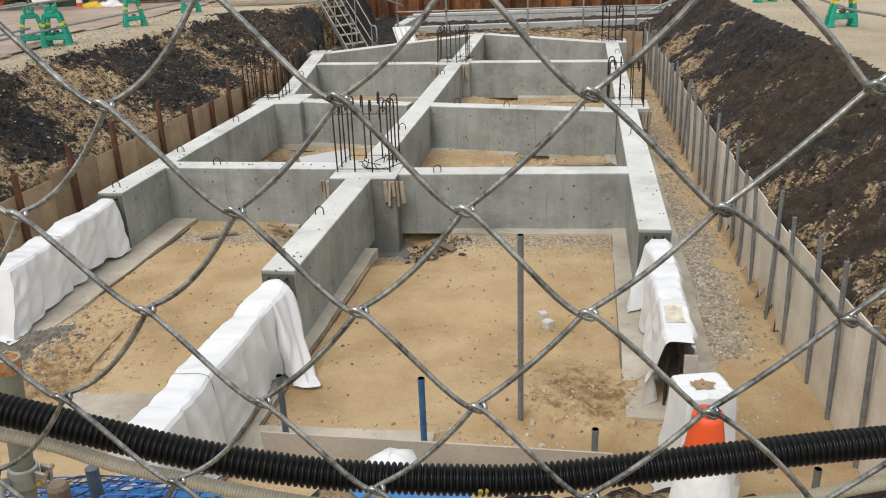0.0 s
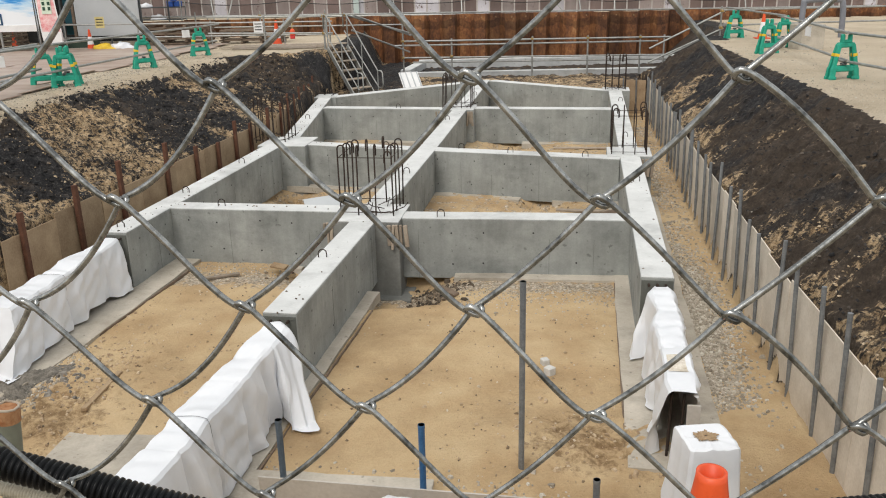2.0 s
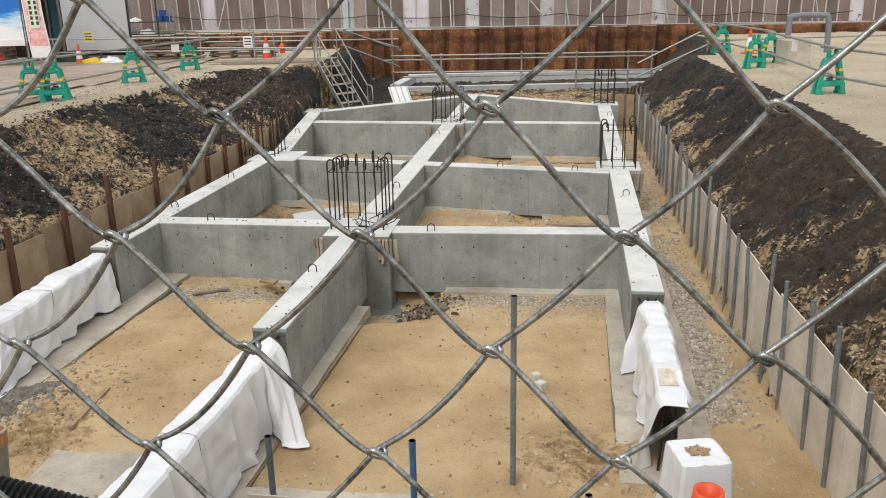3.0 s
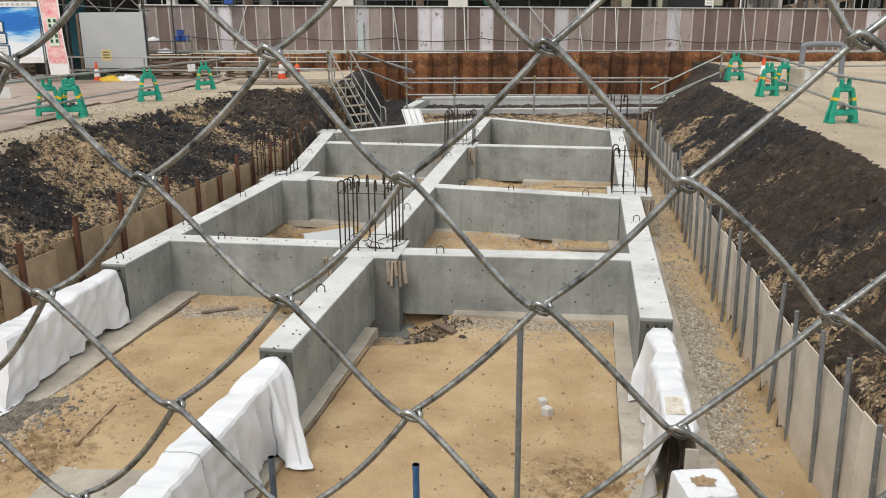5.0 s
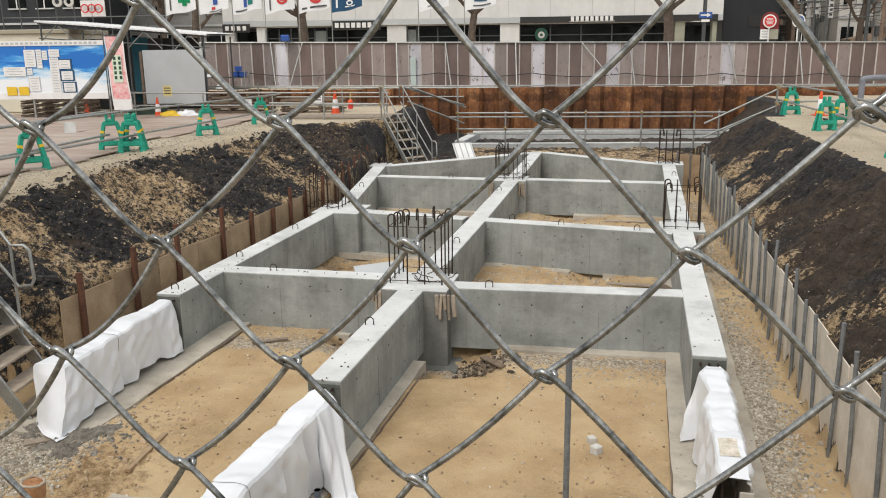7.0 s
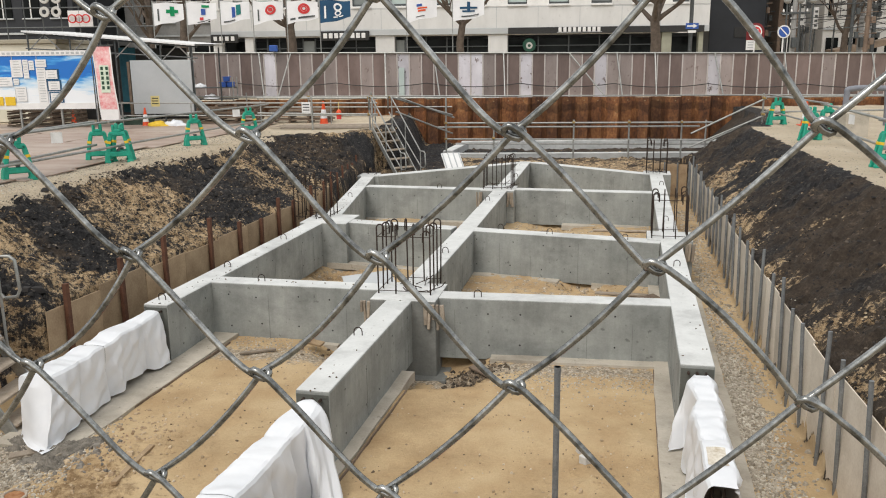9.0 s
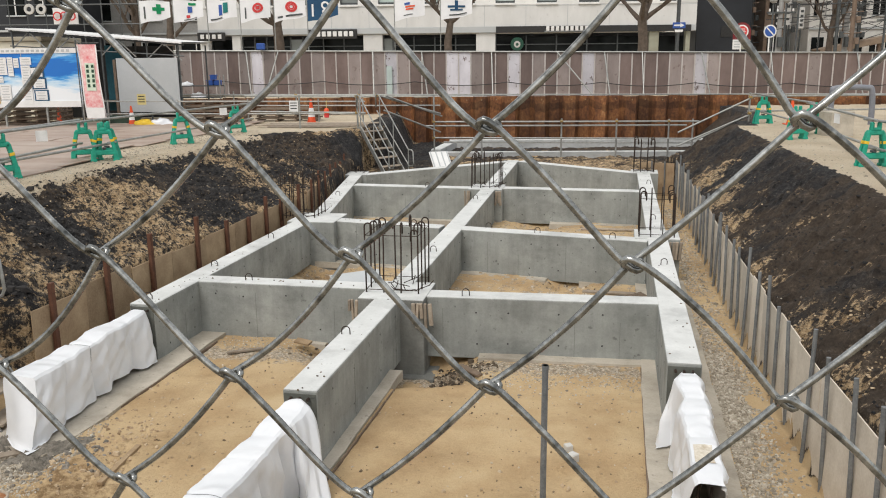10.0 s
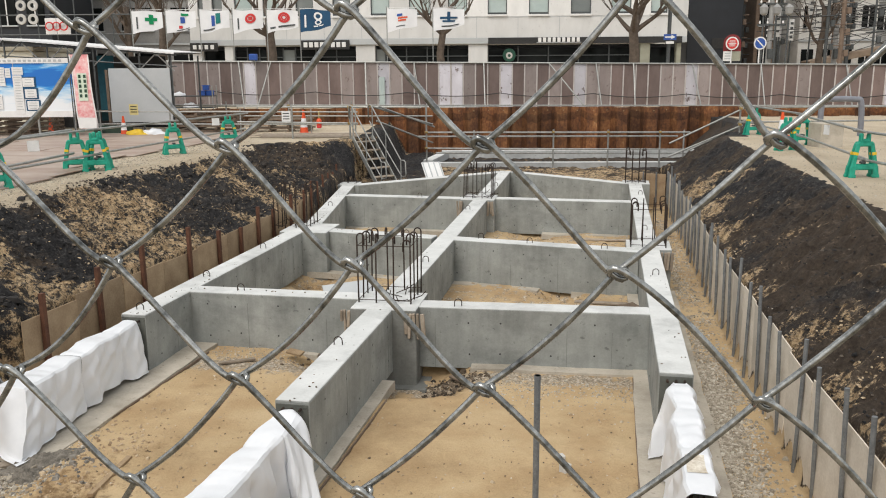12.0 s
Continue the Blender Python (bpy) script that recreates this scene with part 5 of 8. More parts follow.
M_PLATE = plate_mat()
for i in range(4):
    for j in range(7):
        cx, cy = -9.2 - i * 3.06 + (j % 2) * 0.3 * (i > 0) - 0.8 * (j > 2), 9.2 + j * 3.06
        if cy < 28 and not (i == 0 and cy < 9):
            rz = -5.7
            lx, ly = cx + (cy - 16) * 0.1, cy
            g = box(Geo(), (3.04, 1.52, 0.022), at(0, 0, 0), 0.004)
            for k in (0, 1):
                ob = part("road_plate", g, M_PLATE)
                ob.matrix_world = pose(lx, ly + (k - 0.5) * 1.535, ground_z(-9, ly) + 0.03 + random.uniform(0, 0.012), random.uniform(-0.3, 0.3), random.uniform(-0.2, 0.2), rz)
                tagged(ob, "large worn rust-brown steel road plate on the ground", "road plate", "road plates")


# ---- stairs into the pit ----
def site_stair(m, run, drop, width, steps, label, rail_h=0.95, rail_end=0.8):
    """A steel site stair that goes down along local -y; its top edge is at the origin."""
    ob = thing("site_stair", m, label, "stairs")
    ang = math.degrees(math.atan2(drop, run))
    ln = math.hypot(run, drop)
    for s in (-1, 1):
        g = box(Geo(), (0.03, ln, 0.14), pose(s * width / 2, -run / 2, -drop / 2, ang, 0, 0), 0.004)
        part("stringer", g, M_PIPE, ob)
        e = Vector((s * width / 2, 0, 0))
        top = e + Vector((0, 0, rail_h))
        lo = e + Vector((0, -run * rail_end, -drop * rail_end + rail_h))
        fall = Vector((0, -0.05 * run / drop, -0.05))
        loop = [top + Vector((0, 0.14, -0.4)), top + Vector((0, 0.14, -0.06)), top + Vector((0, 0.08, 0)), top, lo, lo + Vector((0, -0.16, 0.0)), lo + Vector((0, -0.22, -0.05)), lo + Vector((0, -0.24, -0.40)), lo + Vector((0, -0.2, -0.48)), lo + Vector((0, -0.06, -0.5))]
        rail = part("handrail", tube(Geo(), loop, 0.02, 8), M_PIPE, ob, smooth=True)
        part("mid_rail", tube(Geo(), [top + Vector((0, 0.1, -0.5)), lo + Vector((0, -0.04, -0.5))], 0.017, 8), M_PIPE, rail)
        for k in (0.03, 0.5 * rail_end, rail_end):
            foot = e + Vector((0, -run * k, -drop * k))
            part("rail_post", tube(Geo(), [foot, foot + Vector((0, 0, rail_h))], 0.017, 8), M_PIPE, rail)
    for i in range(steps):
        k = (i + 0.6) / steps
        part("tread", box(Geo(), (width - 0.03, 0.24, 0.035), at(0, -run * k, -drop * k), 0.006), M_PACK, ob)
    return ob


site_stair(pose(-3.2, 25.7, -0.08, 0, 0, 43), 1.8, 2.0, 0.74, 8, "grey steel site stair with handrails leading down into the pit")
site_stair(pose(-6.5, 8.62, 0.0, 0, 0, 90), 1.27, 2.06, 0.76, 8, "grey steel site stair with looped handrails at the pit end", 1.2, 0.68)

# ---- guard rails at the far end ----
for p, q in (((-1.3, 28.3, -0.16), (7.6, 28.3, -0.2)), ((-1.3, 28.3, -0.70), (7.6, 28.3, -0.78)), ((-1.6, 28.36, -0.30), (7.2, 28.36, -0.33)), ((-1.0, 28.36, -0.86), (7.9, 28.36, -0.92))):
    pipe_thing(p, q, 0.03, label="grey scaffold guard rail in front of the rear foundation")
for x, z1 in ((-1.32, 0.72), (0.3, -0.1), (3.0, -0.08), (4.85, -0.1), (6.6, -0.12), (7.4, -0.12)):
    pipe_thing((x, 28.33, -1.45), (x, 28.33, z1), 0.03, label="upright scaffold post of the rear guard rail")
for p, q in (((-3.0, 26.4, 0.82), (-1.1, 28.2, 0.12)), ((-2.8, 26.3, 0.36), (-1.1, 28.2, -0.5)), ((-2.75, 26.5, 0.8), (-1.05, 28.3, 0.03)),
             ((6.25, 25.6, -0.33), (8.4, 25.5, 0.72)), ((6.2, 25.5, -0.73), (8.4, 25.5, 0.22)), ((6.85, 25.7, -0.56), (8.4, 25.6, 0.2)),
             ((8.33, 25.55, -0.15), (8.33, 25.55, 0.86)), ((8.3, 25.6, 0.74), (16.0, 26.5, 0.72)), ((8.3, 25.6, 0.3), (16.0, 26.5, 0.3)),
             ((-7.2, 26.2, 0.84), (-3.3, 25.6, 0.82)), ((-7.2, 26.2, 0.36), (-3.3, 25.6, 0.33)), ((-3.55, 25.6, -0.3), (-3.55, 25.6, 0.86)), ((-5.4, 25.9, -0.3), (-5.4, 25.9, 0.86)),
             ((-12.5, 33.0, 0.62), (17.0, 33.3, 0.42)), ((-12.5, 33.0, 0.2), (-1.3, 33.2, 0.12))):
    pipe_thing(p, q, 0.028, label="grey scaffold pipe of the guard rail beside the pit")
for x in (-12, -9.5, -7, -4.5):
    pipe_thing((x, 33.05, -0.35), (x, 33.05, 0.75), 0.028, label="upright scaffold post of the guard rail")
for x, y, z in ((-1.32, 28.3, -0.16), (-1.32, 28.3, -0.7), (3.0, 28.3, -0.17), (4.85, 28.3, -0.18), (6.6, 28.3, -0.19), (0.3, 28.3, -0.68), (8.33, 25.5, 0.72), (8.33, 25.5, 0.24), (-3.55, 25.6, 0.82), (-3.55, 25.6, 0.33), (-3.0, 26.4, 0.82), (-4.5, 33.05, 0.56), (-7.0, 33.05, 0.58)):
    g = box(Geo(), (0.085, 0.1, 0.07), at(x, y, z, random.uniform(-30, 30)), 0.012)
    tube(g, [(x - 0.05, y - 0.05, z - 0.03), (x - 0.05, y - 0.05, z + 0.06)], 0.012, 6)
    tagged(part("pipe_clamp", g, M_BRASS), "yellowish steel scaffold clamp on the guard rail", "clamp", "pipe clamps")
for i in range(7):
    g = box(Geo(), (2.6 + 0.5 * (i % 3), 0.2, 0.035), at(-5.2 + 0.3 * (i % 2), 26.2 + i * 0.24, -0.13 + 0.012 * (i % 3), random.uniform(-6, 6)), 0.003)
    tagged(part("scaffold_board", g, M_PACK), "worn timber scaffold board lying beside the stair", "board", "scaffold boards")
panel = thing("leaning_panel", pose(-1.0, 25.9, -1.2, 40, 0, 20), "white ribbed form panel leaning at the foot of the stair", "panel")
part("sheet", box(Geo(), (0.62, 0.8, 0.02), at(0, 0, 0), 0.003), M_WHITE, panel)
for k in range(4):
    part("rib", box(Geo(), (0.03, 0.8, 0.03), at(-0.27 + 0.18 * k, 0, 0.022), 0.004), M_GREYPANEL, panel)

# ---- rear foundation and sheet piles ----
rear = thing("rear_foundation", at(3.3, 30, -1.5), "pale concrete beams of a second foundation beyond the pit", "foundation", kind="structure")
R_INV = Matrix.Translation((-3.3, -30, 1.5))
for (x0, y0), (x1, y1), zt in (((-1.4, 28.8), (8.2, 28.8), -1.25), ((-0.9, 31.8), (9.2, 31.8), -1.12), ((-1.3, 28.9), (-0.8, 31.7), -1.17), ((8.1, 28.9), (9.1, 31.7), -1.22)):
    ln = math.hypot(x1 - x0, y1 - y0)
    m = R_INV @ at((x0 + x1) / 2, (y0 + y1) / 2, zt - 0.25, along((x0, y0), (x1, y1)))
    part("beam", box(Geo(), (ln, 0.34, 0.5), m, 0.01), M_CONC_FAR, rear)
    m = R_INV @ at((x0 + x1) / 2, (y0 + y1) / 2, zt + 0.004, along((x0, y0), (x1, y1)))
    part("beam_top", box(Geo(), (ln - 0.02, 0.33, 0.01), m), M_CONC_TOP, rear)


def pile_mat():
    m, n, l, b = mat("sheet_pile_rust", 0.75, 0.15)
    v = place_coords(n, l, (1.3, 1.3, 0.8))
    f = blend(n, l, 0.4, noise_tex(n, l, v, 1.4, 8, 0.72), noise_tex(n, l, v, 9, 6, 0.7))
    col = ramp(n, l, f, [(0.34, (0.04, 0.019, 0.013)), (0.48, (0.19, 0.075, 0.03)), (0.58, (0.34, 0.15, 0.055)), (0.7, (0.46, 0.30, 0.16))])
    # dark horizontal band with a wavering edge
    cut = n.new("ShaderNodeSeparateXYZ")
    l.new(place_coords(n, l), cut.inputs[0])
    wave = n.new("ShaderNodeMath")
    wave.operation = "MULTIPLY_ADD"
    l.new(noise_tex(n, l, place_coords(n, l, (1, 1, 0.2)), 0.8, 4), wave.inputs[0])
    wave.inputs[1].default_value = 0.9
    l.new(cut.outputs["Z"], wave.inputs[2])
    col = blend(n, l, 0.75, col, ramp(n, l, wave.outputs[0], [(0.0, grey(0.85)), (0.32, grey(1.0)), (0.36, grey(0.42)), (0.62, grey(0.5)), (0.66, grey(1.0))]), "MULTIPLY")
    oi = n.new("ShaderNodeObjectInfo")
    col = blend(n, l, 1.0, col, ramp(n, l, oi.outputs["Random"], [(0, grey(0.42)), (1, grey(1.25))]), "MULTIPLY")
    l.new(col, b.inputs["Base Color"])
    bump(n, l, b, noise_tex(n, l, v, 30, 4), 0.3, 0.01)
    return m


M_PILE = pile_mat()
piles = thing("sheet_pile_wall", at(3, 33.9, -1.6), "rusty brown steel sheet piles along the far side of the pit", "sheet pile wall", kind="structure")
for kind in (0, 1):
    d = 0.21 if kind else -0.21
    prof = [(-0.3, 0), (-0.2, d), (0.2, d), (0.3, 0)]
    g = Geo()
    n = len(prof)
    pts = [(x, y, z) for z in (-1.2, 2.02) for x, y in prof] + [(x, y + 0.012, z) for z in (-1.2, 2.02) for x, y in prof]
    faces = [(k, k + 1, n + k + 1, n + k) for k in range(n - 1)] + [(n + k, n + k + 1, 3 * n + k + 1, 3 * n + k) for k in range(n - 1)] + [(2 * n + k + 1, 2 * n + k, 3 * n + k, 3 * n + k + 1) for k in range(n - 1)]
    g.add(pts, faces)
    base = part("sheet_pile", g, M_PILE, piles)
    hole = part("lifting_hole", lathe(Geo(), [(0.0, 0.004), (0.024, 0.004)], 10, pose(0.05, d, 1.88, 90, 0, 0)), M_MUD, base, "small lifting hole")
    xs = [x for i, x in enumerate(np.arange(-17.1, 17.0, 0.6)) if i % 2 == kind]
    base.location = (xs[0], 0, 0)
    for x in xs[1:]:
        c, h = base.copy(), hole.copy()
        for o in (c, h):
            scene.collection.objects.link(o)
        c.parent, h.parent = piles, c
        c.location = (x, 0, random.uniform(-0.02, 0.02))


# ---- hoarding ----
def hoard_z(x):
    return 0.30 - 0.0118 * (x + 1.2)


def panel_mat(name, a, c, chips=0.0):
    m, n, l, b = mat(name, 0.55)
    v = place_coords(n, l)
    f = noise_tex(n, l, place_coords(n, l, (1, 1, 0.4)), 1.8, 7, 0.65)
    col = ramp(n, l, f, [(0.3, a), (0.7, c)])
    scuff = noise_tex(n, l, v, 5, 6, 0.7)
    col = blend(n, l, ramp(n, l, scuff, [(0.62, grey(0)), (0.72, grey(0.55))]), col, tuple(0.6 * k for k in a))
    if chips:
        # rust showing through flaked paint
        flakes = noise_tex(n, l, place_coords(n, l, (1, 1, 0.7)), 3.4, 5, 0.75)
        col = blend(n, l, ramp(n, l, flakes, [(0.60, grey(0)), (0.615, grey(chips))]), col, (0.12, 0.075, 0.06))
    oi = n.new("ShaderNodeObjectInfo")
    col = blend(n, l, 1.0, col, ramp(n, l, oi.outputs["Random"], [(0, grey(0.72)), (1, grey(1.08))]), "MULTIPLY")
    l.new(col, b.inputs["Base Color"])
    bump(n, l, b, f, 0.1, 0.01)
    return m


M_HOARD = panel_mat("mauve_steel_panel", (0.138, 0.097, 0.086), (0.222, 0.163, 0.148))
M_HOARDP = panel_mat("pale_steel_panel", (0.50, 0.48, 0.52), (0.68, 0.66, 0.71), 0.85)
M_RIB = simple("panel_rib", (0.42, 0.38, 0.36), (0.56, 0.52, 0.5), 3, 0.5, 0, 0.05)
hoarding = thing("hoarding", at(0, 36.5, 0.3), "tall mauve steel panel hoarding with pale ribs and some lighter panels", "hoarding", kind="structure")
PALE = {8, 19, 24, 25, 29, 35, 44, 60}
M_HOARDM = panel_mat("dusty_mauve_panel", (0.23, 0.185, 0.172), (0.33, 0.28, 0.265), 0.6)
DUSTY = {1, 2, 4, 5, 7, 9, 11, 13, 16, 18, 20, 26, 31, 33, 36, 37, 42, 43, 45, 53}
panel_g = box(Geo(), (0.47, 0.03, 1.95), at(0, 0, 0.975), 0.006)
rib_g = box(Geo(), (0.055, 0.05, 1.95), at(0, -0.012, 0.975), 0.008)
shared = {}
for i in range(76):
    x = -13.6 + i * 0.53
    for nm, g, mt, dx in (("panel", panel_g, M_HOARDP if i in PALE else M_HOARDM if i in DUSTY else M_HOARD, 0), ("rib", rib_g, M_RIB, 0.265)):
        key = (nm, mt.name)
        if key not in shared:
            shared[key] = part(nm, g, mt, hoarding)
            ob = shared[key]
        else:
            ob = shared[key].copy()
            scene.collection.objects.link(ob)
            ob.parent = hoarding
        ob.location = (x + dx, 0, hoard_z(x + dx) - 0.3)
part("top_rail", tube(Geo(), [(-13.8, -0.06, hoard_z(-13.8) + 1.62), (26.6, -0.06, hoard_z(26.6) + 1.62)], 0.035, 8), M_PIPE, hoarding)
part("bottom_rail", tube(Geo(), [(-13.8, -0.1, hoard_z(-13.8) - 0.28), (26.6, -0.1, hoard_z(26.6) - 0.28)], 0.05, 8), M_PIPE, hoarding)
for x, dx in ((-12.9, 0.3), (-9.8, 0.35), (-8.4, -0.5), (-4.3, 0.1), (-2.2, 0.3), (0.8, 0.05), (3.6, 1.6), (5.6, 0.2), (7.2, 0.0), (9.7, 0.3), (12.6, 0.05), (16.2, 0.1)):
    z = hoard_z(x) - 0.3
    part("brace", tube(Geo(), [(x, -0.12, z + 1.9), (x + dx, -0.9, z - 0.05)], 0.03, 7), M_PIPE, hoarding)
cable = Geo()
for a, c in zip((-11, -6.5, -2.5, 1.5, 5.5, 9.5, 13.5), (-6.5, -2.5, 1.5, 5.5, 9.5, 13.5, 18)):
    tube(cable, [(lerp(a, c, k / 8), -0.14, hoard_z(lerp(a, c, k / 8)) + 0.35 - 0.6 * (k / 8) * (1 - k / 8)) for k in range(9)], 0.018, 5)
part("cable", cable, M_BLACK, hoarding, "black power cable strung along the hoarding")
part("light_fitting", box(Geo(), (0.24, 0.1, 1.2), at(-3.6, -0.1, hoard_z(-3.6) + 0.4), 0.01), M_BLIND_PANE, hoarding, "pale grey upright box on the hoarding")

meter = part("meter_box", box(Geo(), (0.36, 0.16, 0.27), at(-9.09, -0.32, 2.2), 0.03), M_BLUE, hoarding, "blue plastic box on top of the hoarding")
part("bracket", tube(Geo(), [(-9.09, -0.28, 2.1), (-9.1, -0.14, 1.86)], 0.025, 6), M_PIPE, meter, "grey pipe bracket")


# ---- flags ----
def flag(x, w, colour, marks, lean):
    ob = thing("flag", at(x, 37.1, 0.25), "white company flag with a coloured emblem on a thin pole", "flag", "flags above the hoarding")
    part("pole", tube(Geo(), [(0, 0, 0), (0, 0, 4.35)], 0.022, 6), M_PIPE, ob)
    n, m, verts, faces = 14, 8, [], []

    def on(u, v):
        return Vector((0.02 + u * w, 0.10 * math.sin(u * 5 + x) * u, 4.28 - v * (1.0 - 0.26 * u) - lean * 0.05 * u * (1 - v) + 0.025 * math.sin(u * 7 + v * 2 + x)))

    for j in range(m + 1):
        for i in range(n + 1):
            verts.append(on(i / n, j / m))
    for j in range(m):
        for i in range(n):
            a = j * (n + 1) + i
            faces.append((a, a + 1, a + n + 2, a + n + 1))
    cloth = part("cloth", Geo().add(verts, faces), colour, ob, smooth=True)
    for u, v, du, dv, mt in marks:
        if dv > 0.1 and du > 0.09:
            ring = [on(u + du * math.cos(k * math.pi / 9), v + dv * math.sin(k * math.pi / 9)) + Vector((0, -0.02, 0)) for k in range(18)]
            ring += [on(u + 0.55 * du * math.cos(k * math.pi / 9), v + 0.55 * dv * math.sin(k * math.pi / 9)) + Vector((0, -0.022, 0)) for k in range(18)]
            part("emblem", Geo().add(ring, [(k, (k + 1) % 18, 18 + (k + 1) % 18, 18 + k) for k in range(18)]), mt, cloth, "round coloured emblem")
            continue
        pts = [on(u + a * du, v + b * dv) + Vector((0, -0.02, 0)) for a, b in ((-1, -1), (0, -1), (1, -1), (1, 1), (0, 1), (-1, 1))]
        part("emblem", Geo().add(pts, [(0, 1, 4, 5), (1, 2, 3, 4)]), mt, cloth, "coloured emblem")
    part("spar", tube(Geo(), [(0, 0, 4.3), (w, 0.02, 4.31)], 0.012, 5), M_WHITE, ob)
    return ob


M_PALEPLASTIC = simple("pale_bucket_plastic", (0.5, 0.5, 0.48), (0.62, 0.62, 0.6), 4, 0.5)
M_TRAY = simple("dark_green_plastic", (0.02, 0.045, 0.03), (0.04, 0.075, 0.05), 4, 0.5)
M_CLOTH = simple("white_flag_cloth", (0.76, 0.76, 0.77), (0.86, 0.86, 0.87), 2, 0.85, 0, 0.05)
M_NAVY = simple("navy_cloth", (0.015, 0.06, 0.13), (0.02, 0.09, 0.18), 2, 0.85)
M_TEALPRINT = simple("teal_print", (0.01, 0.16, 0.15), (0.015, 0.21, 0.19), 2, 0.8)
M_EMG = simple("green_print", (0.0, 0.22, 0.08), (0.0, 0.28, 0.1), 2, 0.8)
for x, w, c, marks in ((-14.6, 1.35, M_CLOTH, [(0.62, 0.43, 0.19, 0.085, M_EMG), (0.62, 0.43, 0.07, 0.24, M_EMG), (0.17, 0.55, 0.025, 0.28, M_STEELD)]),
                       (-13.1, 1.35, M_CLOTH, [(0.62, 0.18, 0.13, 0.06, M_EMG), (0.54, 0.45, 0.075, 0.15, M_BLUE), (0.47, 0.78, 0.06, 0.07, M_RED), (0.55, 0.93, 0.22, 0.02, M_STEELD)]),
                       (-11.6, 1.3, M_CLOTH, [(0.45, 0.48, 0.06, 0.26, M_BLUE), (0.63, 0.4, 0.085, 0.28, M_TEALPRINT), (0.3, 0.88, 0.2, 0.03, M_STEELD)]),
                       (-10.15, 1.3, M_CLOTH, [(0.6, 0.45, 0.18, 0.26, M_RED), (0.6, 0.45, 0.07, 0.09, M_RED), (0.18, 0.6, 0.025, 0.25, M_STEELD)]),
                       (-8.65, 1.35, M_CLOTH, [(0.55, 0.4, 0.19, 0.26, M_RED), (0.55, 0.4, 0.095, 0.13, M_RED), (0.5, 0.82, 0.4, 0.045, M_STEELD)]),
                       (-7.2, 1.35, M_NAVY, [(0.58, 0.32, 0.14, 0.2, M_CLOTH), (0.58, 0.62, 0.11, 0.13, M_CLOTH), (0.5, 0.8, 0.07, 0.03, M_CLOTH), (0.68, 0.8, 0.07, 0.03, M_CLOTH), (0.17, 0.55, 0.03, 0.28, M_CLOTH)]),
                       (-3.4, 1.3, M_CLOTH, [(0.42, 0.3, 0.09, 0.06, M_BLUE), (0.52, 0.45, 0.16, 0.04, M_ORANGE), (0.5, 0.58, 0.13, 0.04, M_ORANGE), (0.45, 0.85, 0.15, 0.02, M_STEELD)]),
                       (-1.4, 1.35, M_CLOTH, [(0.5, 0.46, 0.28, 0.05, M_NAVY), (0.5, 0.38, 0.05, 0.2, M_NAVY), (0.5, 0.62, 0.2, 0.04, M_NAVY), (0.55, 0.85, 0.28, 0.03, M_STEELD)])):
    flag(x, w, c, marks, 1)

# ---- left side: office, boards, banner ----


def sky_print():
    m, n, l, b = mat("blue_sky_print", 0.5)
    v = coords(n, l, (0.4, 1, 2.3))
    f = noise_tex(n, l, v, 1.6, 7, 0.62)
    cut = n.new("ShaderNodeSeparateXYZ")
    l.new(place_coords(n, l), cut.inputs[0])
    pale_low = n.new("ShaderNodeMapRange")
    l.new(cut.outputs["Z"], pale_low.inputs["Value"])
    pale_low.inputs["From Min"].default_value, pale_low.inputs["From Max"].default_value = 1.65, 0.85
    pale_low.inputs["To Min"].default_value, pale_low.inputs["To Max"].default_value = -0.1, 0.4
    add = n.new("ShaderNodeMath")
    l.new(f, add.inputs[0])
    l.new(pale_low.outputs[0], add.inputs[1])
    col = ramp(n, l, add.outputs[0], [(0.40, (0.008, 0.15, 0.53)), (0.50, (0.05, 0.31, 0.70)), (0.60, (0.45, 0.65, 0.82)), (0.75, (0.78, 0.82, 0.86))])
    l.new(col, b.inputs["Base Color"])
    return m


M_SKYPRINT = sky_print()


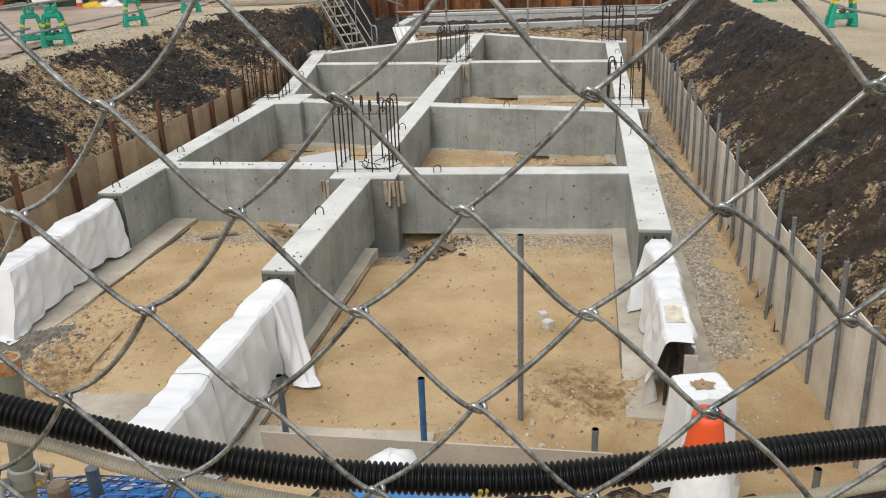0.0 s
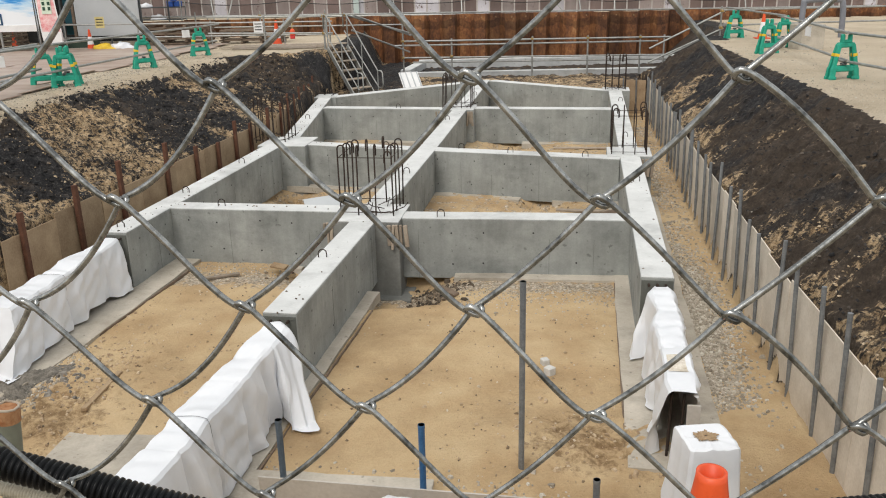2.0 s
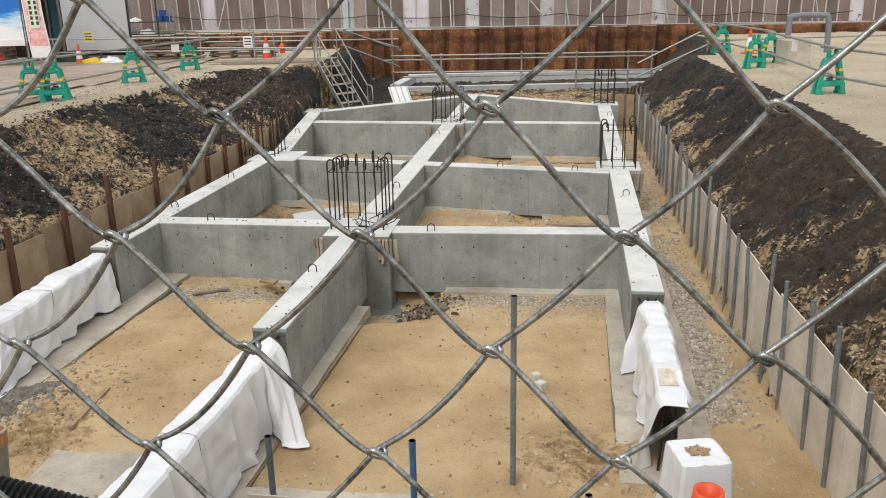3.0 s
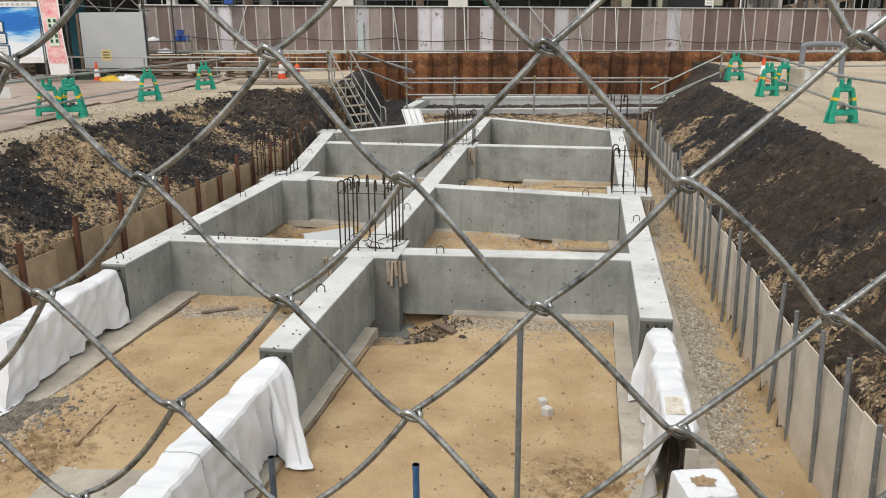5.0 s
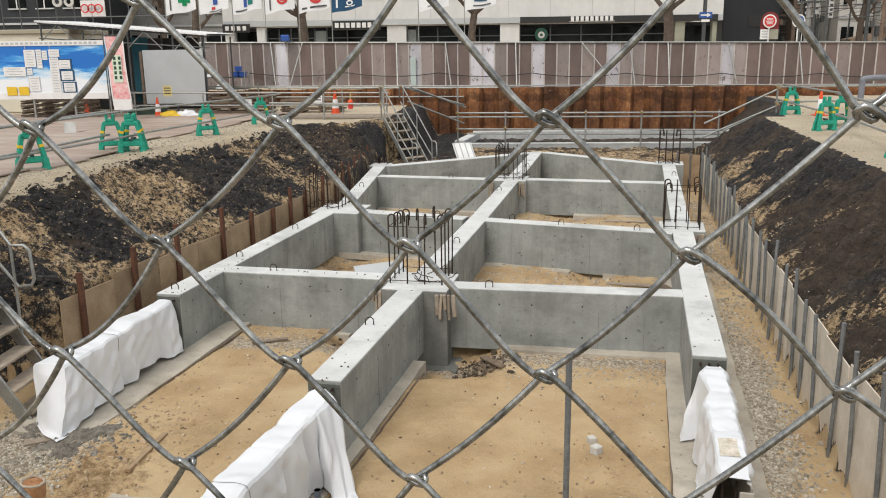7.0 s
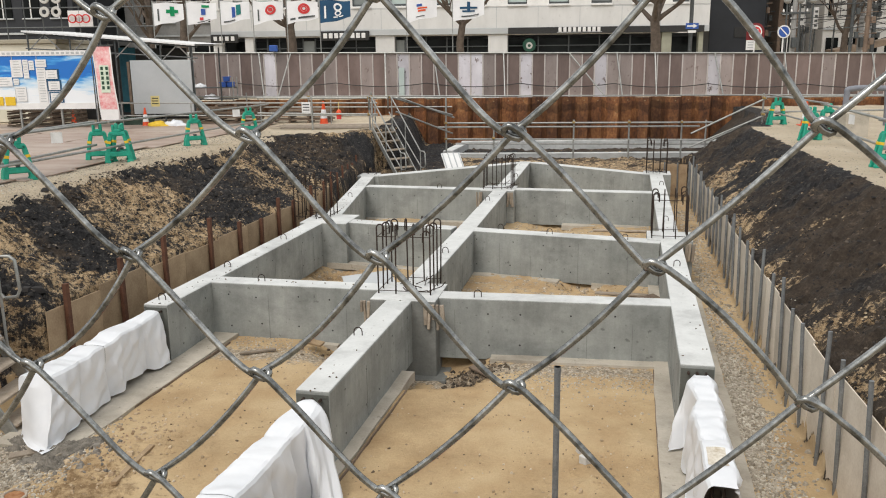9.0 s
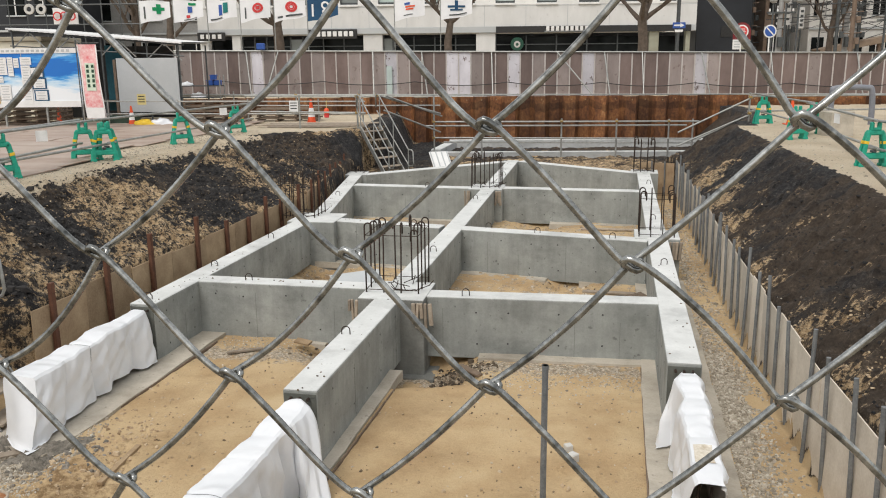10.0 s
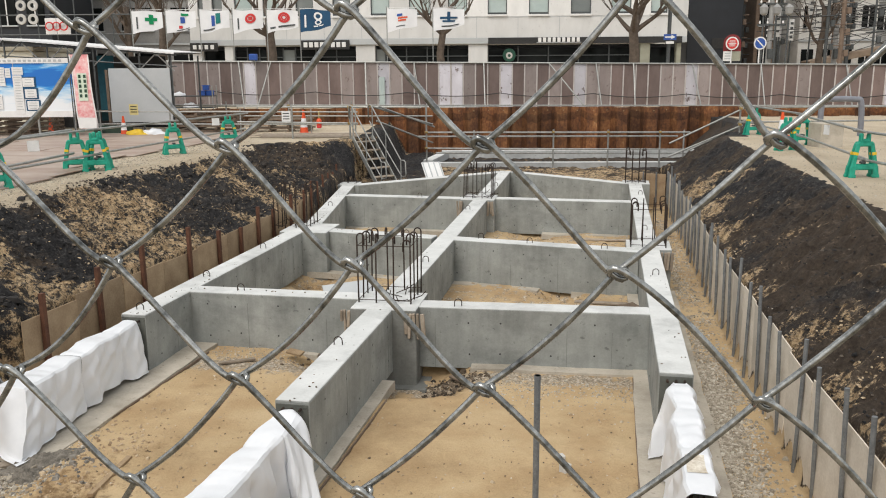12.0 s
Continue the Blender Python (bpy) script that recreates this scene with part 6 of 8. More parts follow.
def notice_board():
    ob = thing("notice_board", at(-14.0, 27.0, -0.2), "long notice board with blue sky print and pinned white papers", "notice board")
    part("panel", box(Geo(), (4.2, 0.05, 1.8), at(-0.85, 0, 1.68), 0.005), M_SKYPRINT, ob)
    part("header", box(Geo(), (4.2, 0.02, 0.16), at(-0.85, -0.037, 2.5), 0.002), M_WHITE, ob, "pale header strip")
    hb = part("base_strip", box(Geo(), (4.2, 0.02, 0.2), at(-0.85, -0.037, 0.80), 0.002), M_WHITE, ob)
    for i in range(24):
        part("header_writing", box(Geo(), (0.1, 0.006, 0.07), at(-2.85 + i * 0.165, -0.05, 2.5)), M_GREYPANEL, ob, "grey writing bar")
    for cx, cz, w, h, dark in ((-0.16, 1.82, 0.38, 0.28, 1), (-0.11, 1.46, 0.38, 0.28, 1), (-0.07, 1.08, 0.38, 0.28, 1), (-0.48, 2.18, 0.36, 0.24, 0), (-0.51, 1.42, 0.3, 1.24, 0), (-1.31, 2.02, 0.38, 0.56, 0),
                               (-1.0, 2.0, 0.18, 0.6, 0), (-0.8, 2.12, 0.17, 0.3, 0), (-1.37, 1.6, 0.18, 0.2, 0), (-1.25, 1.2, 0.36, 0.48, 0), (-1.88, 1.6, 0.76, 0.3, 0)):
        if dark:
            part("paper_frame", box(Geo(), (w + 0.1, 0.012, h + 0.07), at(cx, -0.035, cz)), M_NAVY, ob, "dark blue paper frame")
        pp = part("paper", box(Geo(), (w, 0.008, h), at(cx, -0.05, cz)), M_WHITE, ob, "white printed paper")
        for k in range(int(h / 0.09)):
            part("writing", box(Geo(), (w * random.uniform(0.5, 0.8), 0.004, 0.02), at(cx, -0.057, cz + h / 2 - 0.06 - k * 0.085)), M_GREYPANEL, pp)
    for cx in (-2.05, -1.64):
        part("yellow_card", box(Geo(), (0.34, 0.012, 0.28), at(cx, -0.06, 0.97)), M_YELLOW, ob, "yellow card")
    for cx in (-1.45, -0.62):
        part("panel_joint", box(Geo(), (0.015, 0.01, 1.8), at(cx, -0.029, 1.68)), M_GREYPANEL, ob, "thin joint between two board panels")
    for x in (-2.8, -1.4, 0.0, 1.2):
        part("leg", box(Geo(), (0.06, 0.06, 1.0), at(x, 0.06, 0.5), 0.005), M_PIPE, ob)
    return ob


notice_board()


M_GREENINK = simple("dark_green_ink", (0.015, 0.05, 0.03), (0.03, 0.08, 0.05), 9, 0.8)


def banner():
    ob = thing("pink_banner", at(-12.05, 26.2, -0.15), "tall pink blossom-print banner on a stand", "banner")
    part("pole", tube(Geo(), [(-0.38, 0.03, 0), (-0.38, 0.03, 2.75)], 0.018, 6), M_STEELD, ob)
    part("spar", tube(Geo(), [(-0.42, 0.02, 2.66), (0.36, 0.02, 2.66)], 0.014, 6), M_STEELD, ob)
    n = 16
    verts, faces = [], []
    for j in range(n + 1):
        v = j / n
        for i in range(5):
            u = i / 4
            verts.append((-0.34 + 0.6 * u + 0.12 * v, 0.04 * math.sin(v * 6 + u * 2), 2.62 - v * 2.3))
    for j in range(n):
        for i in range(4):
            a = j * 5 + i
            faces.append((a, a + 1, a + 6, a + 5))
    cloth = part("cloth", Geo().add(verts, faces), M_PINK, ob, smooth=True)
    for e in (0.03, 0.97):
        g = Geo()
        edge = [Vector((-0.34 + 0.6 * e + 0.12 * k / 12, 0.04 * math.sin(k / 2 + e * 2) - 0.012, 2.6 - k / 12 * 2.26)) for k in range(13)]
        for a, c in zip(edge, edge[1:]):
            g.add([a - Vector((0.02, 0, 0)), a + Vector((0.02, 0, 0)), c + Vector((0.02, 0, 0)), c - Vector((0.02, 0, 0))], [(0, 1, 2, 3)])
        part("border", g, M_WHITE, cloth, "white border strip")
    part("lower_panel", box(Geo(), (0.58, 0.006, 0.34), at(0.08, -0.05, 0.5)), M_WHITE, ob, "white foot of the banner")
    part("centre_label", box(Geo(), (0.3, 0.006, 0.85), at(0.03, -0.055, 1.62), 0.002), simple("pale_green_print", (0.55, 0.66, 0.52), (0.66, 0.74, 0.62), 6, 0.8), cloth, "pale green label field")
    for c in (-0.07, 0.09):
        for k in range(5):
            part("writing", box(Geo(), (0.08, 0.006, 0.1), at(0.03 + c, -0.062, 1.95 - k * 0.15)), M_GREENINK, cloth, "dark green writing bar")
    return ob


banner()
g = box(Geo(), (2.15, 0.05, 1.85), at(-11.3, 29.0, 1.12, 0), 0.006)
tagged(part("grey_site_panel", g, M_GREYPANEL), "plain light grey sheet panel beside the canopy", "panel")


def canopy():
    ob = thing("site_canopy", at(-13.5, 30.5, -0.2), "open site shelter with a thin white corrugated roof", "shelter")
    verts, faces, n = [], [], 90
    for i in range(n + 1):
        x = -2.6 + 6.1 * i / n
        w = 0.008 * math.sin(i * 2.1)
        z = 3.30 - (x + 2.6) * 0.088 + w
        for y, dz in ((-1.6, 0), (1.8, 0.06)):
            verts += [(x, y, z + dz), (x, y, z + dz - 0.05)]
    for i in range(n):
        a = i * 4
        faces += [(a, a + 4, a + 6, a + 2), (a + 1, a + 3, a + 7, a + 5), (a, a + 1, a + 5, a + 4)]
    part("roof", Geo().add(verts, faces), M_WHITE, ob)
    for x in (-2.5, -1.0, 0.6, 2.2, 3.3):
        z = 3.22 - (x + 2.6) * 0.088
        part("post", tube(Geo(), [(x, -1.4, 0), (x, -1.4, z)], 0.03, 6), M_STEELD, ob)
        part("post", tube(Geo(), [(x, 1.6, 0), (x, 1.6, z)], 0.03, 6), M_STEELD, ob)
        if x > 3:
            continue
        part("brace", tube(Geo(), [(x, -1.4, z - 0.6), (x + 0.6, -1.4, z - 0.05)], 0.022, 5), M_PIPE, ob)
        part("brace", tube(Geo(), [(x + 1.2, -1.4, z - 0.65), (x + 0.6, -1.4, z - 0.05)], 0.022, 5), M_PIPE, ob)
    part("beam", tube(Geo(), [(-2.6, -1.4, 3.2), (3.5, -1.4, 2.68)], 0.03, 6), M_STEELD, ob)
    part("beam", tube(Geo(), [(-2.6, -1.4, 2.7), (3.5, -1.4, 2.3)], 0.025, 6), M_STEELD, ob)
    # added black sheet stands in for the shade under the roof
    part("shade_backing", box(Geo(), (4.6, 0.06, 2.7), at(-0.3, 1.75, 1.35), 0.004), M_BLACK, ob, "black sheet for the dark inside of the shelter")
    part("curtain", box(Geo(), (0.6, 0.05, 2.3), at(0.62, -0.5, 1.55), 0.01), M_TEAL, ob, "dark teal hanging sheet")
    return ob


canopy()
g = box(Geo(), (0.09, 0.09, 2.2), at(-12.47, 29.05, 0.9, 6), 0.006)
tagged(part("timber_post", g, M_WOODD), "dark brown timber post beside the grey panel", "post")
table = thing("work_table", at(-13.35, 29.9, -0.2), "dark timber work table under the shelter roof", "table")
part("tabletop", box(Geo(), (1.5, 0.7, 0.05), at(0, 0, 0.75), 0.006), M_WOODD, table)
for x in (-0.65, 0.65):
    for y in (-0.28, 0.28):
        part("leg", box(Geo(), (0.07, 0.07, 0.73), at(x, y, 0.365), 0.004), M_WOODD, table)
g = lathe(Geo(), [(0.0, 0.0), (0.12, 0.0), (0.15, 0.3), (0.158, 0.3), (0.158, 0.32), (0.142, 0.32), (0.115, 0.02)], 20, at(-12.75, 28.75, -0.18))
tagged(part("bucket", g, M_PALEPLASTIC, smooth=True, sharp=35), "pale grey plastic bucket on the ground under the shelter", "bucket")
g = box(Geo(), (1.2, 0.45, 0.05), at(-12.15, 28.45, -0.15), 0.01)
for k, w, d in ((-0.215, 1.2, 0.03), (0.215, 1.2, 0.03)):
    box(g, (w, d, 0.28), at(-12.15, 28.45 + k, -0.03), 0.008)
for k in (-0.585, 0.585):
    box(g, (0.03, 0.45, 0.28), at(-12.15 + k, 28.45, -0.03), 0.008)
tagged(part("mixing_tray", g, M_TRAY), "dark green plastic mixing tray at the foot of the grey panel", "tray")
office = thing("site_office", at(-18.6, 32.5, -0.2), "beige portable site office with a flat roof", "site office")
part("wall", box(Geo(), (5.2, 3, 2.9), at(0, 0, 1.45), 0.02), simple("beige_office_wall", (0.56, 0.53, 0.43), (0.66, 0.62, 0.51), 2, 0.6), office)
part("roof", box(Geo(), (5.4, 3.2, 0.16), at(0, 0, 2.98), 0.02), M_BEIGEPIPE, office)


def stack(x, y, z, w, n, name, label, rz=0):
    ob = thing(name, at(x, y, z, rz), label, "timber stack")
    for i in range(n):
        for k in range(3):
            part("batten", box(Geo(), (w, 0.09, 0.05), at(random.uniform(-0.05, 0.05), -0.4 + k * 0.4, 0.12 + i * 0.16), 0.004), M_WOODD, ob)
        for k in range(4):
            part("bearer", box(Geo(), (0.09, 1.0, 0.07), at(-w / 2 + 0.1 + k * (w - 0.2) / 3, 0, 0.045 + i * 0.16), 0.004), M_WOODD, ob)
    return ob


stack(-8.9, 28.9, -0.2, 2.2, 5, "pallet_stack", "stack of dark old timber pallets and battens")
stack(-6.6, 29.8, -0.2, 2.2, 3, "pallet_stack", "low stack of dark old timber pallets")
stack(-15.0, 28.0, -0.2, 2.4, 4, "pallet_stack", "stack of old timber under the notice board")
for x, y, z, s, mt, nm, lb, cat in ((-11.0, 27.6, -0.2, 0.3, M_YELLOW, "yellow_sack", "crumpled yellow plastic sack on the ground", "sack"), (-10.5, 27.8, -0.2, 0.32, M_SHEET, "white_sack", "pile of white plastic sacks on the ground", "sack"),
                                 (-11.85, 34.5, 0.94, 0.2, M_SHEET, "white_sack", "white plastic sack on a rack by the hoarding", "sack"), (-11.4, 34.5, 0.47, 0.24, M_SHEET, "white_sack", "white plastic sack on the lower shelf of a rack", "sack")):
    verts, faces = [], []
    for j in range(9):
        for i in range(16):
            a, b = 2 * math.pi * i / 16, math.pi / 2 * j / 8
            k = 1 + 0.35 * noise.noise(Vector((math.cos(a) * 1.8 + x, math.sin(a) * 1.8, b * 2)))
            verts.append((s * 1.3 * math.cos(a) * math.cos(b) * k, s * math.sin(a) * math.cos(b) * k, s * 0.75 * math.sin(b) * k))
    for j in range(8):
        for i in range(16):
            faces.append((j * 16 + i, j * 16 + (i + 1) % 16, (j + 1) * 16 + (i + 1) % 16, (j + 1) * 16 + i))
    tagged(part(nm, Geo().add(verts, faces, at(x, y, z)), mt, smooth=True), lb, cat)
rack = thing("storage_rack", at(-11.3, 34.6, 0.0), "open pipe rack with blue crates and white bags by the hoarding", "rack")
for x in (-0.9, 0.9):
    for y in (-0.3, 0.3):
        part("upright", tube(Geo(), [(x, y, -0.1), (x, y, 1.35)], 0.024, 6), M_PIPE, rack)
for z in (0.45, 0.92):
    part("shelf", box(Geo(), (1.8, 0.6, 0.04), at(0, 0, z), 0.004), M_STEELD, rack, "dark shelf board")
for x, y, z, rz in ((0.45, 34.5, 0.94, 4), (0.72, 34.6, 0.94, -6), (0.58, 34.55, 1.16, 8)):
    g = box(Geo(), (0.24, 0.3, 0.2), at(-11.3 + x, y, z + 0.1, rz), 0.015)
    for k in (-1, 1):
        box(g, (0.27, 0.02, 0.03), at(-11.3 + x, y + 0.15 * k, z + 0.19, rz), 0.005)
    tagged(part("blue_crate", g, M_BLUE), "small blue plastic crate on the storage rack", "crate", "blue crates")
traffic_cone(at(-5.5, 28.3, -0.19), 1.15, 0.46, "orange traffic cone with white bands beside the guard rail")
traffic_cone(at(-13.9, 27.6, -0.19), 0.9, False, "faded red-orange cone below the notice board")
traffic_cone(at(-11.55, 27.9, -0.19), 0.95, 0.46, "orange and white cone beside the grey panel")
traffic_cone(at(9.1, 24.2, 0.0), 1.0, 0.46, "orange cone with a white band behind the barricades")
M_PALEYELLOW = simple("faded_yellow_print", (0.50, 0.42, 0.16), (0.62, 0.54, 0.26), 9, 0.6)
lamp = thing("warning_lamp", at(-4.9, 27.86, 0.1), "small orange-red warning lamp hung on the guard rail", "warning lamp")
part("lens", lathe(Geo(), [(0.0, 0.26), (0.05, 0.25), (0.085, 0.19), (0.09, 0.11), (0.08, 0.06)], 16), M_ORANGE, lamp, "orange-red plastic lens", smooth=True)
part("body", box(Geo(), (0.15, 0.12, 0.13), at(0, 0, 0.0), 0.015), M_RED, lamp, "red battery box")
part("hook", tube(Geo(), [(0, 0, 0.25), (0, 0, 0.44), (0, 0.05, 0.49), (0, 0.09, 0.46)], 0.012, 6), M_PALEYELLOW, lamp, "yellow hanging hook")
for x, y, z in ((-11.2, 28.0, 0.8), (-6.0, 27.85, 0.55)):
    ob = tagged(part("warning_plate", box(Geo(), (0.3, 0.012, 0.36), at(x, y, z - 0.12), 0.002), M_PALEYELLOW if x < -8 else M_WHITE), "small warning plate hung on the guard rail", "sign")
    for k in range(3):
        part("writing", box(Geo(), (0.22, 0.004, 0.03), at(x, y - 0.01, z - 0.02 - k * 0.09)), M_BLACK, ob)
pipe_thing((-12.8, 28.1, 0.62), (-3.6, 27.9, 0.56), 0.024, label="grey scaffold guard rail in front of the stores")
pipe_thing((-12.8, 28.1, 0.2), (-3.6, 27.9, 0.15), 0.024, label="lower scaffold guard rail in front of the stores")
for x in (-12.4, -10.0, -7.6, -5.2, -3.7):
    pipe_thing((x, 28.05, -0.25), (x, 28.05, 0.66), 0.024, label="upright scaffold post in front of the stores")

# ---- right side ----
g = box(Geo(), (0.62, 0.55, 0.62), at(8.95, 20.9, 0.28, 12), 0.02)
tagged(part("concrete_weight", g, M_BLIND), "square concrete weight block behind the barricades", "concrete block")
drain = tube(Geo(), smooth_path([(10.1, 24.0, 0.0), (10.1, 24.0, 0.85), (10.2, 24.0, 1.02), (11.0, 24.0, 1.03), (11.2, 24.0, 0.9), (11.25, 24.0, -0.05)], 10), 0.08, 12)
tagged(part("drain_pipe", drain, simple("grey_plastic_pipe", (0.15, 0.16, 0.19), (0.21, 0.22, 0.25), 5, 0.45), smooth=True), "bent grey plastic pipe rising from the ground", "pipe")

# ---- street buildings ----
M_PALEW = simple("pale_render", (0.45, 0.44, 0.42), (0.56, 0.55, 0.53), 1.0, 0.8, 0, 0.1, 8)
M_FLATS = simple("pale_flats_render", (0.58, 0.57, 0.54), (0.72, 0.71, 0.68), 0.8, 0.8, 0, 0.1, 8)
M_TILE = panel_mat("white_facade_tile", (0.70, 0.70, 0.69), (0.80, 0.80, 0.79))


def glass_mat():
    m, n, l, b = mat("dark_shop_glass", 0.06)
    f = noise_tex(n, l, place_coords(n, l, (0.4, 1, 0.8)), 0.9, 3)
    # near-black pane colour stands in for the unlit rooms behind
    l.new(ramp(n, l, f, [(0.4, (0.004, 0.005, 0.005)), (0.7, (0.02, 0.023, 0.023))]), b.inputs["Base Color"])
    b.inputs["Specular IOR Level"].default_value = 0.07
    return m


M_GLASS = glass_mat()


def white_building():
    ob = thing("white_building", at(-1.9, 52, 0), "white tiled street building with dark shop windows and pale blinds above", "building")
    x0, x1 = -14.96, 15.3
    mid = (x0 + x1) / 2
    part("fascia", box(Geo(), (x1 - x0, 0.5, 0.36), at(mid, 0.05, 3.6), 0.02), M_GREYPANEL, ob, "grey canopy strip over the shops")
    # black box paints the darkness inside the shops
    part("shop_back", box(Geo(), (x1 - x0 - 0.1, 0.3, 3.4), at(mid, 1.9, 1.7)), M_BLACK, ob, "black backing for the unlit shop interior")
    part("body", box(Geo(), (x1 - x0, 8, 9), at(mid, 6.2, 8.1)), M_TILE, ob)
    wins = [(-14.23, 0.34, 1), (-13.2, 0.63, 1), (-11.6, 1.08, 0), (-9.9, 1.0, 0), (-7.85, 1.08, 1), (-5.6, 1.08, 1), (-3.25, 1.14, 0), (-0.84, 1.3, 0), (1.45, 1.16, 0), (3.85, 1.16, 0), (6.35, 1.2, 0), (8.88, 1.22, 1), (11.3, 1.2, 0), (13.57, 1.0, 0)]
    edges = [x0] + [v for c, w, k in wins for v in (c - w / 2, c + w / 2)] + [x1]
    band = part("parapet_band", box(Geo(), (x1 - x0, 0.3, 1.24), at(mid, 0, 4.40), 0.01), M_TILE, ob)
    for a, c in zip(edges[0::2], edges[1::2]):
        part("pier", box(Geo(), (c - a, 0.3, 2.6), at((a + c) / 2, 0, 6.33), 0.01), M_TILE, ob)
    part("upper_band", box(Geo(), (x1 - x0, 0.3, 1.6), at(mid, 0, 8.43), 0.01), M_TILE, ob)
    for c, w, dim in wins:
        pane = part("window", box(Geo(), (w, 0.06, 2.6), at(c, 0.1, 6.33)), M_GREYPANE if dim else M_BLIND_PANE, ob, "upper window with a drawn blind")
        part("sill", box(Geo(), (w + 0.08, 0.14, 0.12), at(c, -0.19, 5.08), 0.01), M_WHITE, pane)
        part("window_frame", box(Geo(), (w, 0.08, 0.12), at(c, 0.03, 5.21), 0.005), M_STEELD, pane, "dark lower window frame")
        for e in (-1, 1):
            part("window_frame", box(Geo(), (0.05, 0.08, 2.6), at(c + e * (w / 2 - 0.025), 0.04, 6.33)), M_STEELD, pane)
    for x in (-12.4, -9.0, -6.7, -4.4, -2.1, 0.4, 2.6, 5.1, 7.6, 10.1, 12.4):
        part("joint", box(Geo(), (0.03, 0.01, 1.24), at(x, -0.153, 4.40)), M_GREYPANEL, band)
    part("joint", box(Geo(), (x1 - x0, 0.01, 0.03), at(mid, -0.153, 4.98)), M_GREYPANEL, band)
    for a, c, mt, lb in ((-14.9, -14.3, M_TILE, ""), (-12.91, -12.38, M_TILE, ""), (-4.8, -3.62, M_TILE, ""), (2.1, 3.28, M_TILE, ""), (12.55, 13.14, M_OLIVE, "olive grey door post"), (14.74, 15.01, M_OLIVE, "olive grey door post")):
        part("pillar", box(Geo(), (c - a, 0.5, 3.4), at((a + c) / 2, 0.2, 1.7), 0.02), mt, ob, lb)
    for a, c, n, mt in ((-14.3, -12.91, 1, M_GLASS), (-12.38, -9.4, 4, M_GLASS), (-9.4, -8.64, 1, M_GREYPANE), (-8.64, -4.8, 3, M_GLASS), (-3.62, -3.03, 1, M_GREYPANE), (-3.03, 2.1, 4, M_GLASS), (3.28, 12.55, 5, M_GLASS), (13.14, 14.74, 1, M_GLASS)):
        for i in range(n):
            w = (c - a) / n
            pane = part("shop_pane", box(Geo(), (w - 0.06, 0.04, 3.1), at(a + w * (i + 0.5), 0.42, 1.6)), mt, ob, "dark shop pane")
            part("shop_frame", box(Geo(), (0.07, 0.1, 3.3), at(a + w * i + 0.03, 0.38, 1.65)), M_STEELD, pane)
            if mt is M_GLASS and n > 1:
                part("transom", box(Geo(), (w, 0.08, 0.06), at(a + w * (i + 0.5), 0.38, 2.72)), M_STEELD, pane)
    board = part("sign_board", box(Geo(), (3.0, 0.14, 0.56), at(-6.65, -0.28, 3.43), 0.02), M_BLACK, ob, "black shop sign board with pale shapes")
    for i in range(8):
        part("sign_shape", box(Geo(), (0.24, 0.05, 0.3), at(-7.83 + i * 0.335, -0.37, 3.44), 0.02), M_WHITE, board, "pale sign shape")
    part("sign_band", box(Geo(), (11.7, 0.03, 0.37), at(9.15, -0.22, 3.595), 0.005), M_BLACK, ob, "black band carrying pale sign shapes")
    letters = part("sign_rail", box(Geo(), (2.7, 0.06, 0.04), at(7.58, -0.26, 3.47), 0.005), M_GREYPANEL, ob, "thin rail carrying pale sign shapes")
    for i in range(9):
        part("sign_shape", box(Geo(), (0.19, 0.06, 0.27), at(6.42 + i * 0.29, -0.28, 3.63), 0.02), M_WHITE, letters, "pale sign shape")
    disc = part("round_sign", lathe(Geo(), [(0.0, 0.05), (0.38, 0.05), (0.40, 0)], 24, pose(4.59, -0.1, 2.74, 90, 0, 0)), simple("dark_green_sign", (0.005, 0.045, 0.028), (0.01, 0.07, 0.042), 8, 0.4), ob, "round dark green sign")
    part("sign_mark", lathe(Geo(), [(0.09, 0.0), (0.2, 0.0)], 20, pose(4.59, -0.17, 2.72, 90, 0, 0)), M_PALEW, disc, "pale mark on the round sign")
    board3 = part("sign_board", box(Geo(), (1.7, 0.1, 0.5), at(-14.1, -0.3, 3.35), 0.01), M_BLACK, ob, "small black shop sign board")
    for i in range(4):
        part("sign_shape", box(Geo(), (0.22, 0.04, 0.26), at(-14.65 + i * 0.36, -0.37, 3.35), 0.02), M_WHITE, board3)
    return ob


white_building()


def plain_block(x0, x1, y, h, material, label, floors, bays, name="street_building", z0=2.4):
    ob = thing(name, at((x0 + x1) / 2, y, 0), label, "building")
    w = x1 - x0
    part("wall", box(Geo(), (w, 6, h), at(0, 3, h / 2), 0.03), material, ob)
    part("roof", box(Geo(), (w + 0.2, 6.2, 0.25), at(0, 3, h + 0.12), 0.02), M_GREYPANEL, ob)
    for f in range(floors):
        z = z0 + f * 3.0
        for i in range(bays):
            cx = -w / 2 + w * (i + 0.5) / bays
            win = part("window", box(Geo(), (w / bays * 0.62, 0.08, 1.5), at(cx, -0.02, z), 0.01), M_GLASS, ob, "dark window")
            part("window_frame", box(Geo(), (0.06, 0.06, 1.5), at(cx, -0.07, z)), M_WHITE, win)
            part("sill", box(Geo(), (w / bays * 0.68, 0.14, 0.08), at(cx, -0.05, z - 0.79), 0.01), M_GREYPANEL, win)
        part("floor_band", box(Geo(), (w, 0.1, 0.12), at(0, -0.05, z + 1.35)), M_GREYPANEL, ob)
    return ob


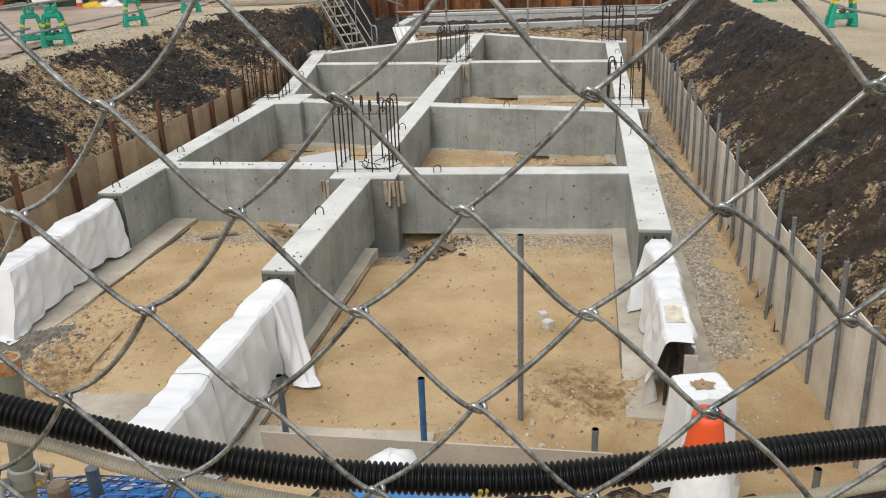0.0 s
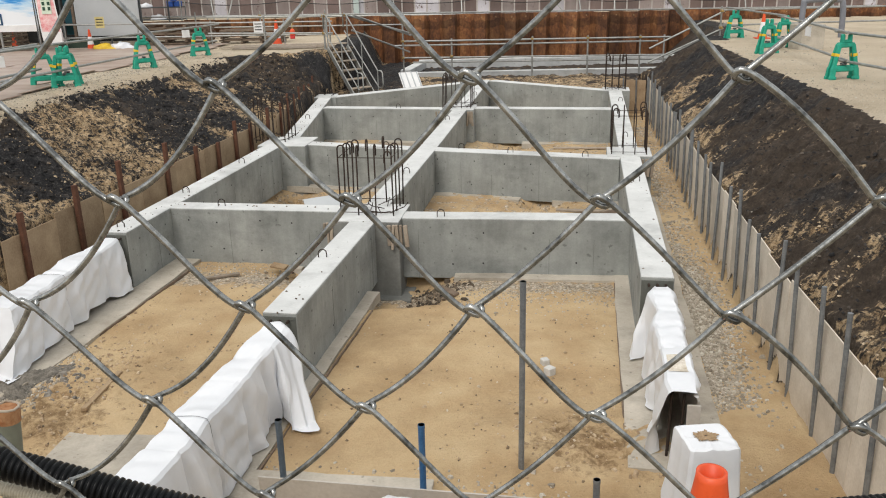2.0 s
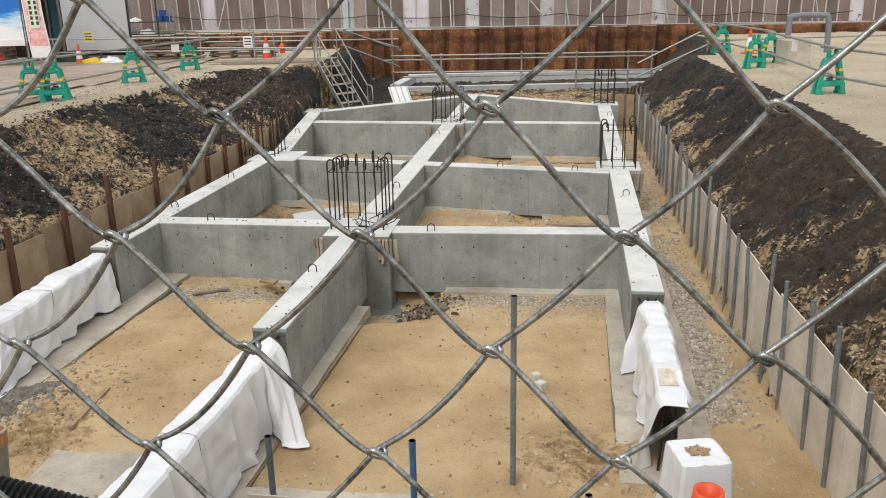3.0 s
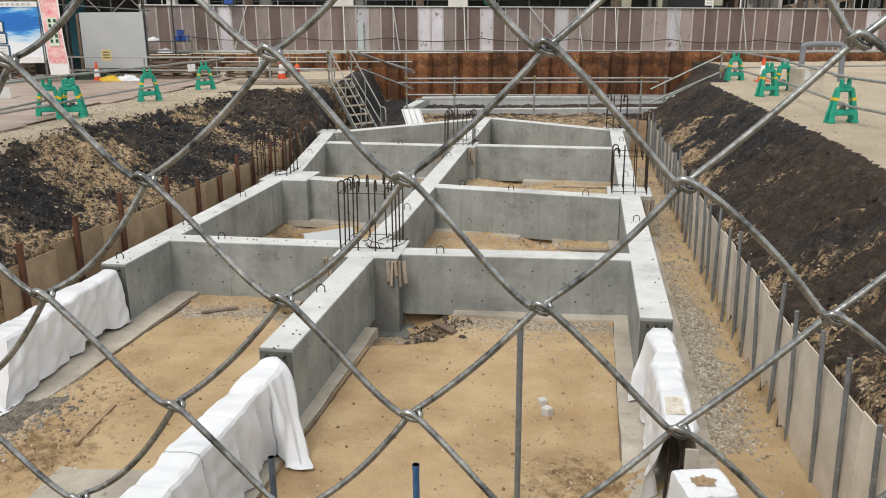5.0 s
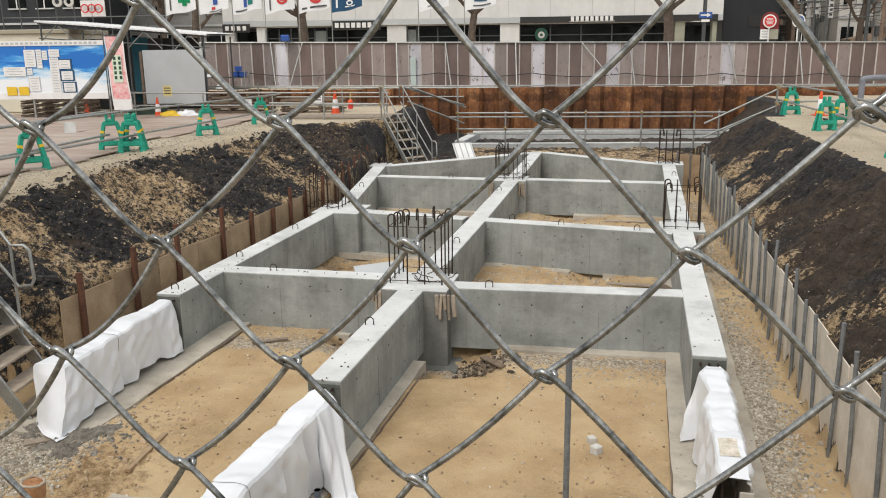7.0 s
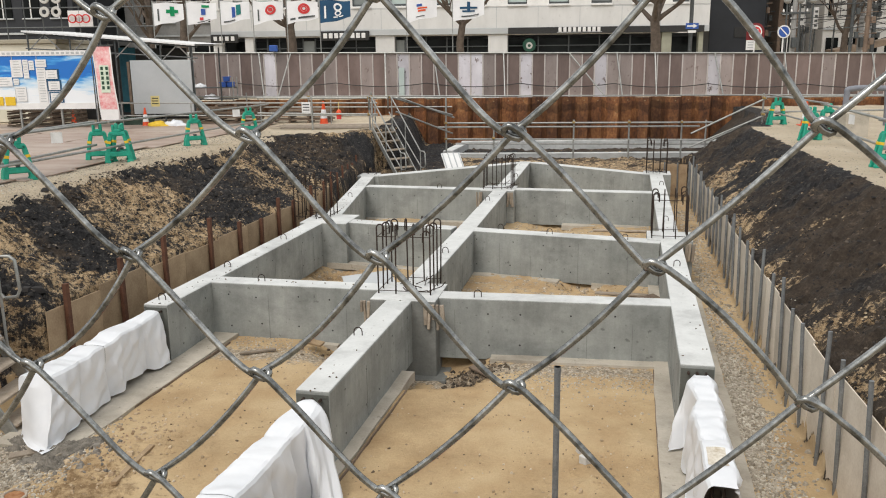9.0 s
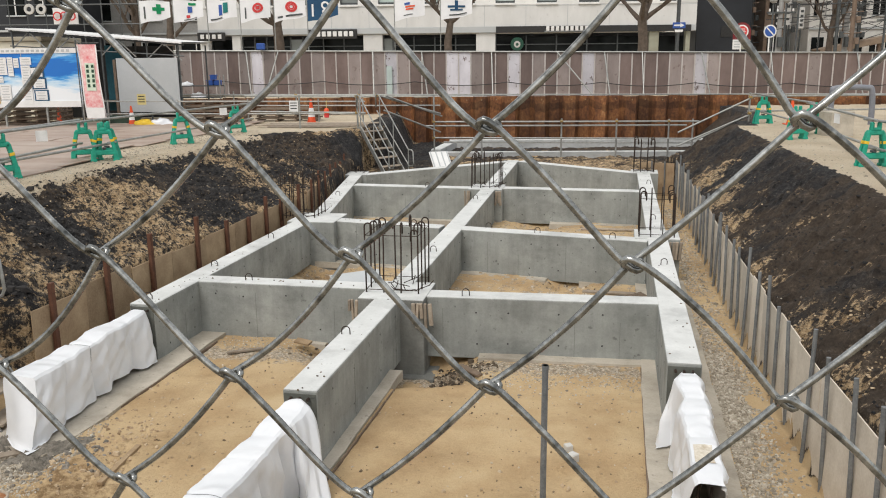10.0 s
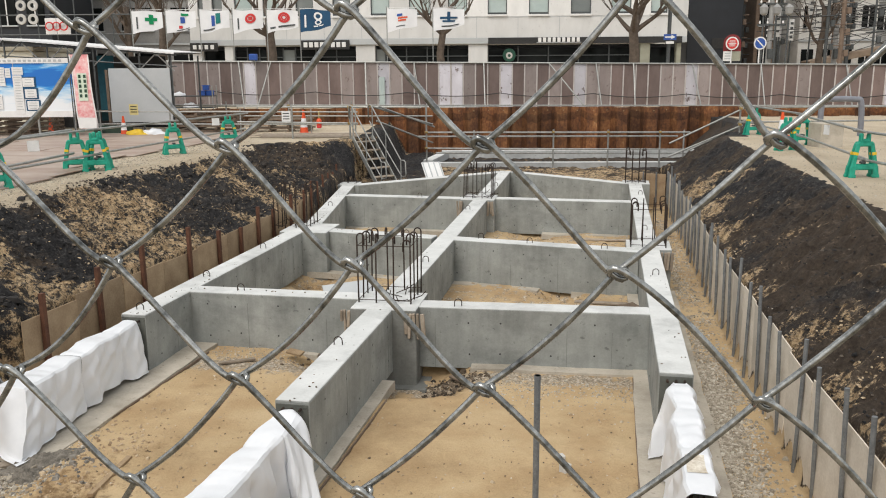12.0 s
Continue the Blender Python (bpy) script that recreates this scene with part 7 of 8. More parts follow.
M_DARKW = simple("dark_slate_wall", (0.011, 0.0135, 0.018), (0.018, 0.021, 0.028), 1.5, 0.6, 0, 0.05)
M_GREYW = simple("grey_render", (0.24, 0.24, 0.24), (0.33, 0.33, 0.32), 1.0, 0.8, 0, 0.1, 8)
M_BROWNW = simple("brown_brick_wall", (0.14, 0.10, 0.075), (0.22, 0.16, 0.12), 1.0, 0.85, 0, 0.1, 8)
dark_block = plain_block(14.35, 17.85, 55.5, 11, M_DARKW, "dark slate street building without windows", 0, 1)
part("recess_panel", box(Geo(), (0.85, 0.04, 0.66), at(0.25, -0.03, 3.44), 0.005), M_BLACK, dark_block, "black recessed panel")
plain_block(17.9, 19.4, 62, 12, M_GREYW, "narrow dark grey street building with small windows", 3, 2)
plain_block(19.5, 20.8, 58, 12, M_BROWNW, "narrow brown brick street building", 3, 1)
plain_block(16.5, 27, 80, 13, M_FLATS, "pale street building far down the road", 4, 4)
plain_block(27.5, 38, 66, 15, M_GREYW, "grey street building beyond the hoarding", 4, 6)
plain_block(24.0, 29.5, 62, 9, M_FLATS, "pale street building behind poles and wires", 3, 4)
plain_block(15, 64, 96, 22, M_GREYW, "long grey apartment block at the end of the street", 6, 24)
plain_block(36, 52, 60, 14, M_PALEW, "pale street building with several storeys", 4, 8)
plain_block(-31, -17.3, 58, 14, M_GREYW, "grey street building beside the white one", 4, 4)
plain_block(-33, -24.5, 50, 12, M_DARKW, "dark building with balconies behind the site office", 3, 5)
plain_block(-50, -33.5, 54, 13, M_PALEW, "pale building behind the site office", 4, 7)


def railing_sign():
    ob = thing("balcony_signs", at(-21.0, 42, 0.2), "upper balcony rail with round white and red signs", "sign")
    for z in (3.55, 4.5):
        part("rail", tube(Geo(), [(-4, 0, z), (4.5, 0, z)], 0.035, 6), M_STEELD, ob)
    for i in range(10):
        part("upright", tube(Geo(), [(-4 + i * 0.94, 0, 0), (-4 + i * 0.94, 0, 5.2)], 0.03, 6), M_STEELD, ob)
    for x, z in ((-1.0, 4.3), (-0.4, 4.3), (-0.95, 4.95), (-0.35, 4.95)):
        ring = lathe(Geo(), [(0.12, 0.06), (0.25, 0.06), (0.26, 0), (0.12, 0)], 20, pose(x, -0.1, z, 90, 0, 0))
        part("ring_sign", ring, M_PALEW, ob, "white round sign letter")
    for x in (0.4, 0.75, 1.1):
        ring = lathe(Geo(), [(0.16, 0.04), (0.22, 0.04), (0.22, 0)], 18, pose(x, -0.12, 3.95, 90, 0, 0))
        part("red_loop", ring, M_RED, ob, "red loop sign")
    part("backing", box(Geo(), (1.25, 0.05, 0.8), at(0.75, 0, 3.95), 0.01), M_WHITE, ob)
    return ob


railing_sign()


def balcony_block(x0, x1, y, label, floors, bays):
    """A pale block of flats with a balcony at each window."""
    ob = plain_block(x0, x1, y, floors * 2.9 + 1.5, M_FLATS, label, floors, bays, "apartment_building", 1.8)
    w = (x1 - x0) / bays
    for f in range(floors):
        for i in range(bays):
            c, z = -(x1 - x0) / 2 + w * (i + 0.5), 0.9 + f * 3.0
            slab_ob = part("balcony", box(Geo(), (w * 0.86, 1.0, 0.14), at(c, -0.5, z), 0.01), M_FLATS, ob)
            part("parapet", box(Geo(), (w * 0.86, 0.06, 0.85), at(c, -0.98, z + 0.48), 0.01), M_WHITE if (f + i) % 3 else M_GREYW, slab_ob)
            part("divider", box(Geo(), (0.05, 0.9, 2.6), at(c + w * 0.43, -0.5, z + 1.35)), M_GREYPANEL, slab_ob)
    return ob


balcony_block(20.9, 25.5, 66, "pale block of flats with stacked balconies", 5, 3)
balcony_block(26.0, 33.0, 72, "pale block of flats with balconies down the street", 5, 4)

walkway = thing("street_walkway", at(24.4, 60, 0), "brown covered walkway sloping up beyond the hoarding", "walkway")
ramp_g = Geo()
for k in range(12):
    x = k * 1.1
    box(ramp_g, (1.12, 1.6, 0.42), pose(x, 0, 2.2 + 0.2 * x * (1 - 0.012 * x), 0, -11, 0), 0.02)
part("roof", ramp_g, simple("brown_roof_sheet", (0.22, 0.165, 0.12), (0.33, 0.25, 0.185), 2, 0.7), walkway)
for k in range(5):
    part("post", box(Geo(), (0.2, 0.2, 2.2 + 0.5 * k), at(1.0 + k * 2.5, -0.5, (2.2 + 0.5 * k) / 2), 0.01), M_BROWNW, walkway)
for x, y, z, w, h, mt in ((19.35, 53.5, 4.6, 0.35, 1.7, M_WHITE), (18.7, 53.2, 4.3, 0.4, 1.5, M_BLACK), (20.6, 54.5, 4.2, 0.3, 1.3, M_WHITE), (22.4, 56, 5.2, 0.5, 2.0, M_PALEW), (23.6, 57, 4.6, 0.4, 1.6, M_WHITE)):
    ob = tagged(part("hanging_sign", box(Geo(), (w, 0.1, h), at(x, y, z), 0.01), mt), "upright shop sign hanging over the street", "sign", "hanging shop signs")
    for k in range(4):
        part("writing", box(Geo(), (w * 0.6, 0.01, 0.14), at(x, y - 0.06, z + h / 2 - 0.25 - k * h / 4.6)), M_STEELD if mt is not M_BLACK else M_WHITE, ob)
    part("bracket", tube(Geo(), [(x, y, z - h / 2), (x, y + 0.3, 0)], 0.05, 6), M_STEELD, ob)


# ---- bare street trees ----
def bare_tree(x, y, z, h, seed, label, spread=1.0, knobs=True, levels=3, thick=0.3):
    rnd = random.Random(seed)
    ob = thing("street_tree", at(x, y, z), label, "tree", "bare street trees")
    trunk = Geo()
    path = [Vector((0, 0, -0.1))]
    for i in range(1, 6):
        path.append(Vector((rnd.uniform(-0.08, 0.08), rnd.uniform(-0.08, 0.08), h * 0.62 * i / 5)))
    tube(trunk, path, [thick * (1.15 - 0.09 * i) for i in range(6)], 10)
    part("trunk", trunk, M_BARK, ob, smooth=True)
    crown = Geo()

    def grow(p, d, ln, r, lev):
        pts, rs = [p], [r]
        for i in range(4):
            d = (d + Vector((rnd.uniform(-0.25, 0.25), rnd.uniform(-0.25, 0.25), rnd.uniform(-0.05, 0.22)))).normalized()
            pts.append(pts[-1] + d * ln / 4)
            rs.append(r * (1 - 0.14 * (i + 1)))
        if knobs and lev <= 1:
            rs[-1] *= 1.35
        tube(crown, pts, rs, 6 if lev < 2 else 4)
        if lev < levels:
            for k in range(rnd.randint(2, 4) if lev < 2 else 4):
                a = rnd.randint(2, 4)
                nd = (d + Vector((rnd.uniform(-1, 1), rnd.uniform(-1, 1), rnd.uniform(-0.1, 0.9))) * 0.95).normalized()
                grow(pts[a], nd, ln * rnd.uniform(0.55, 0.8), rs[a] * 0.6, lev + 1)

    for k in range(6):
        w = 2 * math.pi * k / 6 + rnd.uniform(-0.4, 0.4)
        start = path[rnd.randint(4, 5)] if knobs else path[rnd.randint(3, 5)]
        grow(start, Vector((math.cos(w) * spread, math.sin(w) * spread, rnd.uniform(0.5, 1.2))).normalized(), h * rnd.uniform(0.22, 0.32), thick * 0.5, 0)
    part("crown", crown, M_BARK, ob, "bare pruned limbs and twigs")
    return ob


bare_tree(-10.3, 45, 0, 7.5, 3, "bare pruned street tree with knobby limbs", 1.1, levels=4, thick=0.3)
bare_tree(-1.25, 45, 0, 7.5, 4, "bare pruned street tree in front of the shops", 1.1, levels=4, thick=0.23)
bare_tree(8.9, 45, 0, 7.5, 5, "bare pruned street tree with stout knobby limbs", 1.1, levels=4, thick=0.3)
bare_tree(-16.8, 47, 0, 8, 6, "bare brown street tree behind the shelter", 0.9, False, 4, 0.25)
bare_tree(-19.5, 49, 0, 9, 7, "bare twiggy street tree behind the shelter", 0.9, False, 4, 0.25)
bare_tree(21.5, 52, 0, 8.5, 8, "bare twiggy street tree beyond the hoarding", 0.8, False, 4, 0.2)


# ---- street signs, poles and wires ----
def round_sign(x, y, z, r, face, rim, label, bar=None):
    ob = thing("road_sign", at(x, y, 0), label, "road sign")
    part("pole", tube(Geo(), [(0, 0.06, 0), (0, 0.06, z + r)], 0.04, 8), M_WHITE, ob)
    part("rim", lathe(Geo(), [(0, 0.02), (r, 0.02), (r, 0)], 28, pose(0, 0, z, 90, 0, 0)), rim, ob)
    f = part("face", lathe(Geo(), [(0, 0.03), (r * 0.8, 0.03), (r * 0.8, 0.02)], 28, pose(0, 0, z, 90, 0, 0)), face, ob)
    if bar:
        m, size, rot = bar
        part("bar", box(Geo(), size, at(0, -0.036, z) @ pose(0, 0, 0, 0, rot, 0)), m, f)
    return ob


ob = round_sign(14.0, 45, 3.15, 0.34, M_RED, M_WHITE, "round red road sign with thin white lines on a pole", (M_WHITE, (0.4, 0.01, 0.035), 0))
for z in (3.02, 3.08, 3.22, 3.28):
    part("bar", box(Geo(), (0.3, 0.01, 0.03), at(0, -0.036, z)), M_WHITE, ob, "thin white line")
round_sign(15.45, 45, 3.15, 0.33, M_BLUE, M_WHITE, "round blue no-parking road sign on a pole", (M_WHITE, (0.5, 0.01, 0.06), 45))
ob = thing("detour_board", at(14.04, 45.1, 0), "dark red arched sign board over an olive and white notice", "sign")
part("arch", Geo().add([(-0.46, 0, 2.75), (0.46, 0, 2.75), (0.46, 0, 3.16)] + [(0.46 * math.cos(k * math.pi / 10), 0, 3.16 + 0.46 * math.sin(k * math.pi / 10)) for k in range(1, 10)] + [(-0.46, 0, 3.16)], [tuple(range(13))]), simple("dark_red_board", (0.16, 0.012, 0.015), (0.22, 0.02, 0.022), 4, 0.5), ob)
part("notice", box(Geo(), (0.45, 0.03, 0.5), at(-0.22, 0, 2.5), 0.005), M_WHITE, ob, "white notice")
part("notice", box(Geo(), (0.45, 0.03, 0.5), at(0.24, 0, 2.5), 0.005), M_OLIVE, ob, "olive notice")
for k in range(3):
    part("writing", box(Geo(), (0.3, 0.006, 0.06), at(-0.22, -0.02, 2.64 - 0.13 * k)), M_GREYPANEL, ob)
ob = thing("one_way_sign", at(10.75, 45, 0), "blue rectangular road sign with a white arrow on a pole", "road sign")
part("pole", tube(Geo(), [(0, 0.25, 0), (0, 0.25, 8)], 0.1, 10), M_STEELD, ob)
part("plate", box(Geo(), (0.66, 0.02, 0.3), at(0, 0, 3.5), 0.005), M_BLUE, ob)
part("arrow", Geo().add([(-0.26, -0.015, 3.46), (0.06, -0.015, 3.46), (0.06, -0.015, 3.39), (0.27, -0.015, 3.5), (0.06, -0.015, 3.61), (0.06, -0.015, 3.54), (-0.26, -0.015, 3.54)], [(0, 1, 5, 6), (2, 3, 4)]), M_WHITE, ob)
part("lower_plate", box(Geo(), (0.42, 0.02, 0.13), at(0, 0, 3.22), 0.005), M_WHITE, ob)


def utility_pole(x, y, h, label):
    ob = thing("utility_pole", at(x, y, 0), label, "utility pole", "utility poles")
    part("pole", tube(Geo(), [(0, 0, 0), (0, 0, h)], [0.17, 0.12], 10), M_GREYW, ob)
    for z in (h - 0.6, h - 1.6, h - 3.4, h - 4.6):
        part("crossarm", box(Geo(), (1.7, 0.09, 0.1), at(0, -0.15, z), 0.01), M_STEELD, ob)
        for k in range(4):
            part("insulator", lathe(Geo(), [(0.03, 0), (0.07, 0.05), (0.05, 0.12), (0.02, 0.2)], 8, at(-0.7 + k * 0.46, -0.15, z + 0.05)), M_WHITE, ob)
    part("transformer", lathe(Geo(), [(0.0, 0), (0.3, 0.02), (0.3, 0.8), (0.0, 0.85)], 14, at(0.45, -0.2, h - 3.0)), M_GREYW, ob)
    part("cabinet", box(Geo(), (0.3, 0.25, 0.6), at(0, -0.25, 2.7), 0.02), M_STEELD, ob)
    return ob


def thin_pole(x, y, h, r, material, label):
    g = tube(Geo(), [(x, y, 0), (x, y, h)], r, 8)
    for k in range(3):
        z = h * (0.45 + 0.17 * k)
        tube(g, [(x - 0.5, y - 0.1, z), (x + 0.5, y - 0.1, z + 0.05)], 0.03, 5)
        box(g, (0.22, 0.2, 0.36), at(x + 0.2, y - 0.2, z - 0.4), 0.02)
    return tagged(part("street_pole", g, material), label, "pole", "street poles")


rp = random.Random(5)
for k in range(16):
    thin_pole(17.9 + k * 0.95 + rp.uniform(-0.3, 0.3), rp.uniform(46, 60), rp.uniform(6, 9), rp.uniform(0.05, 0.14), M_STEELD if k % 4 else M_BROWNW, "dark street pole with brackets and small boxes")
for x, z in ((15.87, 4.85), (16.55, 4.85), (17.2, 4.85)):
    ob = thing("street_lantern", at(x, 46, 0), "old-style dark street lantern on a post", "street lamp", "street lanterns")
    part("post", tube(Geo(), [(0, 0, 0), (0, 0, z - 0.2)], 0.05, 8), M_STEELD, ob)
    part("lantern", lathe(Geo(), [(0.08, 0), (0.2, 0.1), (0.24, 0.42), (0.1, 0.55), (0.0, 0.62)], 8, at(0, 0, z - 0.25)), M_GREYW, ob, "greyish lantern head")
web = Geo()
for k in range(60):
    xa, xb = rp.uniform(17, 27), rp.uniform(27, 40)
    ya, yb, za, zb = rp.uniform(47, 56), rp.uniform(47, 60), rp.uniform(2.6, 8.5), rp.uniform(2.6, 8.5)
    tube(web, [(lerp(xa, xb, s / 6), lerp(ya, yb, s / 6), lerp(za, zb, s / 6) - 1.0 * (s / 6) * (1 - s / 6)) for s in range(7)], rp.uniform(0.01, 0.022), 4)
tagged(part("street_cables", web, M_BLACK), "tangle of black overhead street cables beyond the hoarding", "wires", kind="stuff")
POLES = ((18.4, 52, 9), (20.5, 60, 10), (23.2, 54, 9.5), (27.2, 62, 10), (24.6, 70, 10), (30.0, 58, 10))
for x, y, h in POLES:
    utility_pole(x, y, h, "grey concrete utility pole carrying wires and fittings")
for i, (x, y, h) in enumerate(POLES):
    for j in range(i + 1, len(POLES)):
        u, v, k = POLES[j]
        g = Geo()
        for w in range(4):
            za, zb = h - 0.5 - w * 1.2, k - 0.5 - w * 1.1
            tube(g, [(lerp(x, u, s / 8) + 0.3 * w - 0.5, lerp(y, v, s / 8), lerp(za, zb, s / 8) - 1.2 * (s / 8) * (1 - s / 8)) for s in range(9)], 0.022, 4)
        tagged(part("overhead_wires", g, M_BLACK), "black overhead wires sagging between utility poles", "wires", "overhead wires")


# ---- loose stones, clods and pebbles ----
def stone_geo(g, c, size, rnd):
    """A rough six-cornered stone."""
    k = len(g.v)
    rz = rnd.uniform(0, 6.28)
    ca, sa = math.cos(rz), math.sin(rz)
    sx, sy, sz = size * rnd.uniform(0.7, 1.3), size * rnd.uniform(0.6, 1.0), size * rnd.uniform(0.4, 0.8)
    for x, y, z in ((-0.5, -0.4, -0.3), (0.5, -0.3, -0.3), (0.35, 0.5, -0.3), (-0.4, 0.45, -0.3), (-0.3, -0.2, 0.45), (0.3, -0.25, 0.4), (0.2, 0.3, 0.45), (-0.25, 0.25, 0.35)):
        x, y, z = (x + rnd.uniform(-0.12, 0.12)) * sx, (y + rnd.uniform(-0.12, 0.12)) * sy, (z + rnd.uniform(-0.1, 0.1)) * sz
        g.v.append((c[0] + x * ca - y * sa, c[1] + x * sa + y * ca, c[2] + z))
    g.f += [tuple(i + k for i in f) for f in ((0, 3, 2, 1), (4, 5, 6, 7), (0, 1, 5, 4), (1, 2, 6, 5), (2, 3, 7, 6), (3, 0, 4, 7))]


def island_mat(name, tones, rough=0.9):
    m, n, l, b = mat(name, rough)
    geo = n.new("ShaderNodeNewGeometry")
    v = place_coords(n, l)
    col = ramp(n, l, geo.outputs["Random Per Island"], tones)
    col = blend(n, l, 0.7, col, ramp(n, l, noise_tex(n, l, v, 70, 4), [(0.3, grey(0.6)), (0.65, grey(1))]), "MULTIPLY")
    l.new(col, b.inputs["Base Color"])
    return m


M_GRAVELS = island_mat("gravel_stones", [(0, (0.25, 0.215, 0.165)), (0.4, (0.39, 0.345, 0.275)), (0.85, (0.52, 0.47, 0.39)), (1, (0.64, 0.60, 0.52))])
M_PEBBLES = island_mat("sand_pebbles", [(0, (0.10, 0.07, 0.045)), (0.3, (0.34, 0.25, 0.15)), (0.8, (0.50, 0.39, 0.26)), (1, (0.66, 0.58, 0.46))])
M_SANDCLOD = island_mat("sand_clods", [(0, (0.30, 0.21, 0.125)), (0.5, (0.46, 0.34, 0.215)), (1, (0.58, 0.455, 0.31))])
M_CLODB = island_mat("dark_clods", [(0, (0.008, 0.008, 0.009)), (0.7, (0.034, 0.03, 0.028)), (0.93, (0.08, 0.066, 0.054)), (1, (0.24, 0.195, 0.15))])
M_CLODT = island_mat("tan_clods", [(0, (0.10, 0.07, 0.042)), (0.5, (0.40, 0.29, 0.17)), (1, (0.64, 0.51, 0.35))])
rnd = random.Random(11)


def scatter(name, count, pick, sizes, material, label, cat):
    g = Geo()
    tries = 0
    while count > 0 and tries < 200000:
        tries += 1
        p = pick()
        if p is None:
            continue
        s = rnd.uniform(*sizes) * (1.8 if rnd.random() < 0.06 else 1)
        stone_geo(g, (p[0], p[1], height(p[0], p[1]) + s * 0.12), s, rnd)
        count -= 1
    return tagged(part(name, g, material), label, cat, kind="stuff")


def in_trench():
    y = rnd.gauss(9.0, 1.2) if rnd.random() < 0.55 else rnd.uniform(6.8, 22)
    x = 2.25 + (y - 8.39) * 0.172 + 0.5 + abs(rnd.gauss(0, 0.22))
    if noise.noise(Vector((x * 1.3, y * 0.7, 2))) < -0.4 or rnd.random() > 1.2 - (y - 6) / 25:
        return None
    return x, y


def front_strip():
    if rnd.random() < 0.7:
        x = rnd.uniform(0.1, 2.1)
        y = 10.45 - 0.12 * (x - 1) + rnd.gauss(0, 0.36) - 0.3
        return (x, y) if y < 10.42 - 0.12 * (x - 1) else None
    x = rnd.uniform(-3.7, -1.9)
    return x, 11.3 - 0.15 * (x + 2.5) + rnd.gauss(0, 0.2) - 0.15


def left_corner():
    x, y = rnd.gauss(-4.9, 0.6), rnd.gauss(7.4, 0.65)
    return (x, y) if -6.2 < x < -4.1 and 5.2 < y < 9 else None


def on_sand():
    x, y = rnd.uniform(-4.3, 2.2), rnd.uniform(5.7, 10.8)
    return (x, y) if noise.noise(Vector((x * 0.9, y * 0.9, 7))) > -0.25 else None


def clod_patch():
    if rnd.random() < 0.7:
        x, y = rnd.gauss(-3.85, 0.3), rnd.gauss(7.8, 0.9)
        return (x, y) if -4.4 < x < -3.0 and 6.0 < y < 10.2 else None
    x, y = rnd.gauss(1.2, 0.5), rnd.gauss(6.4, 0.5)
    return (x, y) if 0.2 < x < 1.7 and 5.7 < y < 8 else None


def bay_debris():
    if rnd.random() < 0.3:
        # broken lumps where the strips end
        cx, cy = rnd.choice(((1.7, 14.6), (-2.9, 15.6), (1.5, 20.0), (-0.9, 20.6)))
        return rnd.gauss(cx, 0.3), rnd.gauss(cy, 0.25)
    return rnd.uniform(-3, 4.4), rnd.uniform(12, 23)


def bank_pick(side, sandy=None):
    def pick():
        if side < 0:
            y = rnd.uniform(8.5, 24.5)
            x = rnd.uniform(-7.7, -3.9)
        else:
            y = rnd.uniform(5, 24.5)
            x = rnd.uniform(3.0, 7.6)
        i = min(int(np.searchsorted(GROUND["x"], x)), len(GROUND["x"]) - 1)
        j = min(int(np.searchsorted(GROUND["y"], y)), len(GROUND["y"]) - 1)
        if not GROUND["bank"][j, i] or GROUND["t"][j, i] > 0.9 or (sandy is not None and (GROUND["tan"][j, i] > rnd.gauss(0, 0.02)) != sandy):
            return None
        return x, y
    return pick


scatter("trench_gravel", 9500, in_trench, (0.01, 0.042), M_GRAVELS, "loose crushed stone along the outer beam", "gravel")
scatter("strip_gravel", 1500, front_strip, (0.009, 0.028), M_GRAVELS, "loose pale gravel in front of the cross beams", "gravel")
scatter("corner_gravel", 3800, left_corner, (0.012, 0.042), M_GRAVELS, "heap of loose gravel beside the covered bars", "gravel")
def front_crumbs():
    x = rnd.uniform(-1.7, 0.9)
    return x, 5.95 - 0.16 * (x + 1.5) + rnd.gauss(0, 0.14)


scatter("front_crumbs", 260, front_crumbs, (0.008, 0.04), M_GRAVELS, "pale crumbs strewn behind the form board", "gravel")
scatter("sand_pebbles", 1500, on_sand, (0.005, 0.03), M_PEBBLES, "small pebbles and crumbs strewn on the sand", "pebbles")
scatter("sand_clods", 420, clod_patch, (0.012, 0.05), M_SANDCLOD, "lumps of sand trodden up along the blinding slab", "clods")
scatter("bay_rubble", 1300, bay_debris, (0.012, 0.05), M_PEBBLES, "rubble and crumbs in the foundation bays", "rubble")
scatter("left_bank_clods", 5200, bank_pick(-1, False), (0.01, 0.036), M_CLODB, "dark clods and stones on the left bank", "clods")
scatter("left_bank_lumps", 2400, bank_pick(-1, False), (0.03, 0.085), M_CLODB, "coarse black lumps of soil on the left bank", "clods")
scatter("left_bank_spill", 2600, bank_pick(-1, True), (0.012, 0.05), M_CLODB, "dark soil crumbs spilt over the tan parts of the left bank", "clods")
scatter("left_bank_stones", 1800, bank_pick(-1, False), (0.008, 0.03), M_CLODT, "pale stones in the black parts of the left bank", "clods")
scatter("left_bank_crumbs", 5200, bank_pick(-1, True), (0.008, 0.026), M_CLODT, "tan crumbs and stones on the left bank", "clods")
scatter("right_bank_clods", 3200, bank_pick(1), (0.012, 0.04), M_CLODB, "dark clods and stones on the right bank", "clods")
scatter("right_bank_crumbs", 3000, bank_pick(1, True), (0.008, 0.03), M_CLODT, "tan crumbs and stones on the right bank", "clods")


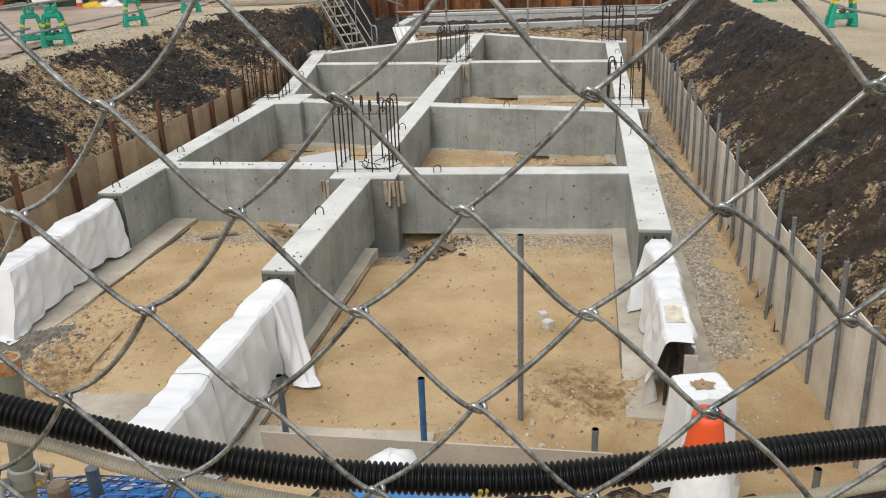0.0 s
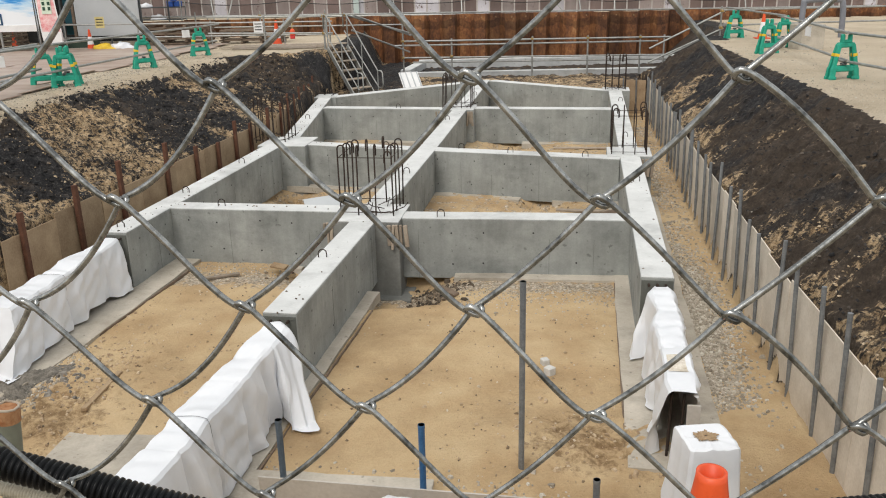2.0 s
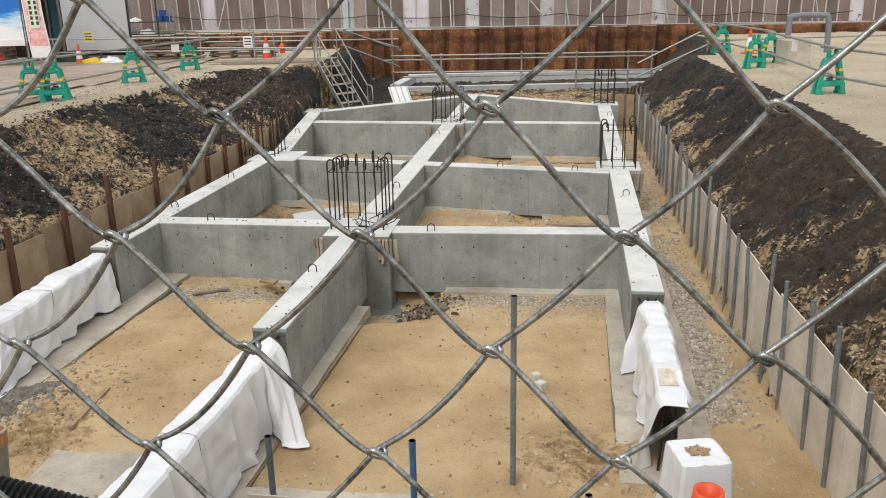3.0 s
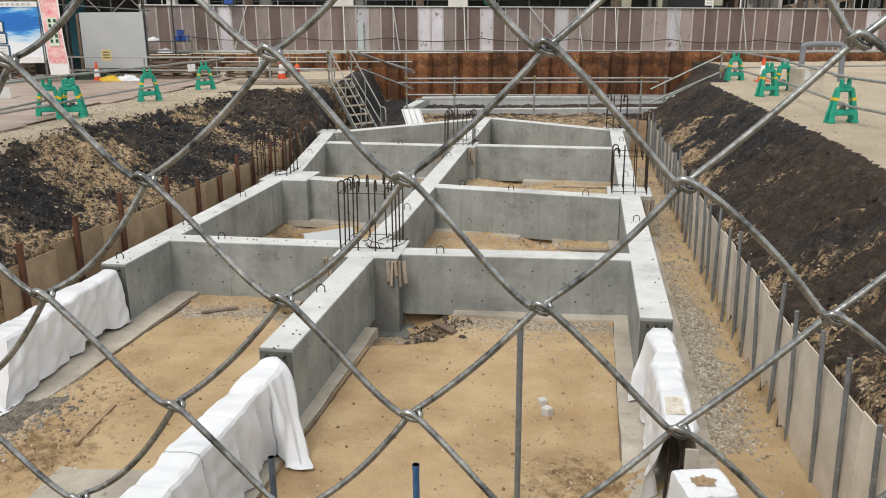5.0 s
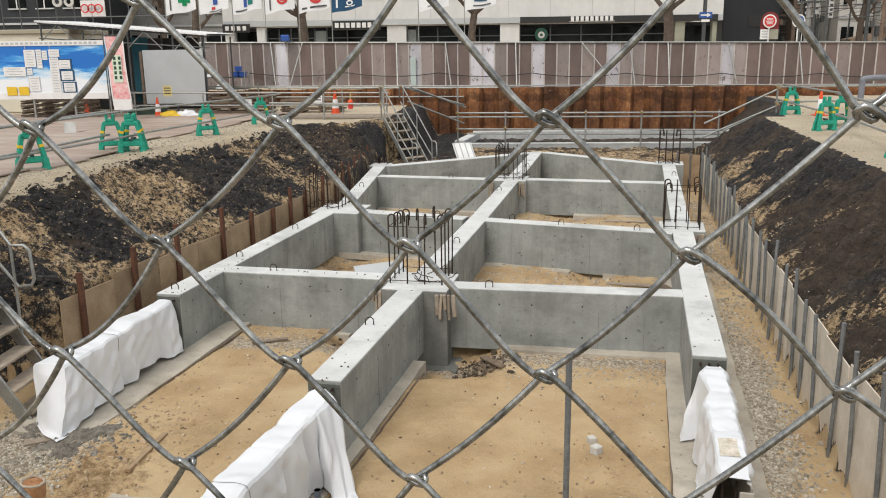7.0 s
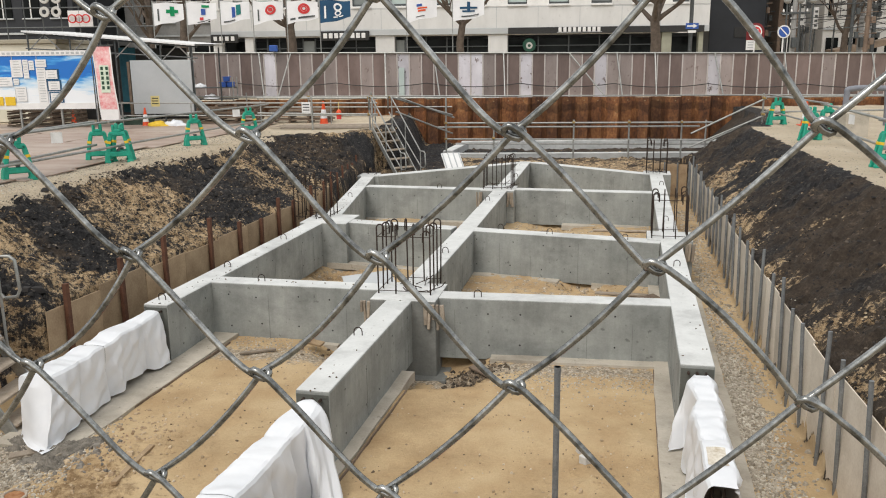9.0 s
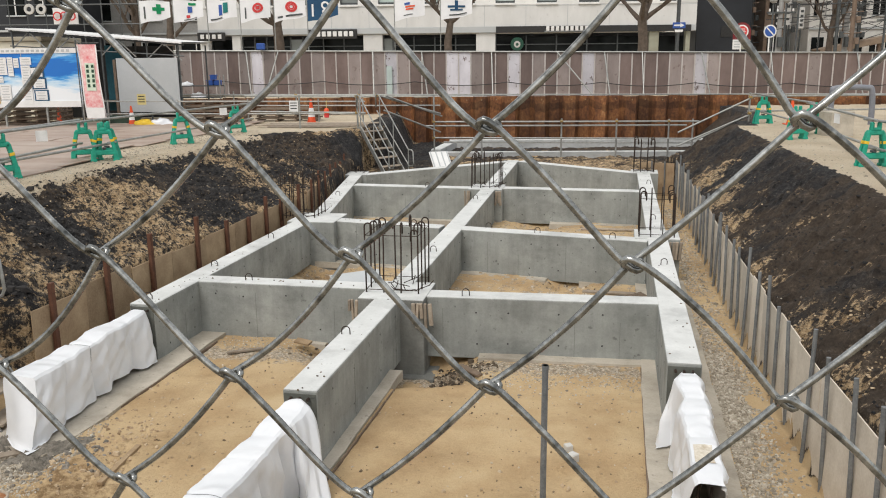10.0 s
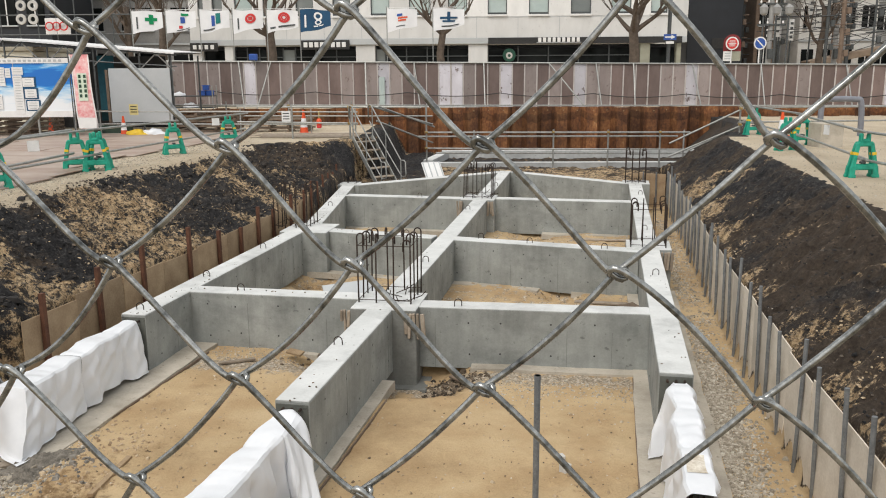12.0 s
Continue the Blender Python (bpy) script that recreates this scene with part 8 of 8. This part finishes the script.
def in_hole():
    if rnd.random() < 0.75:
        x, y = rnd.gauss(-0.2, 0.22), rnd.gauss(10.45, 0.2)
        return (x, y) if -0.62 < x < 0.35 and y < 10.85 else None
    x, y = rnd.gauss(-1.95, 0.22), rnd.gauss(11.05, 0.15)
    return (x, y) if y < 11.3 and x < -1.55 else None


def on_left_rim():
    y = rnd.uniform(9, 25)
    x = rnd.uniform(-9.0, -6.2)
    i = min(int(np.searchsorted(GROUND["x"], x)), len(GROUND["x"]) - 1)
    j = min(int(np.searchsorted(GROUND["y"], y)), len(GROUND["y"]) - 1)
    return (x, y) if 0.88 < GROUND["t"][j, i] and not GROUND["bank"][j, i] * (GROUND["t"][j, i] < 0.88) and rnd.random() < math.exp(-abs(x + 7.6) * 1.2) else None


M_RUBBLE = island_mat("wet_rubble", [(0, (0.025, 0.02, 0.015)), (0.5, (0.10, 0.075, 0.05)), (1, (0.26, 0.20, 0.14))])
scatter("hole_rubble", 420, in_hole, (0.02, 0.065), M_RUBBLE, "dark lumps of soil and rubble in the hole beside the column", "rubble")
scatter("rim_gravel", 4200, on_left_rim, (0.01, 0.035), M_GRAVELS, "pale gravel along the top edge of the bank", "gravel")


def on_right_ground():
    y = rnd.uniform(10, 30)
    x = rnd.uniform(5.4, 11.0)
    i = min(int(np.searchsorted(GROUND["x"], x)), len(GROUND["x"]) - 1)
    j = min(int(np.searchsorted(GROUND["y"], y)), len(GROUND["y"]) - 1)
    return (x, y) if GROUND["t"][j, i] > 0.999 and rnd.random() < 0.25 + math.exp(-abs(x - 6.6) * 0.9) else None


scatter("right_rim_gravel", 1100, on_right_ground, (0.008, 0.03), M_GRAVELS, "pale stones strewn on the ground above the bank", "gravel")


def crumbs_on_beams():
    """Cement crumbs and dirt left on the beam tops."""
    g = Geo()
    for (x0, y0), (x1, y1), n in ((L0, L1, 36), (K0, K1, 40), (C0, C1, 30), (R0, R1, 22), ((-4.1, 11.89), (-1.35, 11.46), 20), ((-3.2, 16.67), (-0.6, 15.77), 16)):
        for k in range(n):
            u = rnd.random() ** 1.6
            c = Vector((lerp(x0, x1, u), lerp(y0, y1, u), 0)) + Vector((rnd.uniform(-0.14, 0.14), rnd.uniform(-0.05, 0.05), 0))
            stone_geo(g, (c.x, c.y, BEAM_TOP + 0.012), rnd.uniform(0.008, 0.03), rnd)
    return tagged(part("beam_crumbs", g, M_RUBBLE), "dark crumbs of dirt and cement on the beam tops", "crumbs", kind="stuff")


crumbs_on_beams()


def mortar_spill():
    x, y = rnd.gauss(-4.35, 0.3), rnd.gauss(7.65, 0.25)
    return x, y


M_MORTAR = island_mat("spilt_mortar", [(0, (0.15, 0.135, 0.115)), (1, (0.29, 0.265, 0.23))])


M_CRUST = simple("crusty_mortar", (0.085, 0.077, 0.064), (0.25, 0.225, 0.19), 16, 0.95, 0, 0.9, 70)


def mortar_lump(x, y, lx, ly, h, rz):
    """A crusty low heap of set mortar."""
    n, verts, faces = 34, [], []
    for j in range(n + 1):
        for i in range(n + 1):
            u, v = i / n * 2 - 1, j / n * 2 - 1
            q = Vector((u * 3 + x * 5, v * 3, 1))
            k = max(0.0, 1 - (u * u + v * v) * (1 + 0.5 * noise.noise(q * 0.6))) ** 0.6
            verts.append((u * lx, v * ly, -0.05 + k * (h + 0.05 + 0.08 * abs(noise.noise(q * 2.3)) + 0.05 * abs(noise.noise(q * 5)))))
    for j in range(n):
        for i in range(n):
            a = j * (n + 1) + i
            faces.append((a, a + 1, a + n + 2, a + n + 1))
    return tagged(part("mortar_lump", Geo().add(verts, faces, at(x, y, -2.06, rz)), M_CRUST, smooth=True), "crusty grey lump of set mortar at the slab edge", "mortar", "mortar lumps")


mortar_lump(-4.42, 7.86, 0.55, 0.2, 0.05, 38)
mortar_lump(-4.42, 7.52, 0.2, 0.17, 0.07, 10)
mortar_lump(-5.0, 8.02, 0.24, 0.16, 0.05, -10)
scatter("mortar_lumps", 160, mortar_spill, (0.015, 0.06), M_MORTAR, "grey lumps of spilt mortar beside the covered bars", "mortar")
